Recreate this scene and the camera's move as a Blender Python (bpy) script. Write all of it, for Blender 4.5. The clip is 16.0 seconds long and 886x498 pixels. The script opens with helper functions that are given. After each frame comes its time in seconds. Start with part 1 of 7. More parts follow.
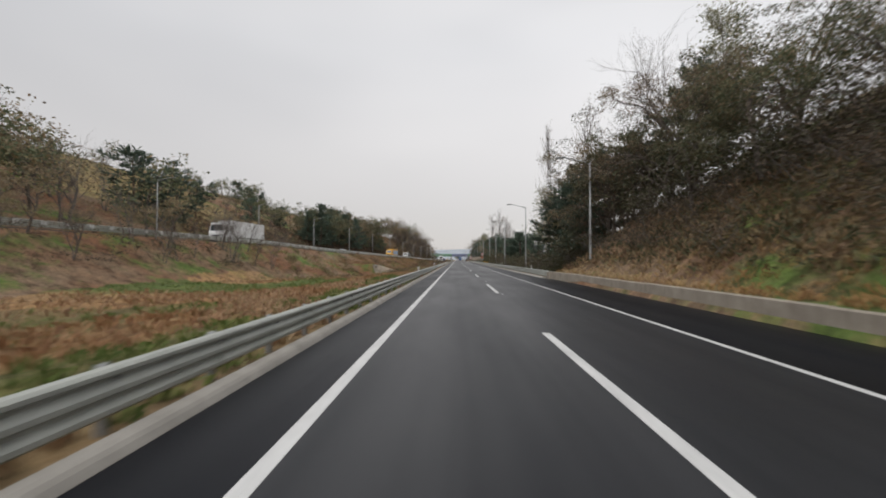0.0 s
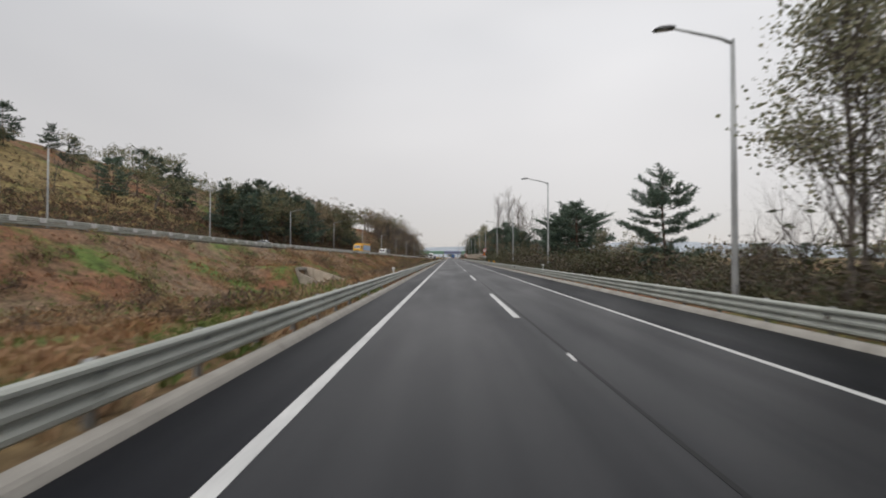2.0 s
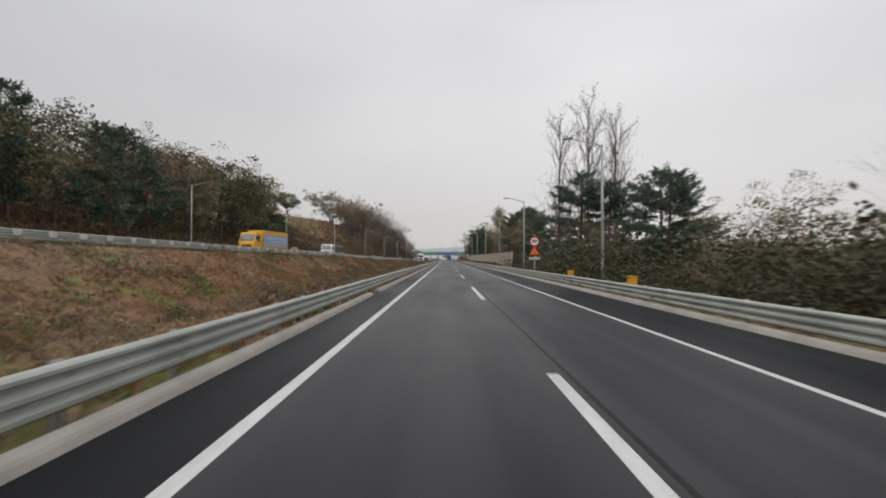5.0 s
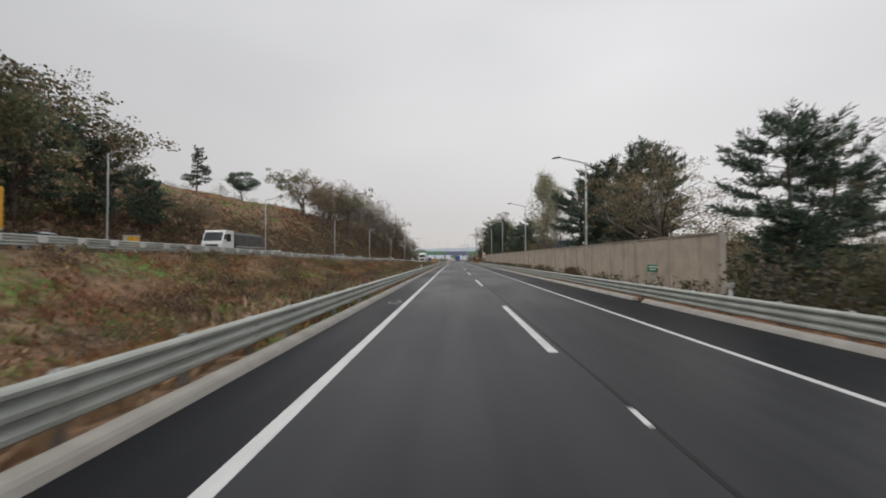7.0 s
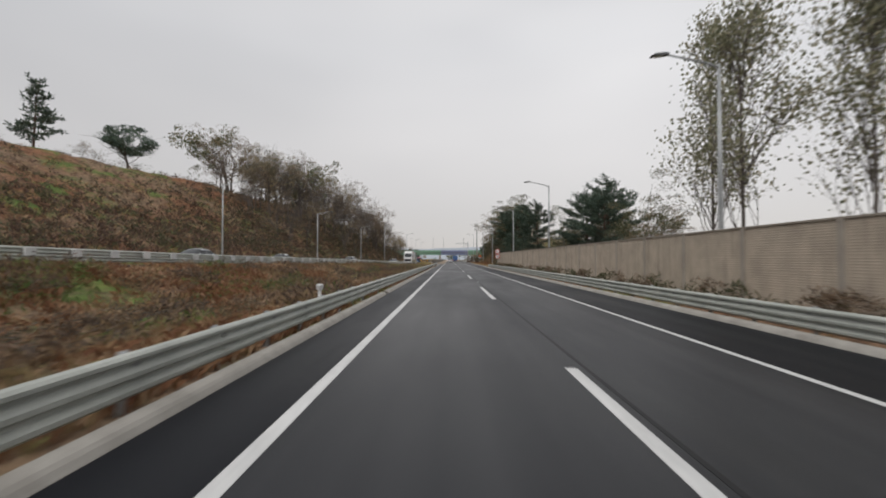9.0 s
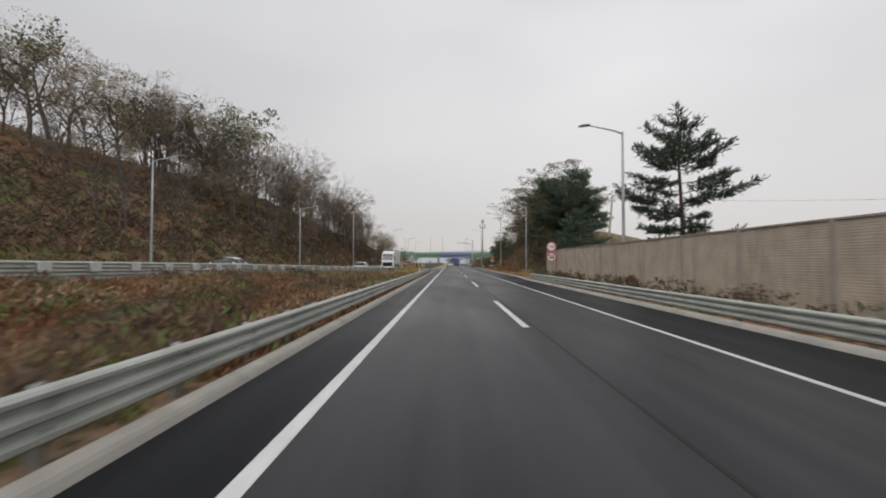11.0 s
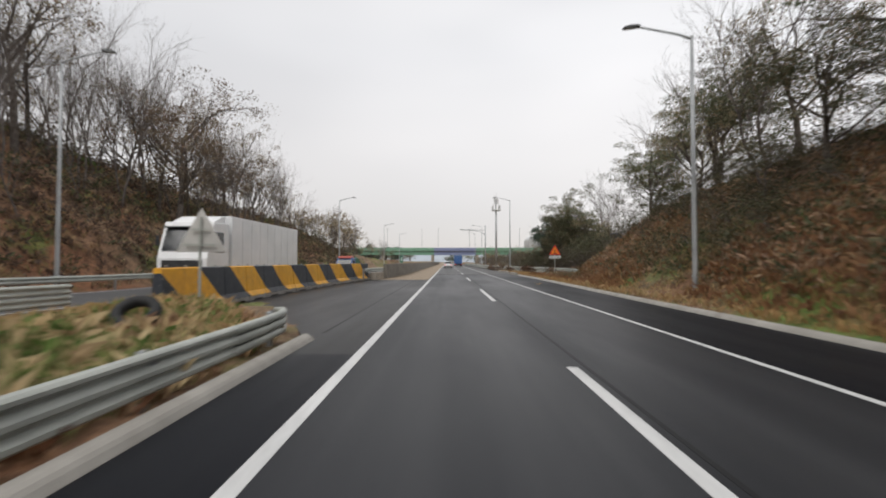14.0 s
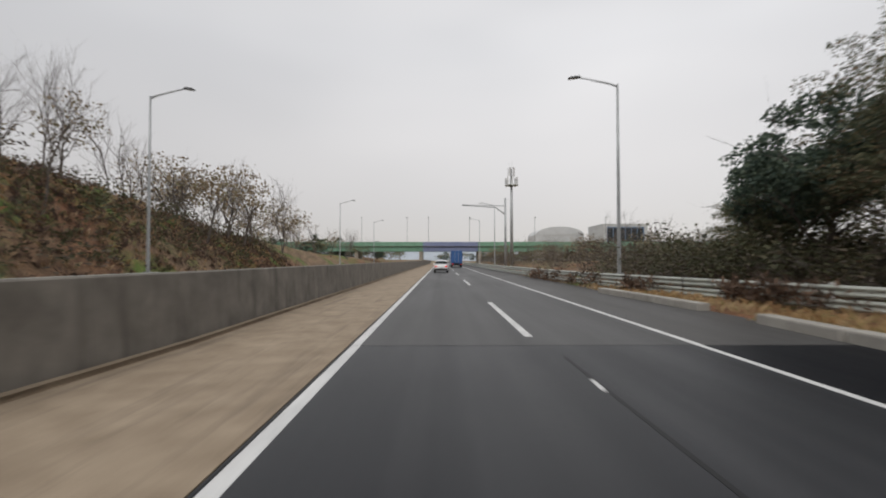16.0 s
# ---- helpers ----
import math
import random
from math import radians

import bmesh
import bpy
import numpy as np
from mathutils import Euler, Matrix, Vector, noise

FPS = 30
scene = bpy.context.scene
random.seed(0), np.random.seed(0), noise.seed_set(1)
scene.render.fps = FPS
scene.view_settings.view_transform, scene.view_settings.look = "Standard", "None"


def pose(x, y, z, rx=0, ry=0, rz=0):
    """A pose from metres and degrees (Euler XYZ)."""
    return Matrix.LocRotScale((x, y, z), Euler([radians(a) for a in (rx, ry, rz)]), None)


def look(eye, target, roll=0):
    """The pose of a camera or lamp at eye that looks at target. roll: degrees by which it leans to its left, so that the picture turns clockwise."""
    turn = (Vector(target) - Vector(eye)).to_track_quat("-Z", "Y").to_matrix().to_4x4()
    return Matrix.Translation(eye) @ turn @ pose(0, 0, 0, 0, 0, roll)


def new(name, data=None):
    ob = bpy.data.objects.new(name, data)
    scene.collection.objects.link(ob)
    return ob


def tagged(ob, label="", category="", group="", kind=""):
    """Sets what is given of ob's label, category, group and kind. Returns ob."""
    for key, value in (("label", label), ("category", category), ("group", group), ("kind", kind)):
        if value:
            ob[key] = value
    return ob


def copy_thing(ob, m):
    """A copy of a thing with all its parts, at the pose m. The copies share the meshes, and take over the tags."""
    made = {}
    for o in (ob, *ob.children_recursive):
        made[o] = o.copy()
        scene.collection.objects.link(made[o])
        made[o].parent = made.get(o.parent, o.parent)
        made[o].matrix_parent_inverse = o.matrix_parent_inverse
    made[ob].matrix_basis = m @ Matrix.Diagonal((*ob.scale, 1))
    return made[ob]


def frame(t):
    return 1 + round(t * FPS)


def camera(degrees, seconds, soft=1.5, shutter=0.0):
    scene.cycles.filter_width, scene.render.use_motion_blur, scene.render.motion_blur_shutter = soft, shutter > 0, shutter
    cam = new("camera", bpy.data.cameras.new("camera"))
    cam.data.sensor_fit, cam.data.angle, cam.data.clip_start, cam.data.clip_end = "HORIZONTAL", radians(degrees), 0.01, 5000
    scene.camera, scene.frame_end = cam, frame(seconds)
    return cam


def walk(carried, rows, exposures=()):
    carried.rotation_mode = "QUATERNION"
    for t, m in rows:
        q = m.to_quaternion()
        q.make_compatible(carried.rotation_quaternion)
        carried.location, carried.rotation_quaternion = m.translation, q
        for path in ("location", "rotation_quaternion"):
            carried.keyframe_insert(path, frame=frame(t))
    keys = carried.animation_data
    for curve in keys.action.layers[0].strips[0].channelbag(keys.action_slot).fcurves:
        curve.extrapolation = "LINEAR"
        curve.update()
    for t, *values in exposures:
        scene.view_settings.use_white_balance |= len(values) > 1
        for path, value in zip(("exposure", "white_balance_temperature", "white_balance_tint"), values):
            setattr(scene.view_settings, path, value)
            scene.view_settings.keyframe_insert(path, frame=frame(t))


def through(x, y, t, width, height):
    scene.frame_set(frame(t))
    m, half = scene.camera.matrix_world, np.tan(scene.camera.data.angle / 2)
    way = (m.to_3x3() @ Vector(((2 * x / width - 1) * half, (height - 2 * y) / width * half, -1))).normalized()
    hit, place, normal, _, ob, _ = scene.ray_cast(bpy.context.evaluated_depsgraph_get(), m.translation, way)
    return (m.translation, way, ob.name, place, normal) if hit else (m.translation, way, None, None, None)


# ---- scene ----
cam = camera(88.9, 16.0, soft=1.9, shutter=0.2)
EYE = 1.694
PATH = [
    (0, -0.23, 9.57, 1.27, 0.00, 1.76), (0.5, -0.16, 22.39, 1.07, 0.00, 1.20), (1, -0.08, 34.70, 1.00, 0.01, 1.14),
    (1.5, -0.08, 47.20, 0.96, 0.00, 0.94), (2, -0.07, 59.39, 0.98, 0.00, 0.84), (2.5, -0.12, 71.56, 0.95, -0.01, 0.51),
    (3, -0.05, 84.02, 0.88, -0.01, 0.77), (5.5, 0.25, 145.81, 1.23, 0.00, 0.28), (6, 0.12, 158.43, 1.03, 0.01, 0.91),
    (6.5, -0.03, 171.10, 1.04, -0.01, 1.13), (7, -0.01, 183.76, 1.23, -0.01, 1.30), (7.5, -0.04, 195.55, 1.34, 0.00, 1.05),
    (8, -0.03, 208.54, 1.30, -0.01, 0.82), (8.5, -0.01, 220.96, 1.42, -0.01, 0.98), (9, -0.08, 232.92, 1.27, -0.02, 0.84),
    (11.5, -0.26, 292.36, 1.77, -0.02, 0.82), (12, -0.32, 304.79, 1.42, -0.01, 0.74), (12.5, -0.32, 316.71, 1.39, 0.00, 0.12),
    (13, -0.29, 328.63, 1.31, 0.00, 0.39), (13.5, -0.25, 340.71, 1.37, 0.00, 0.66), (14, -0.19, 352.72, 1.57, 0.00, 0.58),
    (14.5, -0.16, 364.75, 1.69, -0.01, 0.46), (15, -0.13, 376.42, 1.91, 0.00, 0.11), (15.5, -0.06, 388.69, 1.85, 0.04, 0.15),
    (16, -0.13, 402.05, 1.37, 0.05, -0.27)]
walk(cam, [(t, pose(x, y, EYE, 90 + pitch, roll, yaw)) for t, x, y, pitch, roll, yaw in PATH],
     [(0, 0.02), (1.5, 0.02), (3, -0.10), (5.5, -0.06), (9, -0.08), (11.5, -0.05), (12.5, 0.05), (13.2, 0.20), (14.5, 0.16), (15.2, 0.03), (16, -0.04)])

# ---- world and light: a bright overcast sky, soft sun behind cloud ----
SUN_EL, SUN_AZ = radians(50), radians(-152)
world = bpy.data.worlds.new("overcast_sky")
scene.world = world
world.use_nodes = True
wn, wl = world.node_tree.nodes, world.node_tree.links
wn.clear()
w_out = wn.new("ShaderNodeOutputWorld")
w_bg = wn.new("ShaderNodeBackground")
w_sky = wn.new("ShaderNodeTexSky")
w_sky.sky_type, w_sky.sun_disc = "NISHITA", False
w_sky.sun_elevation, w_sky.sun_rotation = SUN_EL, SUN_AZ
w_dim = wn.new("ShaderNodeVectorMath"); w_dim.operation = "SCALE"
w_dim.inputs["Scale"].default_value = 0.10
w_co = wn.new("ShaderNodeTexCoord")
w_map = wn.new("ShaderNodeMapping"); w_map.inputs["Scale"].default_value = (1.0, 1.0, 2.6)
w_noise = wn.new("ShaderNodeTexNoise"); w_noise.inputs["Scale"].default_value = 1.1
w_noise.inputs["Detail"].default_value = 2.5
w_ramp = wn.new("ShaderNodeValToRGB")
w_ramp.color_ramp.elements[0].position, w_ramp.color_ramp.elements[0].color = 0.25, (0.68, 0.682, 0.70, 1)
w_ramp.color_ramp.elements[1].position, w_ramp.color_ramp.elements[1].color = 0.72, (0.965, 0.952, 0.955, 1)
w_sep = wn.new("ShaderNodeSeparateXYZ")
w_hz = wn.new("ShaderNodeMapRange")
w_hz.inputs["From Min"].default_value, w_hz.inputs["From Max"].default_value = 0.02, 0.42
w_hmix = wn.new("ShaderNodeMix"); w_hmix.data_type = "RGBA"
w_hmix.inputs["A"].default_value = (0.66, 0.63, 0.615, 1)
w_mix = wn.new("ShaderNodeMix"); w_mix.data_type = "RGBA"
w_mix.inputs["Factor"].default_value = 0.93
wl.new(w_co.outputs["Generated"], w_map.inputs["Vector"])
wl.new(w_map.outputs["Vector"], w_noise.inputs["Vector"])
wl.new(w_noise.outputs["Fac"], w_ramp.inputs["Fac"])
wl.new(w_co.outputs["Generated"], w_sep.inputs["Vector"])
wl.new(w_sep.outputs["Z"], w_hz.inputs["Value"])
wl.new(w_hz.outputs["Result"], w_hmix.inputs["Factor"])
wl.new(w_ramp.outputs["Color"], w_hmix.inputs["B"])
wl.new(w_sky.outputs["Color"], w_dim.inputs[0])
wl.new(w_dim.outputs["Vector"], w_mix.inputs["A"])
w_side = wn.new("ShaderNodeMapRange")
w_side.inputs["From Min"].default_value, w_side.inputs["From Max"].default_value = -0.7, 0.35
w_side.inputs["To Min"].default_value, w_side.inputs["To Max"].default_value = 0.88, 1.05
w_tilt = wn.new("ShaderNodeVectorMath"); w_tilt.operation = "SCALE"
wl.new(w_sep.outputs["X"], w_side.inputs["Value"])
wl.new(w_hmix.outputs["Result"], w_tilt.inputs[0])
wl.new(w_side.outputs["Result"], w_tilt.inputs["Scale"])
wl.new(w_tilt.outputs["Vector"], w_mix.inputs["B"])
wl.new(w_mix.outputs["Result"], w_bg.inputs["Color"])
w_bg.inputs["Strength"].default_value = 1.0
wl.new(w_bg.outputs["Background"], w_out.inputs["Surface"])

sun = new("sun", bpy.data.lights.new("sun", "SUN"))
sun.data.energy, sun.data.angle, sun.data.color = 1.4, radians(35), (1.0, 0.975, 0.94)
sun.matrix_world = look((0, 0, 0), (-math.sin(SUN_AZ) * math.cos(SUN_EL), -math.cos(SUN_AZ) * math.cos(SUN_EL), -math.sin(SUN_EL)))


# ---- materials ----
def material(name, rough=0.8, metal=0.0, spec=0.5):
    m = bpy.data.materials.new(name)
    m.use_nodes = True
    nt = m.node_tree
    b = nt.nodes["Principled BSDF"]
    b.inputs["Roughness"].default_value, b.inputs["Metallic"].default_value = rough, metal
    b.inputs["Specular IOR Level"].default_value = spec
    return m, nt, b


def ramp(nt, stops):
    r = nt.nodes.new("ShaderNodeValToRGB")
    e = r.color_ramp.elements
    while len(e) < len(stops):
        e.new(0.5)
    for el, (p, c) in zip(e, stops):
        el.position, el.color = p, (*c, 1)
    return r


def position(nt, scale=(1, 1, 1)):
    g = nt.nodes.new("ShaderNodeNewGeometry")
    mp = nt.nodes.new("ShaderNodeMapping")
    mp.inputs["Scale"].default_value = scale
    nt.links.new(g.outputs["Position"], mp.inputs["Vector"])
    return mp.outputs["Vector"]


def noise_tex(nt, vec, scale, detail=4.0, rough=0.55):
    n = nt.nodes.new("ShaderNodeTexNoise")
    n.inputs["Scale"].default_value, n.inputs["Detail"].default_value = scale, detail
    n.inputs["Roughness"].default_value = rough
    nt.links.new(vec, n.inputs["Vector"])
    return n.outputs["Fac"]


def mix(nt, fac, a, b, mode="MIX"):
    m = nt.nodes.new("ShaderNodeMix")
    m.data_type, m.blend_type = "RGBA", mode
    for key, v in (("Factor", fac), ("A", a), ("B", b)):
        if isinstance(v, bpy.types.NodeSocket):
            nt.links.new(v, m.inputs[key])
        elif key == "Factor":
            m.inputs[key].default_value = v
        else:
            m.inputs[key].default_value = (*v, 1)
    return m.outputs["Result"]


def calc(nt, op, a, b=None, clamp=False):
    m = nt.nodes.new("ShaderNodeMath")
    m.operation, m.use_clamp = op, clamp
    for i, v in enumerate((a, b)):
        if v is None:
            continue
        if isinstance(v, bpy.types.NodeSocket):
            nt.links.new(v, m.inputs[i])
        else:
            m.inputs[i].default_value = v
    return m.outputs[0]


def bump(nt, b, height, strength=0.4, dist=0.02):
    n = nt.nodes.new("ShaderNodeBump")
    n.inputs["Strength"].default_value, n.inputs["Distance"].default_value = strength, dist
    nt.links.new(height, n.inputs["Height"])
    nt.links.new(n.outputs["Normal"], b.inputs["Normal"])


def plain(name, c1, c2, scale=3.0, rough=0.7, metal=0.0, bumpy=0.15, fine=60.0, spec=0.5):
    """Two-tone surface with coarse stains and fine grain."""
    m, nt, b = material(name, rough, metal, spec)
    v = position(nt)
    n1, n2 = noise_tex(nt, v, scale, 5), noise_tex(nt, v, fine, 3)
    r = ramp(nt, [(0.35, c1), (0.68, c2)])
    nt.links.new(n1, r.inputs["Fac"])
    g = ramp(nt, [(0.3, (0.82, 0.82, 0.82)), (0.7, (1.1, 1.1, 1.1))])
    nt.links.new(n2, g.inputs["Fac"])
    nt.links.new(mix(nt, 1.0, r.outputs["Color"], g.outputs["Color"], "MULTIPLY"), b.inputs["Base Color"])
    if bumpy:
        bump(nt, b, n2, bumpy, 0.01)
    return m


def leaf(name, stops, rough=0.65, through=0.25, patch=None):
    """Foliage: colour varies from piece to piece and from plant to plant."""
    m, nt, b = material(name, rough, 0.0, 0.3)
    g = nt.nodes.new("ShaderNodeNewGeometry")
    o = nt.nodes.new("ShaderNodeObjectInfo")
    r = ramp(nt, stops)
    nt.links.new(g.outputs["Random Per Island"], r.inputs["Fac"])
    shade = calc(nt, "ADD", calc(nt, "MULTIPLY", o.outputs["Random"], 0.5), 0.75)
    hs = nt.nodes.new("ShaderNodeHueSaturation")
    nt.links.new(shade, hs.inputs["Value"])
    nt.links.new(calc(nt, "ADD", calc(nt, "MULTIPLY", o.outputs["Random"], 0.03), 0.485), hs.inputs["Hue"])
    col = r.outputs["Color"]
    if patch:
        k = ramp(nt, [(0.42, (0, 0, 0)), (0.6, (1, 1, 1))])
        nt.links.new(noise_tex(nt, position(nt), patch[1], 4, 0.6), k.inputs["Fac"])
        col = mix(nt, k.outputs["Color"], col, mix(nt, 1.0, col, patch[0], "MULTIPLY"))
    nt.links.new(col, hs.inputs["Color"])
    nt.links.new(hs.outputs["Color"], b.inputs["Base Color"])
    b.inputs["Subsurface Weight"].default_value = 0.0
    tr = nt.nodes.new("ShaderNodeBsdfTranslucent")
    nt.links.new(hs.outputs["Color"], tr.inputs["Color"])
    mx = nt.nodes.new("ShaderNodeMixShader")
    mx.inputs["Fac"].default_value = through
    nt.links.new(b.outputs["BSDF"], mx.inputs[1])
    nt.links.new(tr.outputs["BSDF"], mx.inputs[2])
    nt.links.new(mx.outputs["Shader"], nt.nodes["Material Output"].inputs["Surface"])
    return m


def make_asphalt(name, base, worn, shoulder, wet, shine_drop=0.6):
    m, nt, b = material(name, 0.5, 0.0, 0.32)
    v = position(nt)
    bands = noise_tex(nt, position(nt, (1.1, 0.012, 1)), 1.0, 4)
    blot = noise_tex(nt, position(nt, (0.35, 0.08, 1)), 1.0, 5)
    grain = noise_tex(nt, v, 90, 2)
    r = ramp(nt, [(0.34, base), (0.68, worn)])
    nt.links.new(bands, r.inputs["Fac"])
    r2 = ramp(nt, [(0.35, (0.82, 0.82, 0.83)), (0.7, (1.12, 1.12, 1.12))])
    nt.links.new(blot, r2.inputs["Fac"])
    col = mix(nt, 1.0, r.outputs["Color"], r2.outputs["Color"], "MULTIPLY")
    sep = nt.nodes.new("ShaderNodeSeparateXYZ")
    nt.links.new(v, sep.inputs["Vector"])
    outer = calc(nt, "ADD", calc(nt, "GREATER_THAN", sep.outputs["X"], 5.05), calc(nt, "LESS_THAN", sep.outputs["X"], -1.85), True)
    col = mix(nt, outer, col, mix(nt, 1.0, shoulder, r2.outputs["Color"], "MULTIPLY"))
    apron = calc(nt, "MULTIPLY", calc(nt, "LESS_THAN", sep.outputs["X"], -1.92), calc(nt, "GREATER_THAN", sep.outputs["Y"], 361.0))
    col = mix(nt, apron, col, mix(nt, 1.0, (0.034, 0.0335, 0.0340), r2.outputs["Color"], "MULTIPLY"))
    # the shoulders are fresh, open-textured asphalt that mirrors less sky; wheel paths are polished
    track = noise_tex(nt, position(nt, (0.9, 0.02, 1)), 1.0, 3)
    sheen = nt.nodes.new("ShaderNodeMapRange")
    sheen.inputs["From Min"].default_value, sheen.inputs["From Max"].default_value = 0.3, 0.7
    sheen.inputs["To Min"].default_value, sheen.inputs["To Max"].default_value = 0.18, 0.38
    nt.links.new(track, sheen.inputs["Value"])
    nt.links.new(calc(nt, "MULTIPLY", sheen.outputs["Result"], calc(nt, "SUBTRACT", 1.0, calc(nt, "MULTIPLY", outer, shine_drop))), b.inputs["Specular IOR Level"])
    gr = ramp(nt, [(0.25, (0.7, 0.7, 0.7)), (0.75, (1.3, 1.3, 1.3))])
    nt.links.new(grain, gr.inputs["Fac"])
    nt.links.new(mix(nt, 1.0, col, gr.outputs["Color"], "MULTIPLY"), b.inputs["Base Color"])
    rr = nt.nodes.new("ShaderNodeMapRange")
    rr.inputs["From Min"].default_value, rr.inputs["From Max"].default_value = 0.3, 0.7
    rr.inputs["To Min"].default_value, rr.inputs["To Max"].default_value = wet, wet + 0.14
    nt.links.new(blot, rr.inputs["Value"])
    nt.links.new(rr.outputs["Result"], b.inputs["Roughness"])
    bump(nt, b, grain, 0.35, 0.004)
    return m


M_ASPHALT = make_asphalt("wet_asphalt", (0.0076, 0.0088, 0.0118), (0.0250, 0.0258, 0.0290), (0.0052, 0.0061, 0.0090), 0.38)
M_ASPHALT_OLD = make_asphalt("old_asphalt", (0.055, 0.055, 0.055), (0.085, 0.085, 0.084), (0.07, 0.068, 0.065), 0.48, 0.2)
M_ASPHALT_FAR = plain("grey_asphalt", (0.06, 0.06, 0.062), (0.085, 0.085, 0.086), 0.5, 0.6)
M_SEAM = plain("tar_seam", (0.007, 0.007, 0.008), (0.012, 0.012, 0.013), 4, 0.55, 0, 0.1, 60, 0.25)


def make_paint():
    m, nt, b = material("road_paint", 0.6)
    v = position(nt)
    r = ramp(nt, [(0.3, (0.46, 0.46, 0.455)), (0.62, (0.60, 0.60, 0.59))])
    nt.links.new(noise_tex(nt, position(nt, (1, 0.25, 1)), 3.0, 6, 0.7), r.inputs["Fac"])
    chips = ramp(nt, [(0.69, (0, 0, 0)), (0.74, (1, 1, 1))])
    nt.links.new(noise_tex(nt, v, 26, 5, 0.7), chips.inputs["Fac"])
    nt.links.new(mix(nt, chips.outputs["Color"], r.outputs["Color"], (0.12, 0.12, 0.12)), b.inputs["Base Color"])
    bump(nt, b, noise_tex(nt, v, 80, 2), 0.2, 0.003)
    return m


M_PAINT = make_paint()


def make_concrete(name, light, dark, streak=(0.12, 0.1, 0.08), amount=0.55, along=(2.2, 2.2, 0.18)):
    """Weathered concrete with blotches and long stains, as a rule running down."""
    m, nt, b = material(name, 0.85)
    v = position(nt)
    r = ramp(nt, [(0.3, dark), (0.7, light)])
    nt.links.new(noise_tex(nt, v, 1.3, 6, 0.6), r.inputs["Fac"])
    run = ramp(nt, [(0.52, (0, 0, 0)), (0.75, (1, 1, 1))])
    nt.links.new(noise_tex(nt, position(nt, along), 1.0, 5, 0.65), run.inputs["Fac"])
    f = calc(nt, "MULTIPLY", run.outputs["Color"], amount)
    grain = noise_tex(nt, v, 70, 3)
    g = ramp(nt, [(0.3, (0.85, 0.85, 0.85)), (0.7, (1.1, 1.1, 1.1))])
    nt.links.new(grain, g.inputs["Fac"])
    nt.links.new(mix(nt, 1.0, mix(nt, f, r.outputs["Color"], streak), g.outputs["Color"], "MULTIPLY"), b.inputs["Base Color"])
    bump(nt, b, grain, 0.3, 0.006)
    return m


M_KERB = make_concrete("kerb_concrete", (0.38, 0.36, 0.325), (0.25, 0.235, 0.21), (0.15, 0.13, 0.11), 0.4)
M_PARAPET = make_concrete("parapet_concrete", (0.39, 0.345, 0.285), (0.26, 0.225, 0.185))
M_WALL = make_concrete("median_wall_concrete", (0.23, 0.21, 0.18), (0.12, 0.108, 0.092), (0.055, 0.048, 0.04), 0.7)
M_PANEL = make_concrete("barrier_panel_concrete", (0.53, 0.45, 0.36), (0.39, 0.33, 0.265), (0.15, 0.125, 0.10), 0.5)
M_POST = make_concrete("barrier_post", (0.40, 0.36, 0.31), (0.31, 0.275, 0.235), (0.17, 0.145, 0.12), 0.42)
M_SLAB = make_concrete("dusty_slab", (0.33, 0.26, 0.185), (0.20, 0.15, 0.10), (0.13, 0.098, 0.07), 0.7, (2.6, 0.16, 1.0))
M_GALV = plain("galvanised_steel", (0.35, 0.365, 0.335), (0.46, 0.475, 0.435), 1.2, 0.55, 0.2, 0.08, 30)
M_ALU = plain("dull_aluminium_sheet", (0.44, 0.425, 0.40), (0.54, 0.525, 0.495), 1.5, 0.6, 0.1, 0.05)
M_GALV_DARK = plain("weathered_steel", (0.24, 0.25, 0.25), (0.36, 0.37, 0.37), 2, 0.5, 0.6, 0.08, 30)
M_POLE = plain("painted_lamp_steel", (0.33, 0.34, 0.345), (0.42, 0.43, 0.435), 1.5, 0.45, 0.3, 0.05)
M_LAMP = plain("lamp_housing", (0.10, 0.105, 0.11), (0.15, 0.155, 0.16), 3, 0.4)
M_LENS = plain("lamp_lens", (0.62, 0.62, 0.6), (0.7, 0.7, 0.68), 5, 0.25, 0, 0)
M_WHITE = plain("white_paint", (0.70, 0.71, 0.71), (0.80, 0.80, 0.80), 0.8, 0.4, 0, 0.03)
M_OFFWHITE = plain("dull_white", (0.52, 0.53, 0.53), (0.68, 0.68, 0.67), 1.5, 0.6, 0, 0.05)
M_BLACK = plain("black_rubber", (0.012, 0.012, 0.012), (0.03, 0.03, 0.03), 8, 0.8)
M_DARK = plain("dark_trim", (0.02, 0.021, 0.023), (0.04, 0.04, 0.042), 5, 0.5)
M_RED = plain("red_sign_sheet", (0.55, 0.035, 0.03), (0.62, 0.05, 0.04), 3, 0.4, 0, 0.02)
M_ORANGE = plain("orange_sign_sheet", (0.75, 0.20, 0.02), (0.85, 0.26, 0.03), 3, 0.4, 0, 0.02)
M_YELLOW = plain("yellow_paint", (0.72, 0.36, 0.02), (0.80, 0.43, 0.03), 1.5, 0.45, 0, 0.03)
M_GREEN = plain("green_sign_sheet", (0.01, 0.14, 0.075), (0.015, 0.18, 0.10), 3, 0.4, 0, 0.02)
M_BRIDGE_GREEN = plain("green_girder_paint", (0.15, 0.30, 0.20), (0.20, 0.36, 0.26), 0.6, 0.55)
M_BRIDGE_BLUE = plain("blue_girder_paint", (0.17, 0.20, 0.33), (0.22, 0.25, 0.38), 0.6, 0.55)
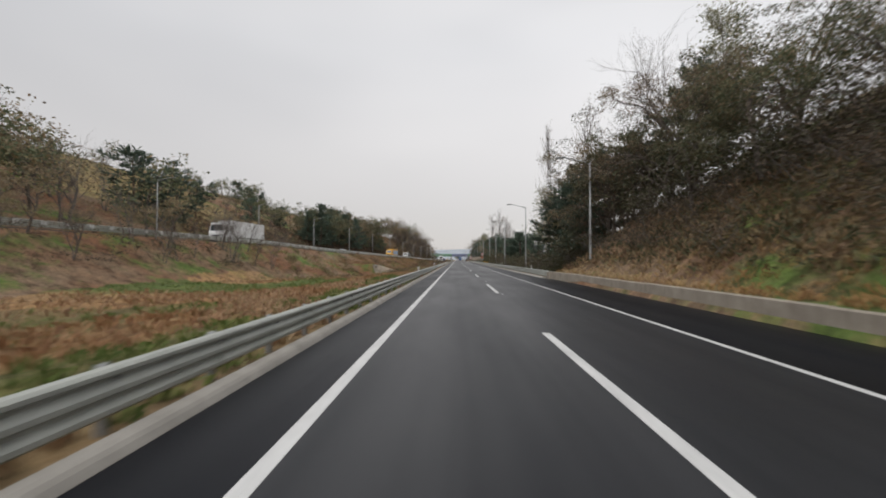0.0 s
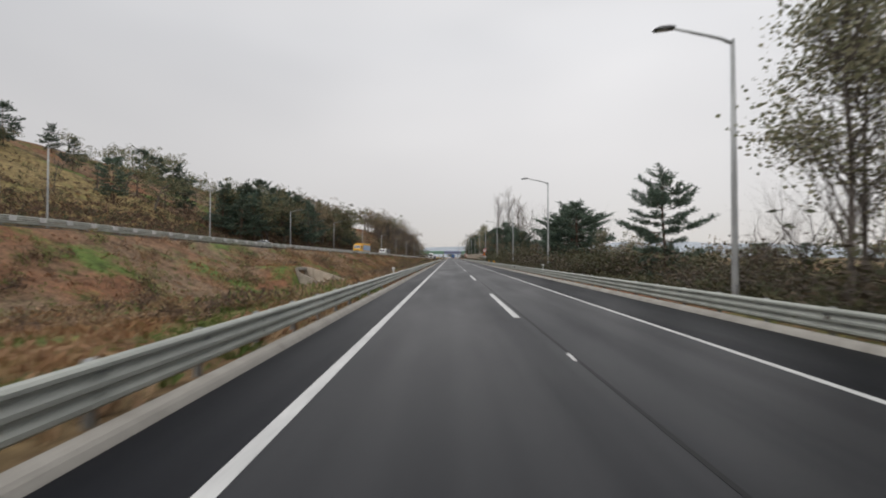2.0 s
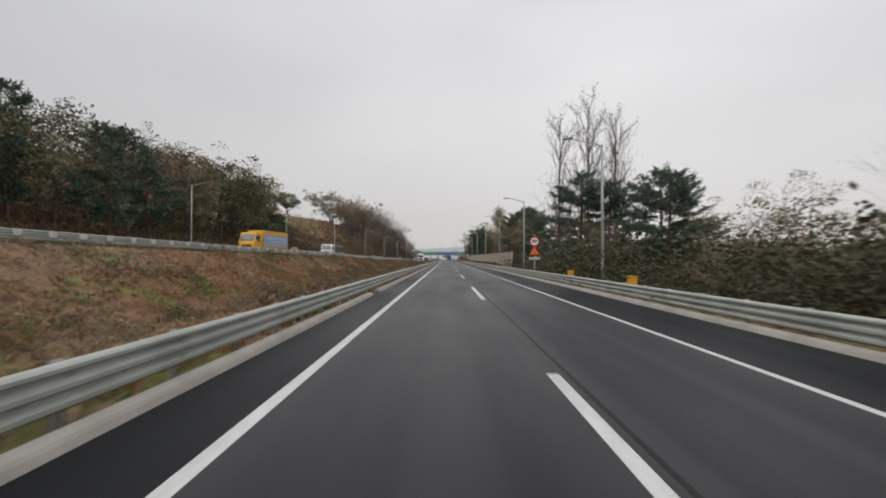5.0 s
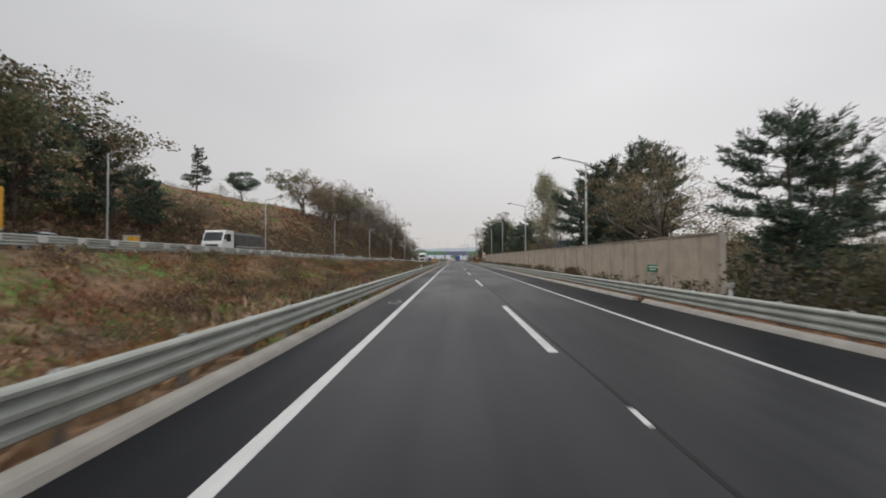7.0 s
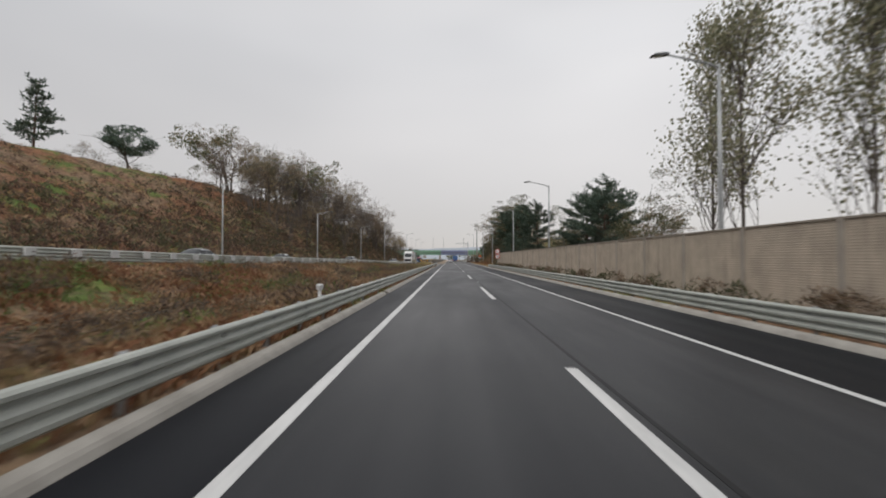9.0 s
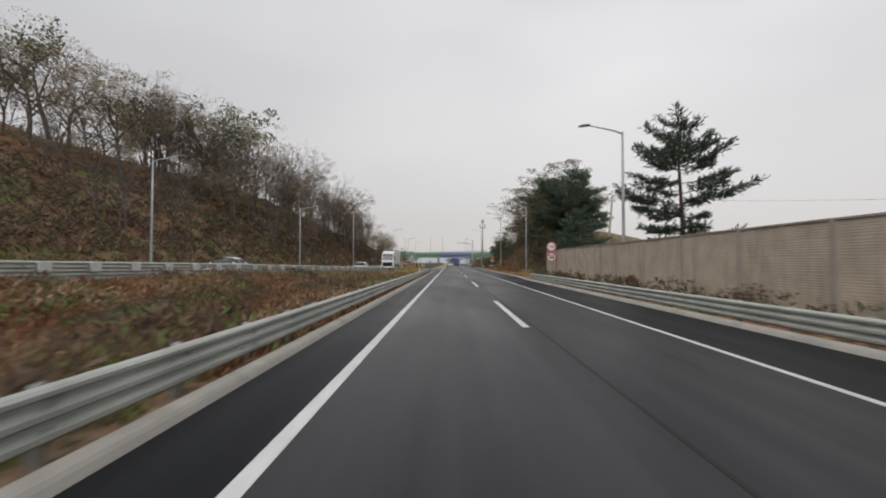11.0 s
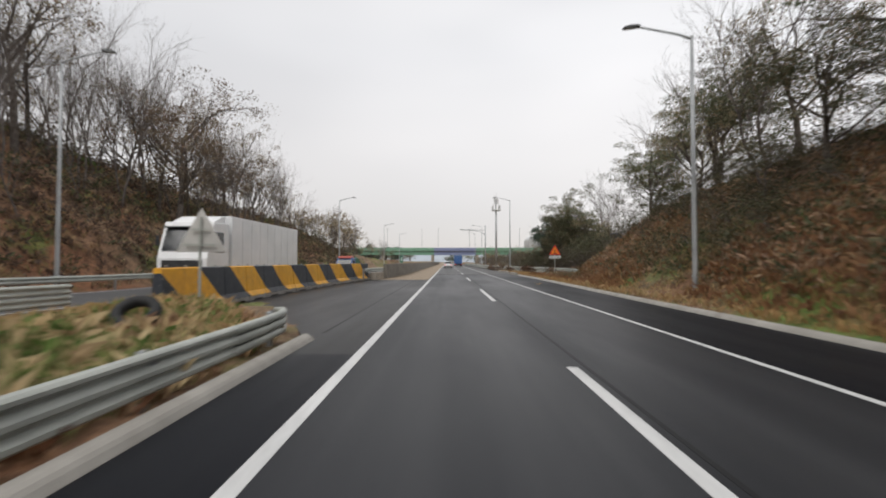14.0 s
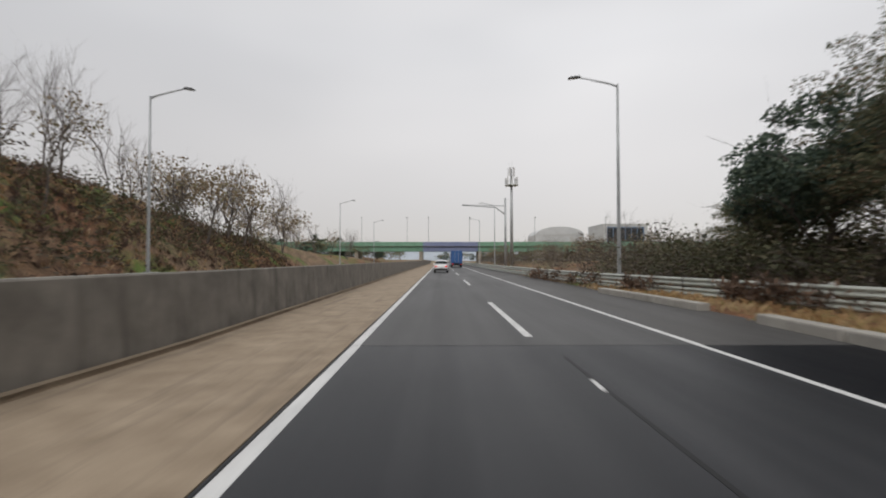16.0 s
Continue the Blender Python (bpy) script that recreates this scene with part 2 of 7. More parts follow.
M_BLUE = plain("blue_truck_paint", (0.03, 0.09, 0.25), (0.045, 0.12, 0.31), 1.2, 0.4)
M_TARP = plain("green_tarpaulin", (0.015, 0.10, 0.06), (0.03, 0.15, 0.09), 2.0, 0.7, 0, 0.4, 9)
M_REDLOAD = plain("red_plastic", (0.40, 0.05, 0.03), (0.5, 0.08, 0.05), 3, 0.5)
M_SILVER = plain("silver_car_paint", (0.42, 0.43, 0.44), (0.48, 0.49, 0.5), 1, 0.3, 0.5, 0)
M_GREYLOAD = plain("grey_tipper_steel", (0.06, 0.06, 0.06), (0.12, 0.115, 0.11), 1.5, 0.6)
M_TRAILER_BLUE = plain("pale_blue_print", (0.22, 0.38, 0.62), (0.30, 0.46, 0.70), 2, 0.5, 0, 0.02)
M_BARK = plain("grey_brown_bark", (0.085, 0.07, 0.06), (0.16, 0.138, 0.12), 3, 0.9, 0, 0.6, 18, 0.2)
M_PINE_BARK = plain("pine_bark", (0.075, 0.054, 0.044), (0.15, 0.10, 0.075), 3, 0.9, 0, 0.6, 18, 0.2)
M_TWIG = plain("grey_twig", (0.115, 0.098, 0.088), (0.19, 0.165, 0.15), 3, 0.9, 0, 0.2, 18, 0.2)
# the haze of distance is mixed into this pale ridge colour
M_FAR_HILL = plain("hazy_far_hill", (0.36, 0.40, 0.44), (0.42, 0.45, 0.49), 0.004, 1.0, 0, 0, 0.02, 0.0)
M_BUILDING = plain("pale_cladding", (0.50, 0.51, 0.51), (0.58, 0.59, 0.59), 0.2, 0.7)
M_BUILDING_BLUE = plain("blue_cladding", (0.10, 0.16, 0.24), (0.14, 0.20, 0.29), 0.2, 0.6)


def make_glass():
    m, nt, b = material("tinted_glass", 0.08)
    b.inputs["Base Color"].default_value = (0.012, 0.015, 0.018, 1)
    return m


M_GLASS = make_glass()


def emitter(name, c, s):
    m, nt, b = material(name, 0.3)
    b.inputs["Base Color"].default_value = (*c, 1)
    b.inputs["Emission Color"].default_value = (*c, 1)
    b.inputs["Emission Strength"].default_value = s
    return m


M_TAIL = emitter("tail_lamp", (0.7, 0.03, 0.02), 0.5)


def make_ground():
    """Earth, dry straw and patches of green, mixed by noise at several sizes."""
    m, nt, b = material("verge_ground", 0.95, 0, 0.2)
    v = position(nt)
    big, mid, fine_n = noise_tex(nt, v, 0.07, 4), noise_tex(nt, v, 0.16, 7, 0.68), noise_tex(nt, v, 5.0, 5, 0.7)
    earth = ramp(nt, [(0.28, (0.12, 0.083, 0.058)), (0.5, (0.22, 0.155, 0.105)), (0.72, (0.34, 0.25, 0.165))])
    nt.links.new(fine_n, earth.inputs["Fac"])
    green = ramp(nt, [(0.3, (0.075, 0.118, 0.032)), (0.7, (0.16, 0.225, 0.062))])
    nt.links.new(fine_n, green.inputs["Fac"])
    rust = ramp(nt, [(0.3, (0.12, 0.066, 0.045)), (0.7, (0.31, 0.155, 0.085))])
    nt.links.new(fine_n, rust.inputs["Fac"])
    k1 = ramp(nt, [(0.50, (0, 0, 0)), (0.62, (1, 1, 1))])
    nt.links.new(mid, k1.inputs["Fac"])
    k2 = ramp(nt, [(0.44, (0, 0, 0)), (0.60, (1, 1, 1))])
    nt.links.new(big, k2.inputs["Fac"])
    c = mix(nt, k2.outputs["Color"], earth.outputs["Color"], rust.outputs["Color"])
    c = mix(nt, k1.outputs["Color"], c, green.outputs["Color"])
    # tilled strips of the field: weeds, tan soil, a green strip, more soil, and a bare lane beside the rail
    sep = nt.nodes.new("ShaderNodeSeparateXYZ")
    nt.links.new(v, sep.inputs["Vector"])
    wob = calc(nt, "SUBTRACT", mid, 0.5)
    wx = calc(nt, "ADD", sep.outputs["X"], calc(nt, "MULTIPLY", wob, 7.0))
    wy = calc(nt, "ADD", sep.outputs["Y"], calc(nt, "MULTIPLY", wob, 6.0))
    across = nt.nodes.new("ShaderNodeMapRange")
    across.inputs["From Min"].default_value, across.inputs["From Max"].default_value = 15.0, 80.0
    nt.links.new(wy, across.inputs["Value"])
    band = ramp(nt, [(0.0, (0.15, 0.15, 0.06)), (0.20, (0.17, 0.14, 0.065)), (0.25, (0.36, 0.22, 0.11)), (0.40, (0.36, 0.235, 0.125)), (0.45, (0.10, 0.15, 0.045)), (0.9, (0.13, 0.185, 0.055)), (1.0, (0.17, 0.15, 0.07))])
    nt.links.new(across.outputs["Result"], band.inputs["Fac"])
    bare_soil = calc(nt, "MULTIPLY", calc(nt, "LESS_THAN", wx, -22.0), calc(nt, "MULTIPLY", calc(nt, "GREATER_THAN", wy, 60.0), calc(nt, "LESS_THAN", wy, 77.0)))
    strips = mix(nt, bare_soil, band.outputs["Color"], (0.42, 0.27, 0.135))
    side = nt.nodes.new("ShaderNodeMapRange")
    side.inputs["From Min"].default_value, side.inputs["From Max"].default_value = -12.0, -3.0
    nt.links.new(calc(nt, "ADD", sep.outputs["X"], calc(nt, "MULTIPLY", wob, 3.0)), side.inputs["Value"])
    lane = ramp(nt, [(0.15, (0.15, 0.16, 0.06)), (0.24, (0.34, 0.21, 0.115)), (0.48, (0.32, 0.20, 0.11)), (0.56, (0.155, 0.16, 0.065)), (0.8, (0.20, 0.16, 0.08)), (1.0, (0.25, 0.165, 0.10))])
    nt.links.new(side.outputs["Result"], lane.inputs["Fac"])
    strips = mix(nt, calc(nt, "GREATER_THAN", side.outputs["Result"], 0.2), strips, lane.outputs["Color"])
    fy = nt.nodes.new("ShaderNodeMapRange")
    fy.inputs["From Min"].default_value, fy.inputs["From Max"].default_value = 82.0, 66.0
    nt.links.new(calc(nt, "ADD", sep.outputs["Y"], calc(nt, "MULTIPLY", calc(nt, "SUBTRACT", big, 0.5), 40.0)), fy.inputs["Value"])
    inside = calc(nt, "MULTIPLY", calc(nt, "MULTIPLY", fy.outputs["Result"], calc(nt, "LESS_THAN", sep.outputs["X"], -3.3)), calc(nt, "GREATER_THAN", wx, -31.0))
    grit = ramp(nt, [(0.3, (0.68, 0.66, 0.62)), (0.7, (1.15, 1.15, 1.12))])
    nt.links.new(fine_n, grit.inputs["Fac"])
    c = mix(nt, calc(nt, "MULTIPLY", inside, 0.85), c, mix(nt, 1.0, strips, grit.outputs["Color"], "MULTIPLY"))
    hx = nt.nodes.new("ShaderNodeMapRange")
    hx.inputs["From Min"].default_value, hx.inputs["From Max"].default_value = -45.0, -52.0
    nt.links.new(wx, hx.inputs["Value"])
    mown = calc(nt, "MULTIPLY", hx.outputs["Result"], calc(nt, "MULTIPLY", calc(nt, "GREATER_THAN", wy, 92.0), calc(nt, "LESS_THAN", wy, 152.0)))
    pale = ramp(nt, [(0.3, (0.20, 0.165, 0.075)), (0.7, (0.36, 0.28, 0.13))])
    nt.links.new(fine_n, pale.inputs["Fac"])
    c = mix(nt, calc(nt, "MULTIPLY", mown, 0.8), c, pale.outputs["Color"])
    clump = noise_tex(nt, v, 0.95, 5, 0.62)
    tuft = ramp(nt, [(0.36, (0.50, 0.48, 0.45)), (0.5, (0.95, 0.94, 0.92)), (0.66, (1.25, 1.2, 1.12))])
    nt.links.new(clump, tuft.inputs["Fac"])
    c = mix(nt, 1.0, c, tuft.outputs["Color"], "MULTIPLY")
    nt.links.new(c, b.inputs["Base Color"])
    bump(nt, b, calc(nt, "ADD", fine_n, calc(nt, "MULTIPLY", clump, 1.6)), 0.9, 0.14)
    return m


M_GROUND = make_ground()
M_STRAW = leaf("dry_straw", [(0.0, (0.24, 0.15, 0.09)), (0.4, (0.40, 0.275, 0.165)), (0.75, (0.52, 0.39, 0.24)), (1.0, (0.24, 0.21, 0.09))], 0.65, 0.25, ((0.86, 0.70, 0.56), 0.16))
M_RUST = leaf("rust_grass", [(0.0, (0.20, 0.105, 0.055)), (0.5, (0.33, 0.185, 0.09)), (1.0, (0.44, 0.28, 0.14))], 0.7, 0.25, ((0.75, 0.7, 0.6), 0.2))
M_GRASS = leaf("green_grass", [(0.0, (0.095, 0.135, 0.036)), (0.5, (0.165, 0.21, 0.06)), (1.0, (0.28, 0.27, 0.11))], 0.65, 0.25, ((0.6, 0.72, 0.6), 0.2))
M_BRUSH = leaf("brown_brush", [(0.0, (0.155, 0.100, 0.072)), (0.45, (0.27, 0.170, 0.115)), (0.8, (0.41, 0.255, 0.165)), (1.0, (0.24, 0.20, 0.11))], 0.65, 0.25, ((0.62, 0.66, 0.55), 0.12))
M_SHRUB = leaf("grey_brown_shrub_leaves", [(0.0, (0.056, 0.044, 0.036)), (0.5, (0.092, 0.073, 0.056)), (0.85, (0.130, 0.096, 0.067)), (1.0, (0.096, 0.092, 0.052))])
M_WEED = leaf("dark_dead_weeds", [(0.0, (0.06, 0.042, 0.032)), (0.5, (0.12, 0.08, 0.058)), (1.0, (0.21, 0.13, 0.085))])
M_BRUSH_GREEN = leaf("olive_brush", [(0.0, (0.052, 0.062, 0.032)), (0.5, (0.092, 0.099, 0.050)), (1.0, (0.139, 0.122, 0.069))])
M_NEEDLE = leaf("pine_needles", [(0.0, (0.050, 0.077, 0.062)), (0.5, (0.085, 0.122, 0.093)), (1.0, (0.129, 0.165, 0.108))], 0.6, 0.25)
M_OAK = leaf("oak_leaves", [(0.0, (0.078, 0.093, 0.054)), (0.5, (0.126, 0.137, 0.076)), (0.85, (0.201, 0.168, 0.099)), (1.0, (0.245, 0.159, 0.095))])
M_AUTUMN = leaf("autumn_leaves", [(0.0, (0.149, 0.107, 0.074)), (0.5, (0.236, 0.175, 0.112)), (0.8, (0.202, 0.185, 0.111)), (1.0, (0.333, 0.217, 0.139))])
M_PALE = leaf("pale_leaves", [(0.0, (0.157, 0.164, 0.103)), (0.5, (0.250, 0.243, 0.155)), (1.0, (0.374, 0.333, 0.238))], 0.6, 0.42)


# ---- builders ----
def mesh_of(name, verts, faces, mat=None, smooth=False):
    me = bpy.data.meshes.new(name)
    me.from_pydata([tuple(v) for v in verts], [], [tuple(f) for f in faces])
    if mat:
        me.materials.append(mat)
    if smooth:
        me.polygons.foreach_set("use_smooth", [True] * len(me.polygons))
    me.update()
    return me


class Geo:
    """Collects boxes, tubes and sheets into one mesh."""

    def __init__(self):
        self.v, self.f = [], []

    def add(self, verts, faces):
        k = len(self.v)
        self.v += [tuple(p) for p in verts]
        self.f += [tuple(i + k for i in f) for f in faces]
        return self

    def box(self, x0, x1, y0, y1, z0, z1, m=None):
        p = [(x, y, z) for z in (z0, z1) for y in (y0, y1) for x in (x0, x1)]
        if m is not None:
            p = [m @ Vector(q) for q in p]
        return self.add(p, [(0, 2, 3, 1), (4, 5, 7, 6), (0, 1, 5, 4), (2, 6, 7, 3), (0, 4, 6, 2), (1, 3, 7, 5)])

    def tube(self, pts, radii, n=6, caps=True):
        pts = [Vector(p) for p in pts]
        rings = []
        for i, p in enumerate(pts):
            d = (pts[min(i + 1, len(pts) - 1)] - pts[max(i - 1, 0)]).normalized()
            a = d.orthogonal().normalized()
            if i and rings:
                a = (prev - d * prev.dot(d)).normalized() if (prev - d * prev.dot(d)).length > 1e-5 else a
            prev = a
            c = d.cross(a)
            rings.append([p + (a * math.cos(2 * math.pi * k / n) + c * math.sin(2 * math.pi * k / n)) * radii[i] for k in range(n)])
        v = [q for r in rings for q in r]
        f = [(i * n + k, i * n + (k + 1) % n, (i + 1) * n + (k + 1) % n, (i + 1) * n + k) for i in range(len(pts) - 1) for k in range(n)]
        if caps:
            f += [tuple(reversed(range(n))), tuple(range((len(pts) - 1) * n, len(pts) * n))]
        return self.add(v, f)

    def prism(self, outline, axis, a0, a1):
        """A closed outline of (u, w) pushed along an axis: x -> (y, z), y -> (x, z), z -> (x, y)."""
        put = {"x": lambda u, w, a: (a, u, w), "y": lambda u, w, a: (u, a, w), "z": lambda u, w, a: (u, w, a)}[axis]
        n = len(outline)
        v = [put(u, w, a) for a in (a0, a1) for u, w in outline]
        f = [(k, (k + 1) % n, n + (k + 1) % n, n + k) for k in range(n)] + [tuple(reversed(range(n))), tuple(range(n, 2 * n))]
        return self.add(v, f)

    def mesh(self, name, mat=None, smooth=False, bevel=0.0):
        me = mesh_of(name, self.v, self.f, None, smooth)
        bm = bmesh.new()
        bm.from_mesh(me)
        if bevel:
            bmesh.ops.bevel(bm, geom=[e for e in bm.edges if e.calc_face_angle(0) > 0.5], offset=bevel, segments=2, affect="EDGES", profile=0.6)
        bmesh.ops.recalc_face_normals(bm, faces=bm.faces)
        bm.to_mesh(me)
        bm.free()
        if mat:
            me.materials.append(mat)
        if smooth or bevel:
            me.polygons.foreach_set("use_smooth", [smooth] * len(me.polygons))
        return me


def part(name, me, parent, label="", m=None):
    ob = new(name, me)
    ob.parent = parent
    if m is not None:
        ob.matrix_basis = m
    if label:
        tagged(ob, label)
    return ob


def thing(name, label, category, m=None, group="", kind="", data=None):
    ob = new(name, data)
    if m is not None:
        ob.matrix_basis = m
    return tagged(ob, label, category, group, kind)


# ---- plan: the far carriageway drifts in from the left, the land rises on both sides ----
POLE_Y = [-300, 40, 108, 134, 165, 196, 225, 254, 286, 317, 348, 375, 405, 431, 2600]
POLE_X = [-66, -50, -44, -40, -37.5, -35.2, -32.2, -29.5, -27, -24.8, -22.6, -20.8, -19.6, -19.1, -19]
OPP_Y = [-300, 60, 100, 133, 163, 191, 209, 230, 252, 272, 309, 335, 356, 380]
OPP_Z = [4.8, 4.6, 4.3, 3.3, 2.9, 2.5, 2.3, 2.0, 1.5, 1.15, 0.8, 0.42, 0.1, 0.0]
HILL_Y = [-300, 150, 230, 300, 335, 375, 404, 432, 470, 520, 700]
HILL_H = [16, 27, 24, 19, 17, 16, 11.5, 8.7, 4.5, 2.0, 1.0]
HILL_S = [0.30, 0.42, 0.44, 0.45, 0.68, 0.80, 0.76, 0.8, 0.6, 0.4, 0.3]
BANK_Y = [-300, 20, 36, 52, 70, 150, 215, 325, 340, 352, 372, 386, 394, 404, 420, 700]
BANK_H = [15, 14, 10, 1.0, -1.4, -1.5, -1.2, -1.2, 0.6, 4.2, 7.2, 6.4, 5.2, 1.5, 0.3, 0.0]


def far_pole_x(y):
    return np.interp(y, POLE_Y, POLE_X)


def far_rail_x(y):
    return far_pole_x(y) + 8.2


def far_z(y):
    return np.interp(y, OPP_Y, OPP_Z)


def step(a):
    a = np.clip(a, 0, 1)
    return a * a * (3 - 2 * a)


def rumple(x, y):
    return (np.sin(x * 0.9 + 1.7 * np.sin(y * 0.31)) * np.sin(y * 0.7 + 1.3 * np.sin(x * 0.43)) * 0.5
            + np.sin(x * 2.3 + y * 0.4) * np.sin(y * 1.9 - x * 0.6) * 0.25 + np.sin(x * 0.21 + 2) * np.sin(y * 0.13 + 1))


def land(x, y):
    """Height of the ground."""
    x, y = np.asarray(x, float), np.asarray(y, float)
    rx, px, oz = far_rail_x(y), far_pole_x(y), far_z(y)
    # median
    d = np.clip(-3.7 - x, 0, None)
    span = np.maximum(-3.7 - (rx + 0.9), 1.0)
    u = np.clip(d / span, 0, 1)
    dip = np.interp(y, [-60, 50, 80, 120, 170, 210, 250, 300, 340], [-0.7, -0.8, -1.5, -2.5, -2.1, -1.6, -0.8, -0.3, 0.0])
    foot = np.interp(y, [60, 110, 200], [0.74, 0.57, 0.5])
    med = -0.08 + dip * step(u / 0.42) + (oz - 0.04 - dip) * np.clip((u - foot) / (1 - foot), 0, 1) ** 1.2
    med = med + rumple(x, y) * 0.22 * np.clip(d / 3, 0, 1) * np.clip((1 - u) * span / 3, 0, 1)
    open_side = step((y - 363 - (-3.4 - x) * 1.6) / 2.5)
    med = med * (1 - open_side) - 0.12 * open_side
    med = med + 0.62 * np.exp(-((x + 6.9) / 2.1) ** 2 - ((y - 361.5) / 8.0) ** 2) * (1 - open_side)
    lid = 0.42 - 0.8 * np.clip(np.abs(y - 121.8) - 2.6, 0, None) - 3.0 * np.clip(x + 21.0, 0, None)
    med = np.where(x > rx + 0.9, np.maximum(med, lid), med)
    # far side hill
    e = np.clip(px - 1.2 - x, 0, None)
    slope, hh = np.interp(y, HILL_Y, HILL_S), np.interp(y, HILL_Y, HILL_H)
    up = np.where(e * slope < hh, e * slope, hh + 0.12 * (e - hh / slope))
    up = np.minimum(up, hh * 1.5)
    hill = oz - 0.12 + up * step(e / 4) + rumple(x, y) * 0.5 * np.clip(e / 10, 0, 1)
    left = np.where(x > rx + 0.9, med, np.where(x > px - 1.2, oz - 0.12, hill))
    # near side bank
    g = np.clip(x - np.interp(y, [370, 384, 390, 394, 398, 406], [9.3, 9.5, 9.8, 11.3, 13.7, 14.6]), 0, None)
    bh = np.interp(y, BANK_Y, BANK_H)
    bank = np.where(bh > 0, np.minimum(g * 0.78, bh + 0.06 * np.minimum(g, 16)), np.maximum(-g * 0.3, bh)) * step(g / 2 + 0.25) + 0.05
    bank = bank * (1 - step((g - 20) / 26)) - 1.0 * step((g - 20) / 26)
    bank = bank + rumple(x, y) * 0.25 * np.clip(g / 4, 0, 1)
    held = step((50.5 - y) / 3)
    bank = bank + 0.52 * held
    z = np.where(x < -3.7, left, np.where(x > 8.7 - 0.36 * held, bank, -0.06))
    return np.where((x > -3.15) & (x < np.interp(y, [42, 54, 326, 340], [7.9, 7.2, 7.2, 7.7])), -0.25, z)


def flat_land(x, y):
    return float(land(x, y))


def build_ground():
    xs = np.unique(np.concatenate([np.linspace(-1600, -170, 14), np.linspace(-170, -60, 45), np.linspace(-60, -3.7, 86), [-3.4, -3.2, -3.1, 2, 7.0, 7.3, 7.9],
                                   np.linspace(8.4, 30, 40), np.linspace(31, 90, 40), np.linspace(95, 1600, 16)]))
    ys = np.unique(np.concatenate([np.linspace(-300, -20, 12), np.linspace(-18, 480, 333), np.linspace(484, 640, 40), np.linspace(660, 2600, 20)]))
    X, Y = np.meshgrid(xs, ys)
    Z = land(X, Y)
    n, k = X.shape
    v = np.stack([X, Y, Z], -1).reshape(-1, 3)
    i = np.arange(n * k).reshape(n, k)
    f = np.stack([i[:-1, :-1], i[:-1, 1:], i[1:, 1:], i[1:, :-1]], -1).reshape(-1, 4)
    me = mesh_of("ground", v.tolist(), f.tolist(), M_GROUND, True)
    return thing("ground", "earth verges and wooded slopes with straw, rust-brown and green patches", "ground", kind="structure", data=me)


build_ground()


def strip(x0, x1, y0, y1, z0, z1):
    return Geo().box(x0, x1, y0, y1, z0, z1)


# near carriageway
road = thing("road", "wet dark asphalt carriageway with worn lighter wheel tracks", "road", kind="structure",
             data=Geo().add([(-3.2, -60, 0), (8.15, -60, 0), (8.15, 44, 0), (7.45, 52, 0), (7.45, 326, 0), (8.0, 336, 0), (8.0, 375, 0), (8.4, 388, 0), (8.5, 411, 0), (-1.95, 411, 0), (-1.95, 394.3, 0), (-9.6, 394.3, 0), (-9.6, 373.4, 0),
                             (-4.0, 364.2, 0), (-3.2, 362.2, 0), (-3.2, 240, 0),
                             (-3.2, -60, -.2), (8.15, -60, -.2), (8.15, 44, -.2), (7.45, 52, -.2), (7.45, 326, -.2), (8.0, 336, -.2), (8.0, 375, -.2), (8.4, 388, -.2), (8.5, 411, -.2), (-1.95, 411, -.2), (-1.95, 394.3, -.2), (-9.6, 394.3, -.2), (-9.6, 373.4, -.2),
                             (-4.0, 364.2, -.2), (-3.2, 362.2, -.2), (-3.2, 240, -.2)],
                            [tuple(range(16))] + [(i + 16, (i + 1) % 16 + 16, (i + 1) % 16, i) for i in range(16)]).mesh("road", M_ASPHALT))
road_old = thing("road_old_surface", "lighter worn grey asphalt beyond the resurfaced stretch", "road", kind="structure",
                 data=strip(-1.95, 11.0, 411.003, 900, -0.2, 0.004).mesh("road_old_surface", M_ASPHALT_OLD))
thing("median_slab", "dusty tan concrete strip beside a median wall", "pavement", kind="structure",
             data=strip(-6.6, -1.953, 394.303, 900, -0.2, 0.012).mesh("median_slab", M_SLAB))

# road markings
part("edge_line", strip(-1.89, -1.71, -60, 411, -0.01, 0.005).mesh("edge_line", M_PAINT), road, "solid white edge line")
part("edge_line", strip(4.92, 5.05, -60, 411, -0.01, 0.005).mesh("edge_line", M_PAINT), road, "solid white edge line")
part("edge_line", strip(-1.89, -1.72, 411, 900, 0.0, 0.009).mesh("edge_line", M_PAINT), road_old, "solid white edge line")
part("edge_line", strip(4.91, 5.07, 411, 900, 0.0, 0.009).mesh("edge_line", M_PAINT), road_old, "solid white edge line")
dash_me = strip(-0.09, 0.09, 0, 8, -0.01, 0.005).mesh("lane_dash", M_PAINT)
for k in range(-1, 45):
    part("lane_dash", dash_me, road if k * 20 < 411 else road_old, "white dashed lane mark", pose(1.8, k * 20 - 8, 0.0 if k * 20 < 412 else 0.004))
chip_me = strip(-0.035, 0.035, 0, 0.55, -0.01, 0.004).mesh("paint_remnant", M_PAINT)
for y in (31.3, 43.7, 66.8, 89.7, 127, 163.8, 188.4, 224.7, 266, 324.2, 348.6, 407.9):
    part("paint_remnant", chip_me, road, "scrap of old lane paint", pose(1.98, y, 0, 0, 0, -2))
part("tar_seam", strip(-3.16, -3.09, 363.5, 394, -0.01, 0.003).mesh("tar_seam", M_SEAM), road, "dark seam along the median opening")
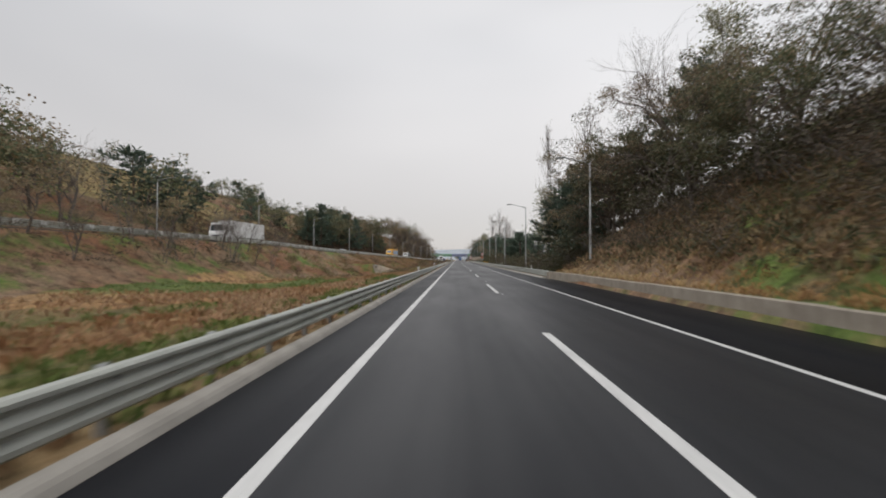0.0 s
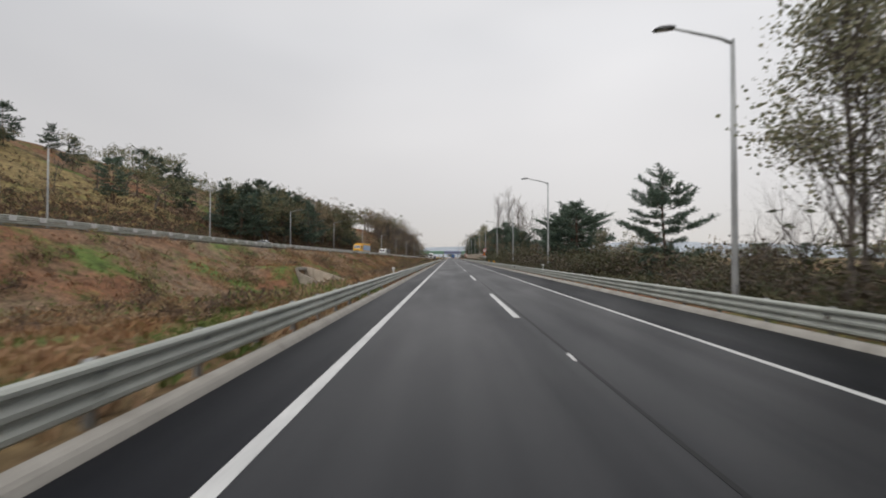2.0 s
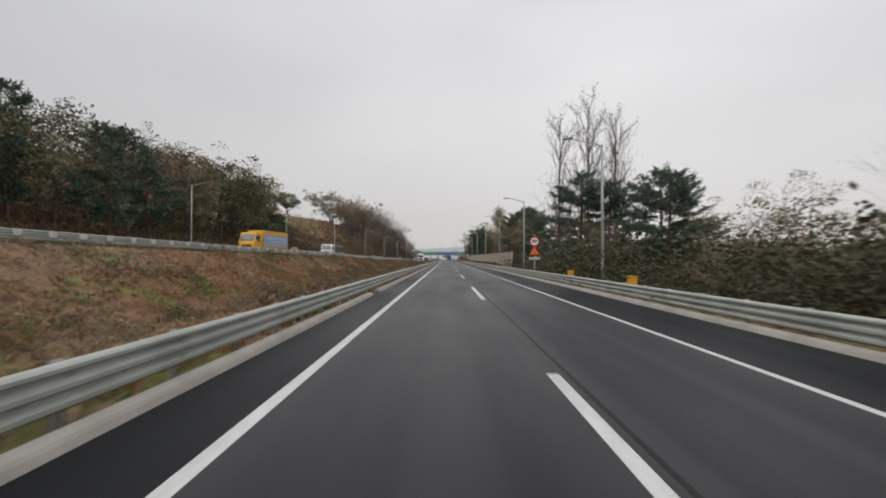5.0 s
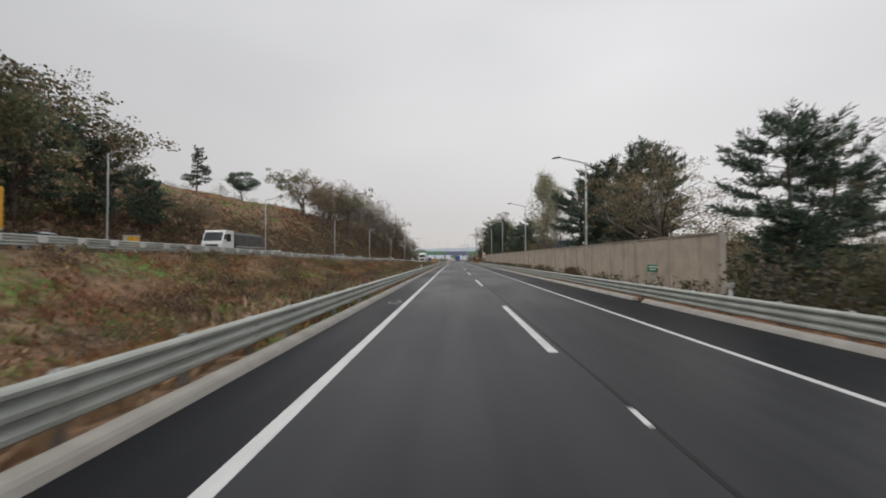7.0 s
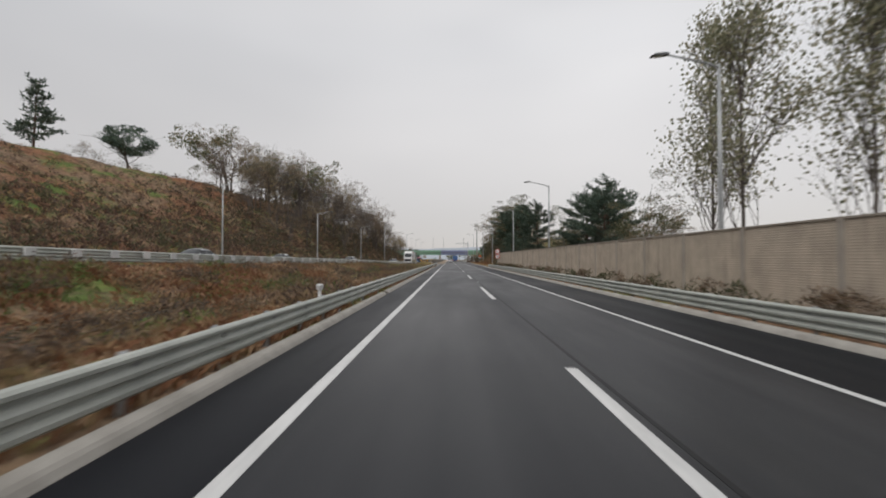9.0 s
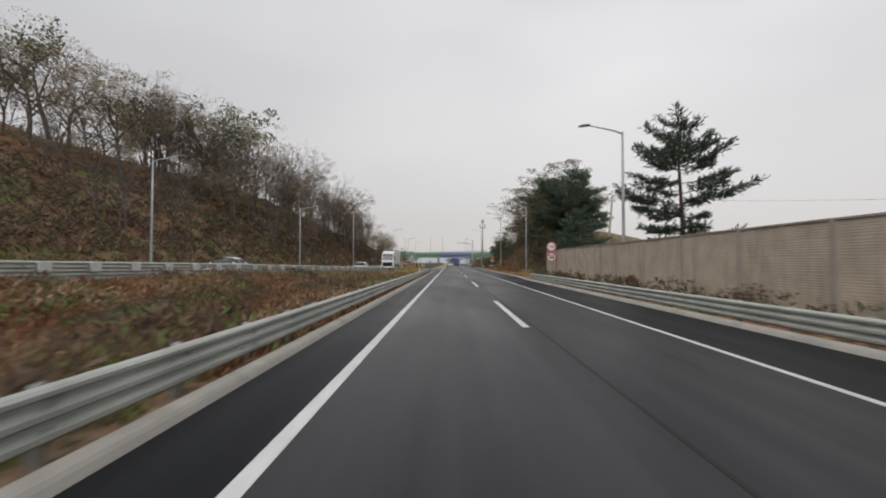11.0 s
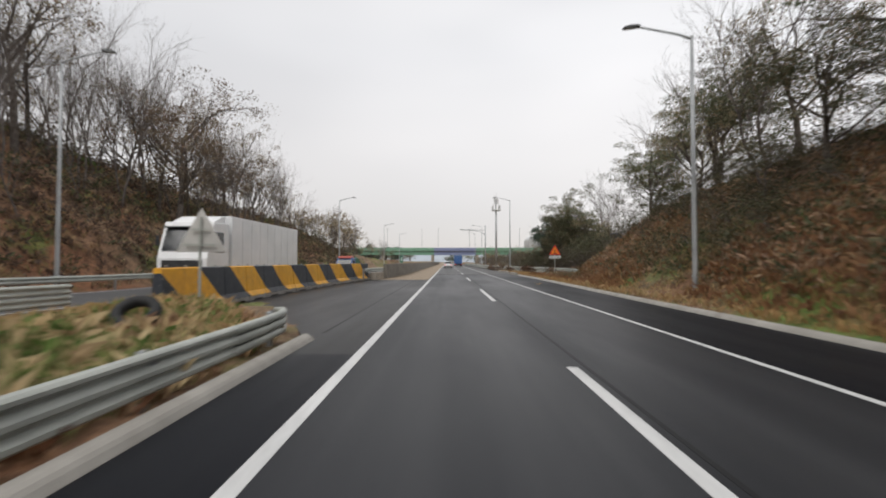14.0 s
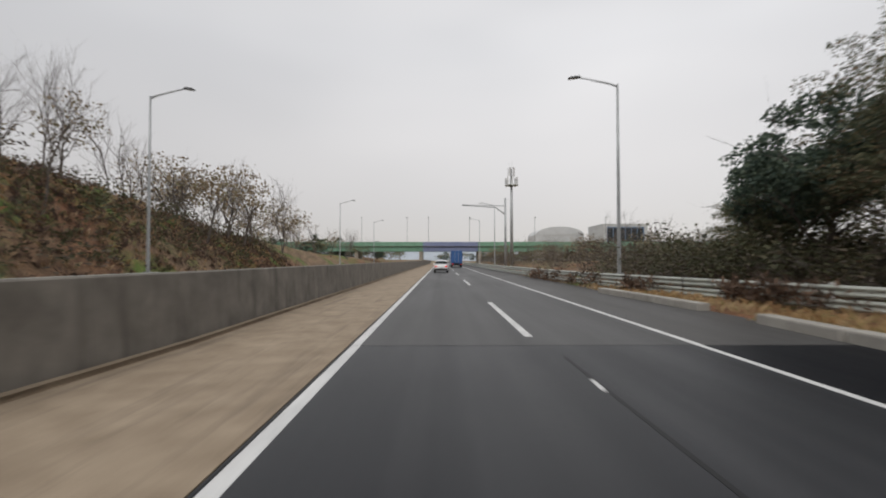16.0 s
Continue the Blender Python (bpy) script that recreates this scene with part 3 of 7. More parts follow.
part("tar_seam", strip(2.0, 2.06, 50, 410, -0.01, 0.003).mesh("tar_seam", M_SEAM), road, "dark tar seam between lanes")
for x, y, r in ((-2.55, 321.2, -38), (-2.62, 320.7, 30), (-2.5, 305.6, 50), (-2.45, 349.1, -20), (-2.3, 156.2, 15)):
    part("paint_remnant", chip_me, road, "stray white paint scrap on the shoulder", pose(x, y, 0, 0, 0, r) @ Matrix.Diagonal((0.6, 0.3, 1, 1)))
squiggle = Geo()
for x0, x1, y0, y1 in ((-0.22, 0.20, 0.0, 0.05), (0.14, 0.20, 0.05, 0.42), (-0.20, 0.14, 0.36, 0.42)):
    squiggle.box(x0, x1, y0, y1, -0.01, 0.004)
part("yellow_mark", squiggle.mesh("yellow_mark", M_YELLOW), road, "small yellow survey mark", pose(6.75, 387.0, 0))
ring = Geo()
ring_pts = [(math.cos(a) * 0.24, math.sin(a) * 0.62) for a in np.linspace(0, 2 * math.pi, 25)]
for (a, b), (c, d) in zip(ring_pts, ring_pts[1:]):
    ring.add([(a, b, 0.004), (c, d, 0.004), (c * 0.86, d * 0.92, 0.004), (a * 0.86, b * 0.92, 0.004)], [(0, 1, 2, 3)])
part("sprayed_ring", ring.mesh("sprayed_ring", M_PAINT), road, "white sprayed ring", pose(-2.3, 201.4, 0.001))


# far carriageway
def along(y0, y1, n):
    return np.linspace(y0, y1, n)


def swept(ys, edge_l, edge_r, z_top, thick):
    v, f = [], []
    for y in ys:
        a, b, z = edge_l(y), edge_r(y), z_top(y)
        v += [(a, y, z), (b, y, z), (b, y, z - thick), (a, y, z - thick)]
    for i in range(len(ys) - 1):
        for k in range(4):
            f.append((i * 4 + k, i * 4 + (k + 1) % 4, i * 4 + 4 + (k + 1) % 4, i * 4 + 4 + k))
    return Geo().add(v, f)


ys_far = along(-250, 900, 160)
far_road = thing("far_road", "raised grey asphalt carriageway for oncoming traffic", "road", kind="structure",
                 data=swept(ys_far, lambda y: far_pole_x(y) + 0.7, lambda y: far_rail_x(y) + 0.3, far_z, 0.3).mesh("far_road", M_ASPHALT_FAR))
for off in (1.2, 7.4):
    part("edge_line", swept(ys_far, lambda y: far_pole_x(y) + off, lambda y: far_pole_x(y) + off + 0.15, lambda y: far_z(y) + 0.006, 0.01).mesh("edge_line", M_PAINT), far_road, "solid white edge line")
for y in range(-100, 640, 20):
    p = Geo().add([(far_pole_x(y + d) + 4.3 + w, y + d, far_z(y + d) + 0.006) for d, w in ((0, 0), (0, .14), (8, .14), (8, 0))], [(0, 1, 2, 3)])
    part("lane_dash", p.mesh("lane_dash", M_PAINT), far_road, "white dashed lane mark")


# ---- kerbs ----
def kerb(y0, y1, x, side, shift=None):
    g = Geo()
    prof = [(0, -0.2), (0, 0.005), (0.05, 0.07), (0.09, 0.105), (0.14, 0.125), (0.24, 0.132), (0.27, 0.115), (0.27, -0.2)]
    ys = np.linspace(y0, y1, max(2, int((y1 - y0) / 8)))
    v = []
    for y in ys:
        s = shift(y) if shift else 0.0
        v += [(x + s + side * a, y, z) for a, z in prof]
    n = len(prof)
    f = [(i * n + k, i * n + k + 1, (i + 1) * n + k + 1, (i + 1) * n + k) for i in range(len(ys) - 1) for k in range(n - 1)]
    f += [tuple(range(n)), tuple(range((len(ys) - 1) * n, len(ys) * n))]
    return g.add(v, f).mesh("kerb", M_KERB)


for a, b in ((-60, 154.2), (156.3, 254.4), (255.2, 362.5)):
    thing("kerb_left", "pale weathered concrete kerb below a guardrail", "kerb", kind="structure", data=kerb(a, b, -3.07, -1))
for a, b in ((49.4, 201.5), (202.5, 326)):
    thing("kerb_right", "pale weathered concrete kerb below a guardrail", "kerb", kind="structure", data=kerb(a, b, 7.28, 1))
thing("kerb_verge", "pale concrete kerb along a bushy bank", "kerb", kind="structure",
      data=kerb(326.3, 407.5, 7.42, 1, lambda y: float(np.interp(y, [326, 338, 375, 386, 397, 402, 408], [0, 0.5, 0.48, 0.72, 0.82, 0.9, 0.85]))))
bit_me = Geo().box(-0.22, 0.22, -1.36, 1.36, -0.15, 0.26).mesh("kerb", M_KERB, bevel=0.05)
for x, y, r in ((8.3, 409.9, -2), (8.38, 412.7, -3), (8.5, 418.3, 2), (8.38, 421.1, 3), (8.22, 423.9, 3)):
    thing("kerb_verge", "broken length of pale concrete kerb", "kerb", pose(x, y, 0, 0, 0, r), kind="structure", data=bit_me)


# ---- guardrails ----
def w_beam(length, waves=2):
    """Corrugated steel beam with two or three waves, facing +x."""
    if waves == 3:
        prof = [(0.0, 0.252), (0.05, 0.235), (0.085, 0.205), (0.085, 0.165), (0.015, 0.125), (0.015, 0.095), (0.085, 0.03), (0.085, -0.02), (0.015, -0.065), (0.015, -0.095), (0.085, -0.15), (0.085, -0.20), (0.04, -0.235), (0.0, -0.252)]
    else:
        prof = [(0.0, 0.175), (0.03, 0.165), (0.08, 0.115), (0.08, 0.075), (0.015, 0.02), (0.015, -0.02), (0.08, -0.075), (0.08, -0.115), (0.03, -0.165), (0.0, -0.175)]
    prof = prof + [(a - 0.006, z * 0.985) for a, z in reversed(prof)]
    g = Geo()
    n = len(prof)
    v = [(a, y, z) for y in (0, length) for a, z in prof]
    f = [(k, (k + 1) % n, n + (k + 1) % n, n + k) for k in range(n)]
    g.add(v, f)
    for z in (-0.1, 0.1):
        g.box(0.07, 0.1, length - 0.16, length - 0.12, z - 0.02, z + 0.02)
    return g.mesh("beam", M_GALV)


def rail_post(tall=0.9, r=0.065):
    g = Geo().tube([(0, 0, -0.3), (0, 0, tall - 0.06), (0, 0, tall - 0.03)], [r, r, r * 0.7], 8)
    g.box(0.05, 0.16, -0.05, 0.05, tall - 0.3, tall - 0.08)
    return g.mesh("post", M_GALV_DARK)


BEAM, POST, BROAD = w_beam(4.02), rail_post(0.70), w_beam(4.02, 3)


def guardrail(name, label, y0, y1, x_of, z_of, face, spacing=2.0, group="roadside guardrails", beam=None, mid=0.475, second=0.0):
    rail = thing(name, label, "guardrail", group=group)
    y = y0
    while y < y1 - 0.1:
        x, x2, z, z2 = float(x_of(y)), float(x_of(y + 4)), float(z_of(y)), float(z_of(y + 4))
        turn = math.degrees(math.atan2(x - x2, 4.0))
        rise = math.degrees(math.atan2(z2 - z, 4.0))
        m = pose(x, y, z + mid, rise, 0, turn)
        if face < 0:
            m = m @ pose(0, 4.0, 0, 0, 0, 180)
        part("beam", beam or BEAM, rail, m=m)
        if second:
            part("beam", beam or BEAM, rail, m=pose(0, 0, second) @ m)
        yy = y
        while yy < y + 3.9:
            part("post", POST, rail, m=pose(float(x_of(yy)) - face * 0.13, yy, float(z_of(yy)) - 0.02, 0, 0, 0 if face > 0 else 180))
            yy += spacing
        y += 4.0
    return rail


rail_left = guardrail("guardrail", "galvanised three-wave steel guardrail behind a concrete kerb", -40, 360, lambda y: -3.64, lambda y: 0.0, 1, 2.0, beam=BROAD, mid=0.405)
term = Geo()
for z in (-0.17, 0.0, 0.17):
    term.tube([(0, 0, z), (-0.03, 1.2, z), (-0.12, 2.4, z), (-0.34, 3.1, z * 0.97), (-0.6, 3.3, z * 0.95)], [0.085, 0.085, 0.085, 0.08, 0.06], 8)
part("end_terminal", term.mesh("end_terminal", M_GALV, True), rail_left, "rounded steel end of the rail", pose(-3.62, 360, 0.405))
part("post", POST, rail_left, m=pose(-3.85, 362, 0))
guardrail("guardrail", "galvanised three-wave steel guardrail along a tree-lined verge", 49, 323, lambda y: 7.84, lambda y: 0.0, -1, 2.0, beam=BROAD, mid=0.385)
guardrail("guardrail", "weathered double steel guardrail half hidden by weeds", 398, 560, lambda y: float(np.interp(y, [398, 404, 410, 415, 420, 425, 433, 452, 470], [13.0, 13.3, 13.1, 12.3, 11.0, 9.9, 9.0, 8.3, 7.8])), lambda y: 0.26, -1, 2.0, second=-0.42)
far_rail = guardrail("guardrail", "low steel guardrail with white reflector blocks beside raised road", 40, 368, lambda y: far_rail_x(y), lambda y: far_z(y), 1, 4.0, mid=0.70, second=-0.37)
block_me = Geo().box(-0.05, 0.06, -0.30, 0.30, -0.23, 0.23).mesh("reflector_block", M_OFFWHITE, bevel=0.02)
y = 42.0
while y < 366:
    part("reflector_block", block_me, far_rail, "white reflector block", pose(float(far_rail_x(y)) + 0.14, y, float(far_z(y)) + 0.62, 0, 0, float(np.degrees(np.arctan2(far_rail_x(y) - far_rail_x(y + 2), 2)))))
    y += 2.6
guardrail("guardrail", "thin steel rail at the foot of a wooded slope", 300, 430, lambda y: far_pole_x(y) + 0.35, lambda y: far_z(y) + 0.25, 1, 4.0)


# ---- concrete parapet, median wall, striped barrier ----
def concrete_length(name, label, y0, y1, x_of, top, mat, wide=0.24, foot=0.0, n=12):
    prof = [(0, -0.25), (0, 0.12), (foot * 0.5, 0.30), (foot, top - 0.03), (foot + 0.03, top), (foot + wide - 0.03, top), (foot + wide, top - 0.03), (foot + wide + foot, 0.1), (foot + wide + foot, -0.25)]
    v, f = [], []
    ys = np.linspace(y0, y1, n)
    k = len(prof)
    for y in ys:
        v += [(float(x_of(y)) + a, y, z) for a, z in prof]
    for i in range(n - 1):
        f += [(i * k + j, i * k + (j + 1) % k, (i + 1) * k + (j + 1) % k, (i + 1) * k + j) for j in range(k)]
    f += [tuple(reversed(range(k))), tuple(range((n - 1) * k, n * k))]
    return thing(name, label, "wall", kind="structure", data=Geo().add(v, f).mesh(name, mat))


y = -60.0
while y < 48:
    concrete_length("wall_parapet", "low weathered concrete parapet wall at a bank's foot", y + 0.012, min(y + 10, 48.08), lambda q: float(np.interp(q, [40, 47.5], [8.1, 7.75])), 0.62 + 0.012 * math.sin(y), M_PARAPET)
    y += 10
thing("wall_parapet", "square concrete end block of a parapet", "wall", kind="structure", data=Geo().box(7.6, 8.1, 48.1, 49.3, -0.2, 0.6).mesh("wall_parapet", M_PARAPET, bevel=0.04))


def wall_x(y):
    return np.interp(y, [397, 411, 426, 560, 900], [-6.55, -5.75, -5.85, -5.9, -5.9])


y = 397.0
while y < 640:
    concrete_length("wall_footing", "low dusty concrete footing of a median wall", y + 0.01, y + 12, lambda q: wall_x(q) + 0.4, 0.07, M_SLAB, 0.3, 0.0)
    concrete_length("wall_median", "tall stained grey concrete median wall", y + 0.01, y + 12, wall_x, 1.45, M_WALL, 0.26, 0.08)
    y += 12


def make_stripes():
    m, nt, b = material("striped_barrier_paint", 0.6)
    v = position(nt)
    sep = nt.nodes.new("ShaderNodeSeparateXYZ")
    nt.links.new(v, sep.inputs["Vector"])
    s = calc(nt, "ADD", sep.outputs["Y"], calc(nt, "MULTIPLY", sep.outputs["Z"], 1.29))
    s = calc(nt, "DIVIDE", calc(nt, "SUBTRACT", s, 377.15 - 47), 4.7)
    isy = calc(nt, "LESS_THAN", calc(nt, "FRACT", s), 0.5)
    n1 = noise_tex(nt, v, 2.5, 6, 0.7)
    yel = ramp(nt, [(0.3, (0.58, 0.28, 0.025)), (0.65, (0.86, 0.43, 0.02))])
    blk = ramp(nt, [(0.3, (0.018, 0.022, 0.032)), (0.7, (0.045, 0.05, 0.06))])
    con = ramp(nt, [(0.3, (0.20, 0.19, 0.175)), (0.7, (0.36, 0.34, 0.31))])
    for r in (yel, blk, con):
        nt.links.new(n1, r.inputs["Fac"])
    c = mix(nt, isy, blk.outputs["Color"], yel.outputs["Color"])
    edge = calc(nt, "ADD", sep.outputs["Z"], calc(nt, "MULTIPLY", noise_tex(nt, v, 6, 5, 0.7), -0.35))
    worn = calc(nt, "LESS_THAN", edge, 0.03)
    chip = calc(nt, "GREATER_THAN", noise_tex(nt, v, 9, 6, 0.75), 0.645)
    c = mix(nt, calc(nt, "MAXIMUM", worn, chip), c, con.outputs["Color"])
    nt.links.new(c, b.inputs["Base Color"])
    bump(nt, b, noise_tex(nt, v, 40, 3), 0.3, 0.01)
    return m


M_STRIPE = make_stripes()
jersey_foot = [(0.0, 0.0), (0.0, 0.22), (0.13, 0.42), (0.51, 0.42), (0.64, 0.22), (0.64, 0.0)]
jersey_top = [(0.133, 0.42), (0.2, 1.47), (0.23, 1.5), (0.41, 1.5), (0.44, 1.47), (0.507, 0.42)]
first_barrier = None
for k in range(14):
    yy = 366.0 + 2 * k
    xx = float(np.interp(yy, [364, 376, 386, 394], [-9.05, -9.4, -8.9, -7.9]))
    x2 = float(np.interp(yy + 2, [364, 376, 386, 394], [-9.05, -9.4, -8.9, -7.9]))
    at = pose(xx, yy, 0, 0, 0, math.degrees(math.atan2(xx - x2, 2)))
    if first_barrier:
        copy_thing(first_barrier, at)
        continue
    first_barrier = thing("concrete_barrier", "concrete road barrier painted in worn yellow and black stripes", "road barrier", at, "striped barriers across the median gap")
    foot = Geo().prism(jersey_foot, "y", 0.02, 0.5).prism(jersey_foot, "y", 1.5, 1.98).prism([(a, max(z, 0.07)) for a, z in jersey_foot], "y", 0.502, 1.498)
    part("foot", foot.mesh("foot", M_STRIPE), first_barrier, "sloping barrier foot with bare chipped concrete and forklift slot")
    part("upper_wall", Geo().prism(jersey_top, "y", 0.02, 1.98).mesh("upper_wall", M_STRIPE, bevel=0.012), first_barrier)
    for q in (0.45, 1.55):
        part("lifting_loop", Geo().tube([(0.32, q - 0.07, 1.49), (0.32, q - 0.06, 1.56), (0.32, q + 0.06, 1.56), (0.32, q + 0.07, 1.49)], [0.012] * 4, 6).mesh("lifting_loop", M_GALV_DARK), first_barrier, "steel lifting loop")
guardrail("guardrail", "short steel rail joining a striped barrier to a wall", 391, 399, lambda y: float(np.interp(y, [391, 399], [-7.2, -6.3])), lambda y: 0.45, 1, 4.0)
thing("concrete_block", "chipped pale concrete block under a rail end", "concrete block", pose(-6.9, 395.6, 0.05, 0, 0, -6), data=Geo().box(-0.35, 0.35, -1.4, 1.4, -0.1, 0.62).mesh("concrete_block", M_PARAPET, bevel=0.06))


# ---- noise barrier ----
def noise_barrier():
    wall = thing("noise_barrier", "tan ribbed concrete noise barrier with steel posts, stained at foot", "noise barrier")
    prof, z = [(0.12, 2.955), (0.12, -0.4)], -0.4
    while z < 2.86:
        q = z + 0.03
        while q < z + 0.44:
            prof += [(0.0, q), (-0.003, q + 0.008), (-0.003, q + 0.030), (0.0, q + 0.038)]
            q += 0.075
        z += 0.48
    prof.append((0.0, 2.955))
    g = Geo().prism(prof, "y", 0.1, 3.868)
    panel_me = g.mesh("panel", M_PANEL)
    gp = Geo().box(-0.05, 0.17, -0.1, -0.075, -0.4, 3.02).box(-0.05, 0.17, 0.075, 0.1, -0.4, 3.02).box(0.045, 0.075, -0.08, 0.08, -0.4, 3.0).box(-0.05, -0.035, -0.1, 0.1, -0.4, 3.0)
    post_me = gp.mesh("steel_post", M_POST)
    cap_me = Geo().box(-0.04, 0.16, 0, 3.966, 2.96, 3.02).mesh("coping", M_PARAPET)
    y = 201.2
    while y < 325:
        top = float(np.interp(y, [201, 325], [0.0, 0.25])) - 0.3
        part("panel", panel_me, wall, m=pose(10.15, y, top))
        part("coping", cap_me, wall, m=pose(10.15, y, top))
        part("steel_post", post_me, wall, m=pose(10.15, y, top))
        y += 3.966
    part("steel_post", post_me, wall, m=pose(10.15, y, -0.05))


noise_barrier()


# ---- street lamps ----
def street_lamp(tall, arm, label):
    lamp = thing("street_lamp", label, "street lamp")
    part("pole", Geo().tube([(0, 0, 0), (0, 0, 0.02), (0, 0, tall * 0.5), (0, 0, tall)], [0.11, 0.11, 0.09, 0.065], 10).mesh("pole", M_POLE, True), lamp)
    part("base_plate", Geo().box(-0.2, 0.2, -0.2, 0.2, -0.15, 0.03).mesh("base_plate", M_GALV_DARK, bevel=0.01), lamp)
    part("hatch", Geo().box(-0.05, 0.05, -0.125, -0.1, 0.5, 0.85).mesh("hatch", M_GALV_DARK), lamp)
    part("arm", Geo().tube([(0, 0, tall - 0.15), (-arm * 0.2, 0, tall + 0.03), (-arm * 0.6, 0, tall + 0.22), (-arm, 0, tall + 0.4)], [0.06, 0.052, 0.045, 0.04], 8).mesh("arm", M_POLE, True), lamp)
    hd = part("lamp_head", Geo().prism([(-0.1, -0.035), (-0.1, 0.03), (0.1, 0.07), (0.45, 0.06), (0.62, 0.0), (0.55, -0.04)], "y", -0.14, 0.14).mesh("lamp_head", M_LAMP, bevel=0.02), lamp, "dark flat lamp head", pose(-arm, 0, tall + 0.4, 0, 6, 180))
    part("lens", Geo().box(0.12, 0.5, -0.1, 0.1, -0.055, -0.042).mesh("lens", M_LENS), hd)
    return lamp


def lamps():
    first = street_lamp(9.3, 2.1, "grey steel street lamp with one arm, behind the guardrail")
    tagged(first, group="lamps along the near verge")
    first.matrix_basis = pose(10.5, 46.2, 0.2)
    rows = [(9.7, 75, 0), (9.85, 105, 0), (10.6, 135.5, 0.3), (10.95, 164.2, 0.3), (10.5, 192.5, 0), (10.6, 220, 0.2), (10.7, 251, 0.3), (10.7, 282, 0.5), (10.5, 308, 0.6), (10.2, 341.5, 0.1)]
    for x, y, up in rows:
        copy_thing(first, pose(x, y, up - 0.1))
    tall = street_lamp(11.1, 2.3, "tall grey steel street lamp with one arm on a grassy verge")
    tagged(tall, group="lamps along the near verge")
    tall.matrix_basis = pose(10.2, 371.8, 0.2)
    for x, y, up in ((10.25, 428.3, 0.9), (10.0, 487, 0.9), (10.0, 520, 0.9)):
        copy_thing(tall, pose(x, y, up))
    far = street_lamp(9.6, 2.3, "slim grey street lamp beside the raised far carriageway")
    tagged(far, group="lamps along the far carriageway")
    far.matrix_basis = pose(float(far_pole_x(108)), 108, float(far_z(108)), 0, 0, 180)
    for y in (18, 50, 78, 134, 165, 196, 225, 254, 286, 317, 347.5):
        copy_thing(far, pose(float(far_pole_x(y)), y, float(far_z(y)) - 0.1, 0, 0, 180))
    for y in (376.3, 431.4, 487, 530):
        copy_thing(far, pose(float(far_pole_x(y)), y, 0.9, 0, 0, 180) @ Matrix.Diagonal((1, 1, 1.2, 1)))


lamps()


# ---- signs ----
def text_mesh(body, size, mat):
    cu = bpy.data.curves.new("lettering", "FONT")
    cu.body, cu.size, cu.align_x, cu.align_y, cu.extrude, cu.offset = body, size, "CENTER", "CENTER", 0.003, size * 0.02
    ob = bpy.data.objects.new("lettering", cu)
    scene.collection.objects.link(ob)
    me = bpy.data.meshes.new_from_object(ob.evaluated_get(bpy.context.evaluated_depsgraph_get()))
    bpy.data.objects.remove(ob)
    me.name = "lettering"
    me.materials.clear()
    me.materials.append(mat)
    return me


def disc(r, t, n=40):
    return Geo().prism([(r * math.cos(2 * math.pi * k / n), r * math.sin(2 * math.pi * k / n)) for k in range(n)], "y", 0, t)


def annulus(r0, r1, t, n=40):
    g = Geo()
    v = []
    for r, y in ((r0, -t), (r1, -t), (r1, 0), (r0, 0)):
        v += [(r * math.cos(2 * math.pi * k / n), y, r * math.sin(2 * math.pi * k / n)) for k in range(n)]
    f = [(j * n + k, j * n + (k + 1) % n, ((j + 1) % 4) * n + (k + 1) % n, ((j + 1) % 4) * n + k) for j in range(4) for k in range(n)]
    return g.add(v, f)


def speed_face(sign, body, z, r):
    f = part("sign_face", disc(r, 0.02).mesh("sign_face", M_WHITE), sign, "round white speed limit plate", pose(0, -0.06, z))
    part("red_rim", annulus(r * 0.80, r * 1.0, 0.006).mesh("red_rim", M_RED), f, "red rim")
    part("numerals", text_mesh(body, r * (1.05 if len(body) < 3 else 0.82), M_DARK), f, "black numerals", pose(0, -0.006, -0.01, 90))


def triangle(r, t):
    return [(r * math.sin(a), r * math.cos(a)) for a in (0, 2 * math.pi / 3, 4 * math.pi / 3)]


def warning_face(sign, z, r):
    f = part("sign_face", Geo().prism(triangle(r, 0), "y", 0, 0.02).mesh("sign_face", M_RED, bevel=0.006), sign, "red-rimmed triangular warning plate", pose(0, -0.06, z))
    part("orange_field", Geo().prism(triangle(r * 0.74, 0), "y", -0.006, 0).mesh("orange_field", M_ORANGE), f, "orange field")
    d = Geo()
    for k, (x, zz, w, h, a) in enumerate(((-0.06, -0.08, 0.05, 0.3, 12), (0.07, -0.1, 0.05, 0.26, -18), (0.0, -0.26, 0.34, 0.05, 0), (0.0, 0.12, 0.09, 0.09, 45))):
        d.box(-w * r / 1.0 / 2 * 1.4, w * r / 2 * 1.4, -0.011 - 0.0004 * k, -0.006, -h * r / 2 * 1.4, h * r / 2 * 1.4, pose(x * r * 1.4, 0, zz * r * 1.2, 0, a, 0))
    part("symbol", d.mesh("symbol", M_DARK), f, "black roadwork symbol")


def plate(sign, z, w, h):
    f = part("caption_plate", Geo().box(-w / 2, w / 2, -0.06, -0.04, z - h / 2, z + h / 2).mesh("caption_plate", M_OFFWHITE, bevel=0.005), sign, "white caption plate with unreadable writing")
    g = Geo()
    for x0, x1 in ((-0.42, -0.22), (-0.18, 0.05), (0.09, 0.2), (0.25, 0.42)):
        g.box(x0 * w, x1 * w, -0.065, -0.06, z - h * 0.13, z + h * 0.13)
    part("writing", g.mesh("writing", M_DARK), f)


def post_for(sign, top, x=0.0):
    part("sign_post", Geo().tube([(x, 0, -0.4), (x, 0, top)], [0.04, 0.04], 8).mesh("sign_post", M_GALV), sign)


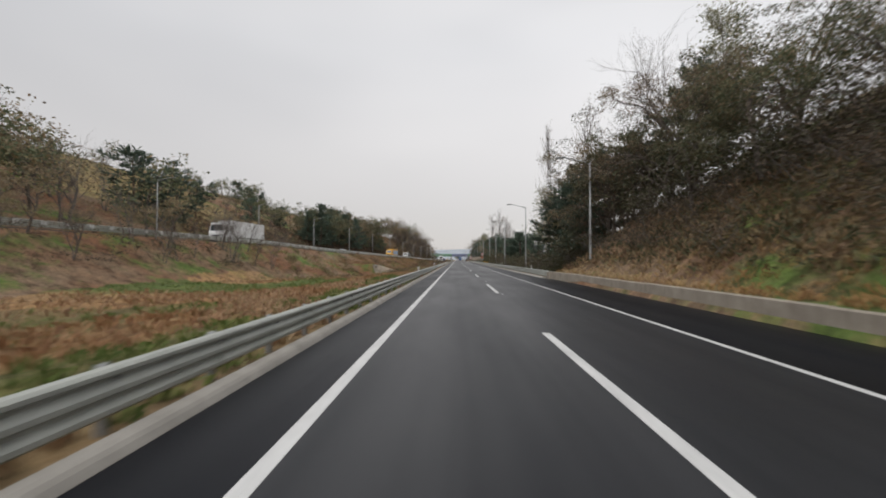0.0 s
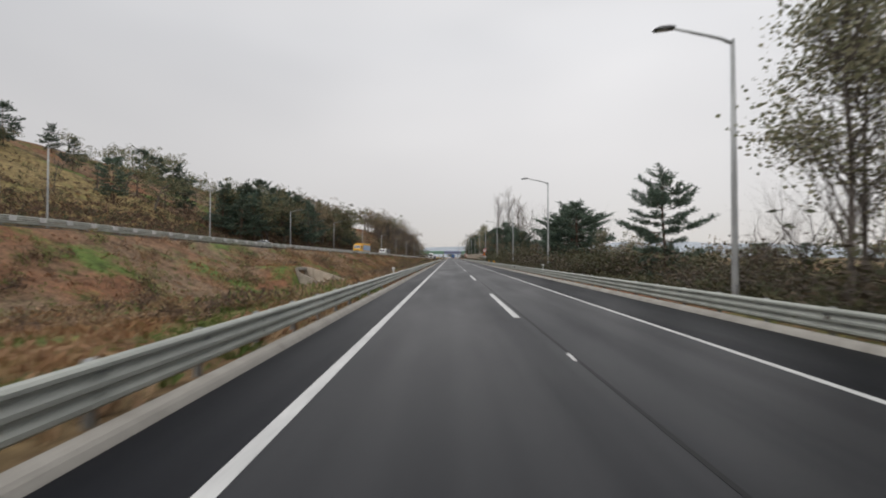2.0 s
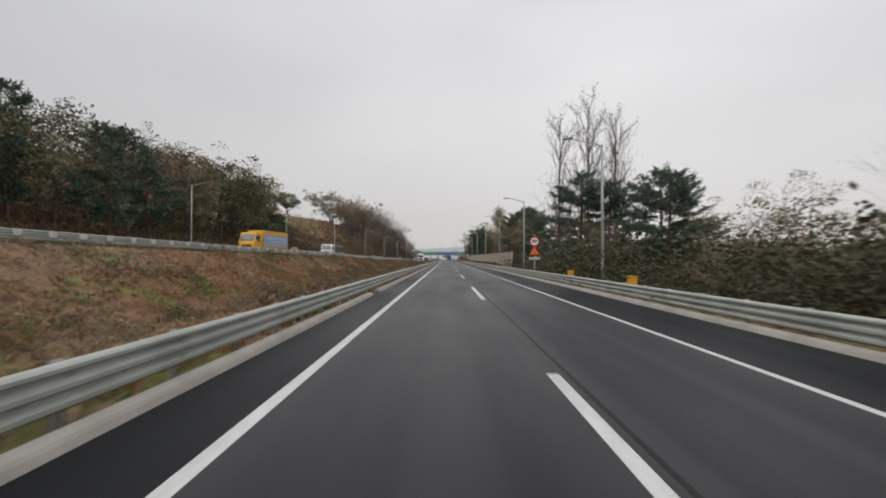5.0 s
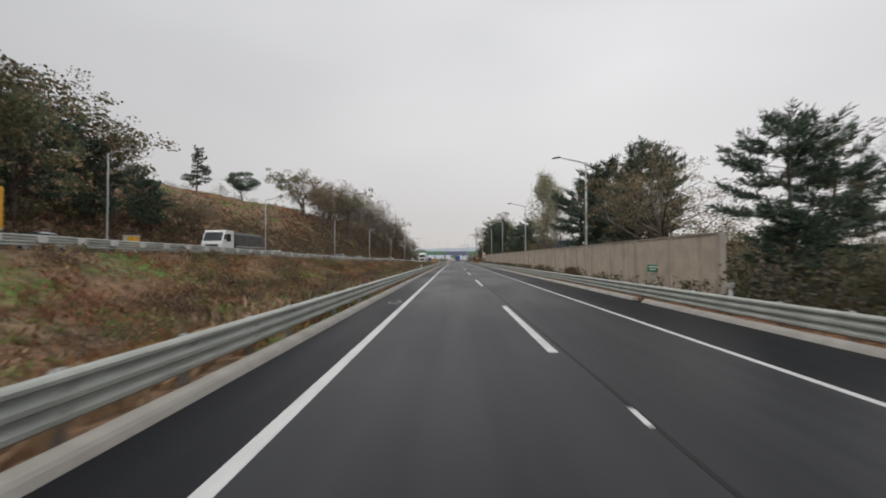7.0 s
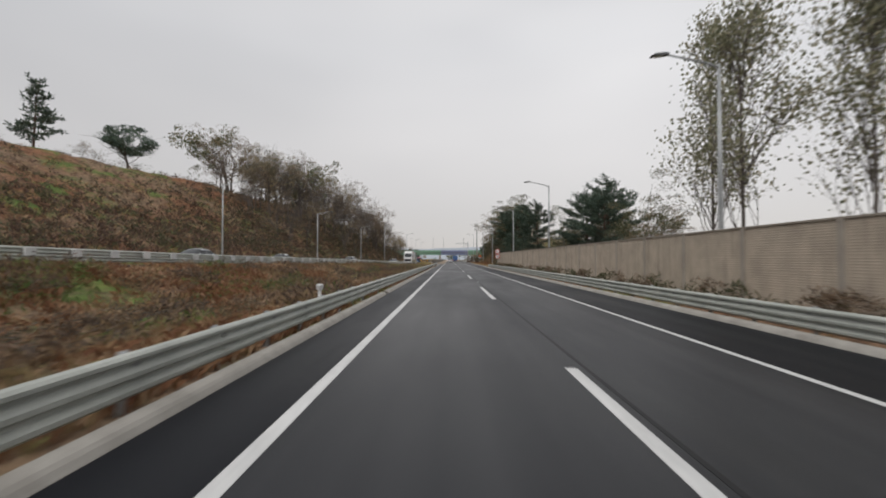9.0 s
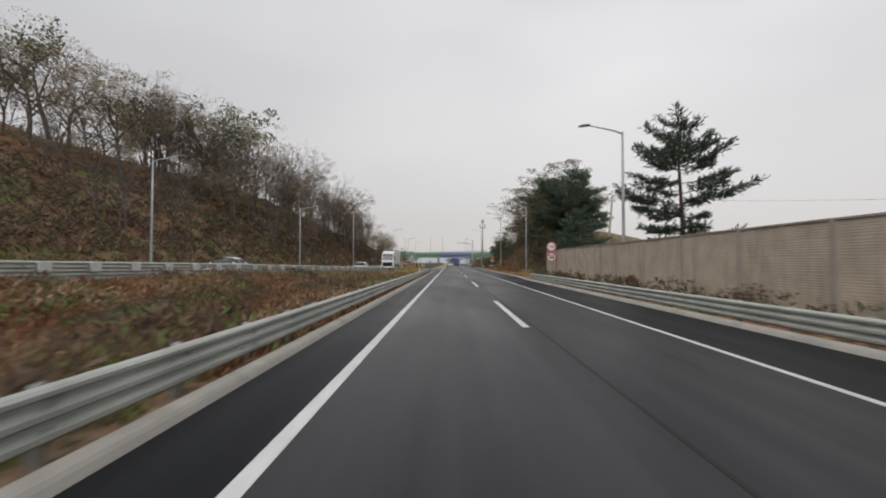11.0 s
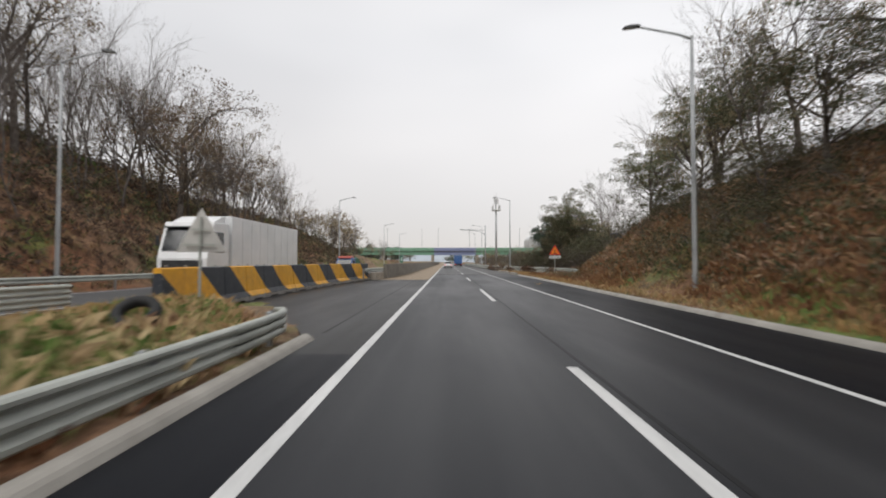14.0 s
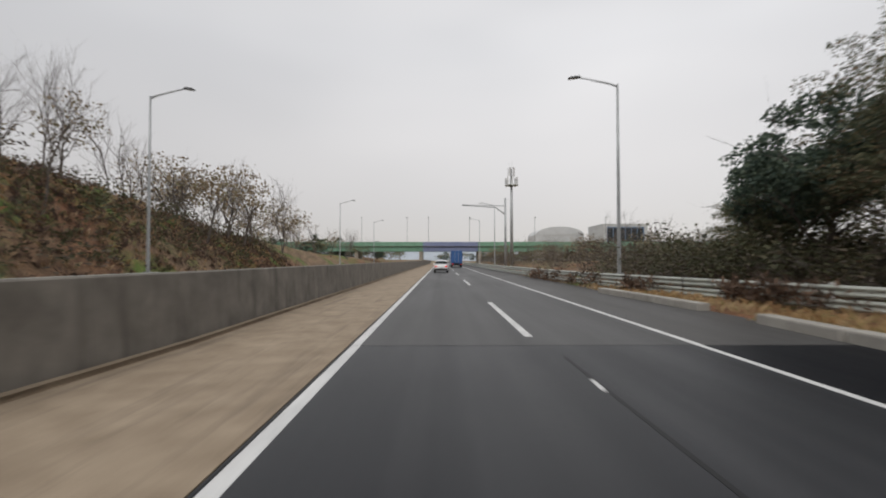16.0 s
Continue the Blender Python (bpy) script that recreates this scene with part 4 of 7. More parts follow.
s = thing("road_sign", "speed limit disc over an orange roadwork triangle on one post", "road sign", pose(9.15, 178.7, -0.1))
post_for(s, 4.1)
speed_face(s, "80", 3.5, 0.46)
warning_face(s, 2.45, 0.62)
plate(s, 1.80, 1.1, 0.26)
s = thing("road_sign", "two round speed limit discs one above the other on a post", "road sign", pose(9.45, 323.1, 0))
post_for(s, 3.7)
speed_face(s, "110", 3.2, 0.46)
speed_face(s, "50", 2.22, 0.46)
s = thing("road_sign", "orange roadwork warning triangle with caption plate on a grassy verge", "road sign", pose(11.2, 400.8, 0.3))
post_for(s, 2.9)
warning_face(s, 2.45, 0.72)
plate(s, 1.85, 1.2, 0.28)
s = thing("road_sign", "grey back of a large triangular sign behind the barriers", "road sign", pose(-7.4, 365.8, 0))
post_for(s, 3.0)
part("sign_back", Geo().prism(triangle(0.87, 0), "y", 0.05, 0.08).mesh("sign_back", M_ALU, bevel=0.01), s, "bare grey metal back", pose(0, 0, 2.4))
part("brace", Geo().box(-0.45, 0.45, -0.05, -0.02, 2.15, 2.2).box(-0.25, 0.25, -0.05, -0.02, 2.6, 2.65).mesh("brace", M_GALV), s)
s = thing("marker_sign", "small green distance marker on the noise barrier", "road sign", pose(9.95, 206.5, 0))
part("plate", Geo().box(-0.3, 0.3, -0.03, 0, 1.05, 1.4).mesh("plate", M_GREEN, bevel=0.01), s)
part("writing", Geo().box(-0.2, 0.2, -0.035, -0.03, 1.27, 1.32).box(-0.2, 0.12, -0.035, -0.03, 1.14, 1.19).mesh("writing", M_WHITE), s)
part("sign_post", Geo().tube([(0, 0.03, -0.3), (0, 0.03, 1.4)], [0.03, 0.03], 8).mesh("sign_post", M_GALV), s)
s = thing("marker_sign", "tall green information plate on the median wall", "road sign", pose(-5.62, 406.0, 1.45))
part("plate", Geo().box(-0.18, 0.18, -0.03, 0, 0.1, 0.85).mesh("plate", M_GREEN, bevel=0.01), s)
part("writing", Geo().box(-0.1, 0.1, -0.035, -0.03, 0.6, 0.7).box(-0.12, 0.12, -0.035, -0.03, 0.45, 0.5).box(-0.1, 0.12, -0.035, -0.03, 0.3, 0.36).mesh("writing", M_WHITE), s)
part("sign_post", Geo().tube([(0, 0.03, -0.05), (0, 0.03, 0.85)], [0.03, 0.03], 8).mesh("sign_post", M_GALV), s)

b = thing("roadside_cabinet", "pale yellow sand box standing by the far carriageway", "cabinet", pose(-31.2, 226.8, float(land(-31.2, 226.8)) + 0.7))
part("body", Geo().box(-0.5, 0.5, -0.45, 0.45, -0.6, 1.25).mesh("body", M_OFFWHITE, bevel=0.03), b)
part("yellow_band", Geo().box(-0.1, 0.51, -0.46, 0.46, 0.1, 1.2).mesh("yellow_band", M_YELLOW, bevel=0.01), b, "yellow front")
part("lid", Geo().box(-0.55, 0.55, -0.5, 0.5, 1.25, 1.32).mesh("lid", M_OFFWHITE, bevel=0.02), b)


def delineator(x, y):
    d = thing("delineator_post", "short white delineator post in the verge", "delineator", pose(x, y, flat_land(x, y) - 0.05), "white delineators")
    part("stake", Geo().prism([(-0.06, -0.03), (0.06, -0.03), (0.05, 0.03), (-0.05, 0.03)], "z", 0, 0.75).mesh("stake", M_WHITE, bevel=0.008), d)
    part("cap", Geo().tube([(0, 0, 0.75), (0, 0, 0.9), (0, 0, 0.95)], [0.11, 0.13, 0.07], 10).mesh("cap", M_OFFWHITE), d, "pale reflector cap")
    return d


for x, y in ((-4.6, 61), (-4.5, 95), (-4.6, 248.6), (-4.4, 343.4)):
    delineator(x, y)
for x, y in ((9.0, 66), (9.2, 199), (9.1, 104), (12.9, 417)):
    delineator(x, y)
for x, y in ((9.3, 166.1), (9.4, 155.6)):
    d = thing("sand_box", "orange-yellow roadside sand box under trees", "sand box", pose(x, y, flat_land(x, y)))
    part("body", Geo().box(-0.2, 0.2, -0.16, 0.16, -0.1, 0.72).mesh("body", M_YELLOW, bevel=0.04), d)
    part("lid", Geo().box(-0.23, 0.23, -0.19, 0.19, 0.72, 0.79).mesh("lid", M_YELLOW, bevel=0.02), d)


# culvert mouth on the field side
c = thing("culvert", "concrete box culvert mouth with sloping wing walls in the bank", "culvert", pose(-20.4, 121.8, -2.6))
part("top_slab", Geo().box(-0.4, 0, -2.0, 2.0, 2.5, 2.85).mesh("top_slab", M_KERB, bevel=0.03), c)
part("side_wall", Geo().box(-2.6, 0, 1.6, 1.95, -0.4, 2.5).mesh("side_wall", M_PARAPET), c)
part("side_wall", Geo().box(-2.6, 0, -1.95, -1.6, -0.4, 2.5).mesh("side_wall", M_PARAPET), c)
part("floor_slab", Geo().box(-2.6, 3, -1.6, 1.6, -0.4, 0.0).mesh("floor_slab", M_PARAPET), c)
part("back_wall", Geo().box(-2.8, -2.6, -2.0, 2.0, -0.4, 2.85).mesh("back_wall", M_PARAPET), c)
part("wing_wall", Geo().prism([(0.02, -0.4), (0.02, 2.8), (0.5, 2.75), (6.6, 0.75), (6.6, -0.4)], "y", 1.62, 1.95).mesh("wing_wall", M_PANEL), c)
part("wing_wall", Geo().prism([(0.02, -0.4), (0.02, 2.2), (3.6, 0.6), (3.6, -0.4)], "y", -1.95, -1.62).mesh("wing_wall", M_PARAPET), c)
f = thing("white_fence", "low white pipe fence beside a culvert", "fence", pose(-15.4, 118.4, flat_land(-15.4, 118.4)))
for x in (-1.2, 0, 1.2):
    part("fence_post", Geo().tube([(x, 0, -0.3), (x, 0, 0.9)], [0.04, 0.04], 8).mesh("fence_post", M_WHITE), f)
for z in (0.5, 0.85):
    part("pipe", Geo().tube([(-1.2, 0, z), (1.2, 0, z)], [0.03, 0.03], 8).mesh("pipe", M_WHITE), f)


# ---- bridge, mast, buildings, far hills ----
def overpass():
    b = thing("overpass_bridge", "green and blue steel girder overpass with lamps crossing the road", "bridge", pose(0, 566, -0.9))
    part("deck", Geo().box(-60, 120, -5, 5, 7.3, 7.9).mesh("deck", M_PARAPET), b, "grey concrete deck")
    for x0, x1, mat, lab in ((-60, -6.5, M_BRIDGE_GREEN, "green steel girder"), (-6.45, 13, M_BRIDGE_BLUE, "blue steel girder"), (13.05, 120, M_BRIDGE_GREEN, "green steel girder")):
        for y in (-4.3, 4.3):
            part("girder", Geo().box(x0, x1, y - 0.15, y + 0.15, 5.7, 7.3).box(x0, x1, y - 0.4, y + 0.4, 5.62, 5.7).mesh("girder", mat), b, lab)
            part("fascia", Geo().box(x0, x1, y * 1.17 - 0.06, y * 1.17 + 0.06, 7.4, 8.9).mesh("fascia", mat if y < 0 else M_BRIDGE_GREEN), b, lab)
    for x in (-30, -7.2, 13.6, 48):
        part("pier", Geo().box(x - 0.6, x + 0.6, -4.5, 4.5, 0.6, 5.6).mesh("pier", M_PARAPET, bevel=0.1), b, "concrete pier")
    for x in (-50, -28, -12, -4.5, 10, 33, 58):
        p = part("bridge_lamp", Geo().tube([(x, -4.9, 7.9), (x, -4.9, 17.5)], [0.1, 0.06], 6).mesh("bridge_lamp", M_POLE), b)
        part("lamp_head", Geo().box(x - 0.2, x + 0.2, -6.4, -4.9, 17.4, 17.55).mesh("lamp_head", M_LAMP), p)


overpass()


def mast():
    t = thing("telecom_mast", "tall slender telecom mast with clustered white panel antennas", "mast", pose(16.5, 508, 0))
    part("pole", Geo().tube([(0, 0, 0), (0, 0, 12), (0, 0, 23)], [0.42, 0.34, 0.22], 12).mesh("pole", M_POLE, True), t)
    part("platform", annulus(0.3, 1.5, 0.15, 20).mesh("platform", M_GALV), t, "ring platform", pose(0, 0, 19.3, 90))
    panel = Geo().box(-0.16, 0.16, -0.08, 0.08, 0, 2.0).mesh("antenna_panel", M_OFFWHITE, bevel=0.03)
    for k in range(8):
        a = k * 45
        part("antenna_panel", panel, t, "white panel antenna", pose(1.45 * math.cos(radians(a)), 1.45 * math.sin(radians(a)), 19.0, 0, 0, a + 90))
    for k in range(5):
        a = k * 72 + 20
        part("antenna_panel", panel, t, "white panel antenna", pose(0.75 * math.cos(radians(a)), 0.75 * math.sin(radians(a)), 21.4, 0, 0, a + 90))
    part("whip", Geo().tube([(0.2, 0, 22.5), (0.2, 0, 25)], [0.04, 0.02], 6).tube([(-0.5, 0, 22.5), (-0.5, 0, 24.4)], [0.04, 0.02], 6).mesh("whip", M_GALV), t)


mast()


def sign_gantry():
    g = thing("sign_gantry", "grey gantry post with a long arm over the lanes", "gantry", pose(9.6, 470, 0))
    part("column", Geo().tube([(0, 0, -0.2), (0, 0, 11.0)], [0.2, 0.14], 10).mesh("column", M_POLE, True), g)
    part("arm", Geo().tube([(0, 0, 8.5), (-1.5, 0, 9.6), (-6.5, 0, 9.9)], [0.09, 0.08, 0.06], 8).tube([(0, 0, 9.8), (-6.5, 0, 10.0)], [0.05, 0.05], 6).mesh("arm", M_POLE, True), g)


sign_gantry()


def utility_pole(x, y, top):
    z = flat_land(x, y)
    tall = top - z
    u = thing("utility_pole", "leaning concrete utility pole with crossarm above the trees", "utility pole", pose(x, y, z, 0, 5, 0))
    part("pole", Geo().tube([(0, 0, -0.5), (0, 0, tall)], [0.15, 0.1], 10).mesh("pole", M_PARAPET, True), u)
    part("crossarm", Geo().box(-0.4, 0.4, -0.05, 0.05, tall - 0.7, tall - 0.6).mesh("crossarm", M_GALV_DARK), u)
    for k in (-0.32, 0.32):
        part("insulator", Geo().tube([(k, 0, tall - 0.6), (k, 0, tall - 0.35)], [0.06, 0.04], 8).mesh("insulator", M_OFFWHITE), u)


utility_pole(17.0, 330.2, 9.2)
utility_pole(60, 318, 8.4)
wire = Geo()
for k in (-0.32, 0.32):
    pts = [Vector((17.65 + k, 330.2, 8.8)).lerp(Vector((60.6 + k, 318, 8.0)), s) - Vector((0, 0, 1.6 * s * (1 - s) * 4 * 0.4)) for s in np.linspace(0, 1, 9)]
    wire.tube(pts, [0.009] * 9, 4, False)
thing("power_lines", "two thin sagging overhead wires between utility poles", "cable", data=wire.mesh("power_lines", M_DARK))


def building(x, y, w, d, h, label, front, roof_arch=0.0):
    z = min(flat_land(x, y), 0)
    b = thing("industrial_building", label, "building", pose(x, y, z))
    part("wall", Geo().box(-w / 2, w / 2, 0, d, 0, h).mesh("wall", M_BUILDING), b)
    if roof_arch:
        out = [(-w / 2, h)] + [(-w / 2 * math.cos(a), h + roof_arch * math.sin(a)) for a in np.linspace(0.1, math.pi - 0.1, 12)] + [(w / 2, h)]
        part("roof", Geo().prism(out, "y", -0.3, d).mesh("roof", M_BUILDING), b, "pale curved metal roof")
    else:
        part("roof", Geo().box(-w / 2 - 0.3, w / 2 + 0.3, -0.3, d, h, h + 0.5).mesh("roof", M_BUILDING), b, "flat roof edge")
    if front:
        part("facade", Geo().box(-w / 2 + 2, w / 2 - 2, -0.15, 0, h * 0.25, h - 1.4).mesh("facade", M_BUILDING_BLUE), b, "dark blue glazed front")
        for k in range(6):
            x0 = -w / 2 + 2.4 + k * (w - 4.8) / 6
            part("window", Geo().box(x0, x0 + (w - 4.8) / 6 - 0.5, -0.2, -0.15, h * 0.45, h - 2.2).mesh("window", M_GLASS), b)


building(118, 690, 28, 30, 25, "white industrial hall with a dark blue front", True)
building(84, 720, 34, 30, 20, "pale industrial hall with a curved roof", False, 6.0)
building(160, 760, 30, 20, 24, "pale grey warehouse behind trees", False)


def far_ridge(y, x0, x1, tall, seed, label):
    rng = np.random.default_rng(seed)
    xs = np.linspace(x0, x1, 90)
    ph = rng.uniform(0, 6, 5)
    top = sum(np.sin(xs / w + p) * a for w, p, a in zip((420, 190, 90, 47, 23), ph, (0.4, 0.28, 0.16, 0.08, 0.05)))
    top = tall * (0.75 + 0.35 * top)
    v, f = [], []
    for x, h in zip(xs, top):
        v += [(x, y, -20), (x, y + 60, h * 0.6), (x, y + 160, h), (x, y + 420, -20)]
    for i in range(len(xs) - 1):
        f += [(4 * i + k, 4 * i + k + 1, 4 * i + 5 + k, 4 * i + 4 + k) for k in range(3)]
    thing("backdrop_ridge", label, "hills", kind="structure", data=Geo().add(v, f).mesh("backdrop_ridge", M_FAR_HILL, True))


far_ridge(1700, -1400, 1500, 62, 4, "wooded ridge on the horizon, tinted pale blue for haze")
far_ridge(1250, -1100, 1200, 30, 9, "low grey-green ridge on the horizon, paled by painted haze")


# ---- vehicles ----
def wheel(parent, x, y, r=0.36, w=0.24):
    side = 1 if x > 0 else -1
    t = part("wheel", Geo().tube([(-w / 2, 0, 0), (-w / 2 + 0.03, 0, 0), (w / 2 - 0.03, 0, 0), (w / 2, 0, 0)], [r * 0.9, r, r, r * 0.9], 18).mesh("wheel", M_BLACK), parent, "black tyre", pose(x, y, r))
    part("rim", Geo().tube([(side * w * 0.48, 0, 0), (side * w * 0.56, 0, 0)], [r * 0.62, r * 0.55], 14).mesh("rim", M_SILVER), t)


def car(x, y, z, heading, paint, label, long=4.6, wide=1.85, tall=1.66, suv=True):
    """A car lofted from cross-sections; the panes follow the curve of the cabin."""
    c = thing("car", label, "car", pose(x, y, z, 0, 0, heading), "vehicles on the road")
    h, w = long / 2, wide / 2
    belt = 1.02 if suv else 0.93
    hull = [(-h, 0.78, 0.46, belt - 0.28), (-h + 0.05, 0.90, 0.36, belt - 0.08), (-h + 0.22, 0.97, 0.29, belt), (-h + 0.7, 1.0, 0.25, belt + 0.005), (0, 1.0, 0.24, belt), (h - 1.3, 1.0, 0.25, belt - 0.02),
            (h - 0.75, 0.98, 0.27, belt - 0.09), (h - 0.35, 0.93, 0.30, belt - 0.17), (h - 0.1, 0.84, 0.36, belt - 0.27), (h, 0.72, 0.44, belt - 0.38)]
    v, f = [], []
    for yy, k, zb, zt in hull:
        m = zb + (zt - zb) * 0.55
        half = [(0.0, zb), (0.86, zb), (0.97, zb + 0.10), (1.0, m), (0.985, zt - 0.13), (0.93, zt - 0.035), (0.80, zt), (0.0, zt + 0.03)]
        v += [(k * w * a, yy, q) for a, q in half] + [(-k * w * a, yy, q) for a, q in reversed(half[1:-1])]
    n = 14
    f = [(i * n + j, i * n + (j + 1) % n, (i + 1) * n + (j + 1) % n, (i + 1) * n + j) for i in range(len(hull) - 1) for j in range(n)] + [tuple(range(n)), tuple(range((len(hull) - 1) * n, len(hull) * n))]
    body = part("body", Geo().add(v, f).mesh("body", paint, True), c)
    top = tall
    roof = ([(-h + 0.10, belt), (-h + 0.30, belt + 0.32), (-h + 0.60, top - 0.10), (-h + 1.2, top - 0.02), (-0.3, top), (0.15, top - 0.02), (0.5, top - 0.10), (0.95, belt + 0.30), (h - 1.0, belt - 0.02)] if suv else
            [(-h + 0.55, belt), (-h + 0.95, belt + 0.27), (-h + 1.35, top - 0.07), (-0.5, top), (-0.1, top), (0.2, top - 0.05), (0.7, belt + 0.27), (1.2, belt - 0.02)])
    ry, rz = [q[0] for q in roof], [q[1] for q in roof]

    def skin(yy, s, out=0.0):
        """A point of the cabin: s runs from the belt (0) over the shoulder (0.8) to the middle of the roof (1)."""
        zr = float(np.interp(yy, ry, rz))
        zz = belt - 0.03 + (zr - belt + 0.03) * float(np.interp(s, [0, 0.7, 0.85, 1], [0, 0.80, 0.965, 1.02]))
        side = w - 0.05 - 0.24 * max(zz - belt, 0) / (top - belt)
        return (side * float(np.interp(s, [0, 0.7, 0.85, 1], [1, 1, 0.87, 0])) + out * (1 if s < 0.78 else 0.4 if s < 0.95 else 0), yy, zz + out * (0.3 if s < 0.7 else 1))

    def sheet(y0, y1, s0, s1, out, both=False, ny=6, ns=6):
        g = Geo()
        ss = list(np.linspace(s0, s1, ns))
        rows = [[skin(q, k, out) for k in ss] for q in np.linspace(y0, y1, ny)]
        if both:
            rows = [r + [(-p[0], p[1], p[2]) for p in reversed(r[:-1])] for r in rows]
        m = len(rows[0])
        return g.add([p for r in rows for p in r], [(i * m + j, i * m + j + 1, (i + 1) * m + j + 1, (i + 1) * m + j) for i in range(len(rows) - 1) for j in range(m - 1)])

    cb = part("cabin", sheet(ry[0], ry[-1], 0.0, 1.0, 0.0, True, 26, 12).mesh("cabin", paint, True), c)
    wind, rear = (0.42, h - 1.08) if suv else (0.16, 1.14)
    part("windscreen", sheet(wind, rear, 0.30, 1.0, 0.012, True).mesh("windscreen", M_GLASS, True), cb, "tinted windscreen")
    part("rear_window", sheet(ry[0] + 0.06, ry[2] - 0.04, 0.42, 1.0, 0.012, True).mesh("rear_window", M_GLASS, True), cb, "tinted rear window")
    for sx in (-1, 1):
        flip = Matrix.Diagonal((sx, 1, 1, 1))
        for y0, y1 in ((-h + 0.75, -0.95), (-0.9, -0.08), (-0.03, 0.62)) if suv else ((-1.25, -0.5), (-0.45, 0.42)):
            part("side_window", sheet(y0, y1, 0.10, 0.66, 0.012).mesh("side_window", M_GLASS, True), cb, "tinted side window", flip)
        if suv:
            part("roof_rail", Geo().tube([skin(-1.6, 0.86, 0.02), skin(-1.4, 0.86, 0.06), skin(-0.1, 0.86, 0.06), skin(0.1, 0.86, 0.02)], [0.018] * 4, 6).mesh("roof_rail", M_SILVER, True), cb, "silver roof rail", flip)
        part("sill_trim", Geo().box(sx * (w - 0.06), sx * (w + 0.004), -h + 1.25, h - 1.35, 0.25, 0.40).mesh("sill_trim", M_DARK, bevel=0.015), body)
        part("door_handle", Geo().box(-0.02, 0.025, -0.1, 0.1, -0.015, 0.015).mesh("door_handle", paint, bevel=0.008), body, "", pose(sx * w * 0.985, -0.35, belt - 0.16))
        part("mirror", Geo().box(-0.11, 0.11, -0.07, 0.07, -0.07, 0.07).mesh("mirror", paint, bevel=0.04), c, "", pose(sx * (w + 0.06), h - 1.55, belt + 0.05))
        part("tail_light", Geo().box(-0.17, 0.17, -0.04, 0.06, -0.08, 0.08).mesh("tail_light", M_TAIL, bevel=0.02), c, "red tail light", pose(sx * (w - 0.27), -h + 0.02, belt - 0.2))
        part("headlight", Geo().box(-0.2, 0.2, -0.14, 0.05, -0.05, 0.05).mesh("headlight", M_LENS, bevel=0.025), c, "clear headlight", pose(sx * (w - 0.32), h - 0.08, belt - 0.36, 0, 0, sx * -22))
        for yy in (-h + 0.88, h - 0.92):
            arch = [(yy + 0.40 * math.cos(q), 0.33 + 0.40 * math.sin(q)) for q in np.linspace(0, math.pi, 14)]
            part("wheel_arch", Geo().prism(arch, "x", sx * (w - 0.08), sx * (w + 0.006)).mesh("wheel_arch", M_DARK), body, "dark wheel arch")
            wheel(c, sx * (w - 0.09), yy)
    part("grille", Geo().box(-w * 0.55, w * 0.55, h - 0.04, h + 0.012, 0.46, belt - 0.46).mesh("grille", M_DARK, bevel=0.01), body, "black grille")
    part("bumper", Geo().box(-w * 0.86, w * 0.86, -h - 0.04, -h + 0.12, 0.32, 0.56).mesh("bumper", M_DARK, bevel=0.03), c, "dark rear bumper")
    part("number_plate", Geo().box(-0.26, 0.26, -h - 0.03, -h + 0.03, 0.62, 0.73).mesh("number_plate", M_OFFWHITE), c)
    return c


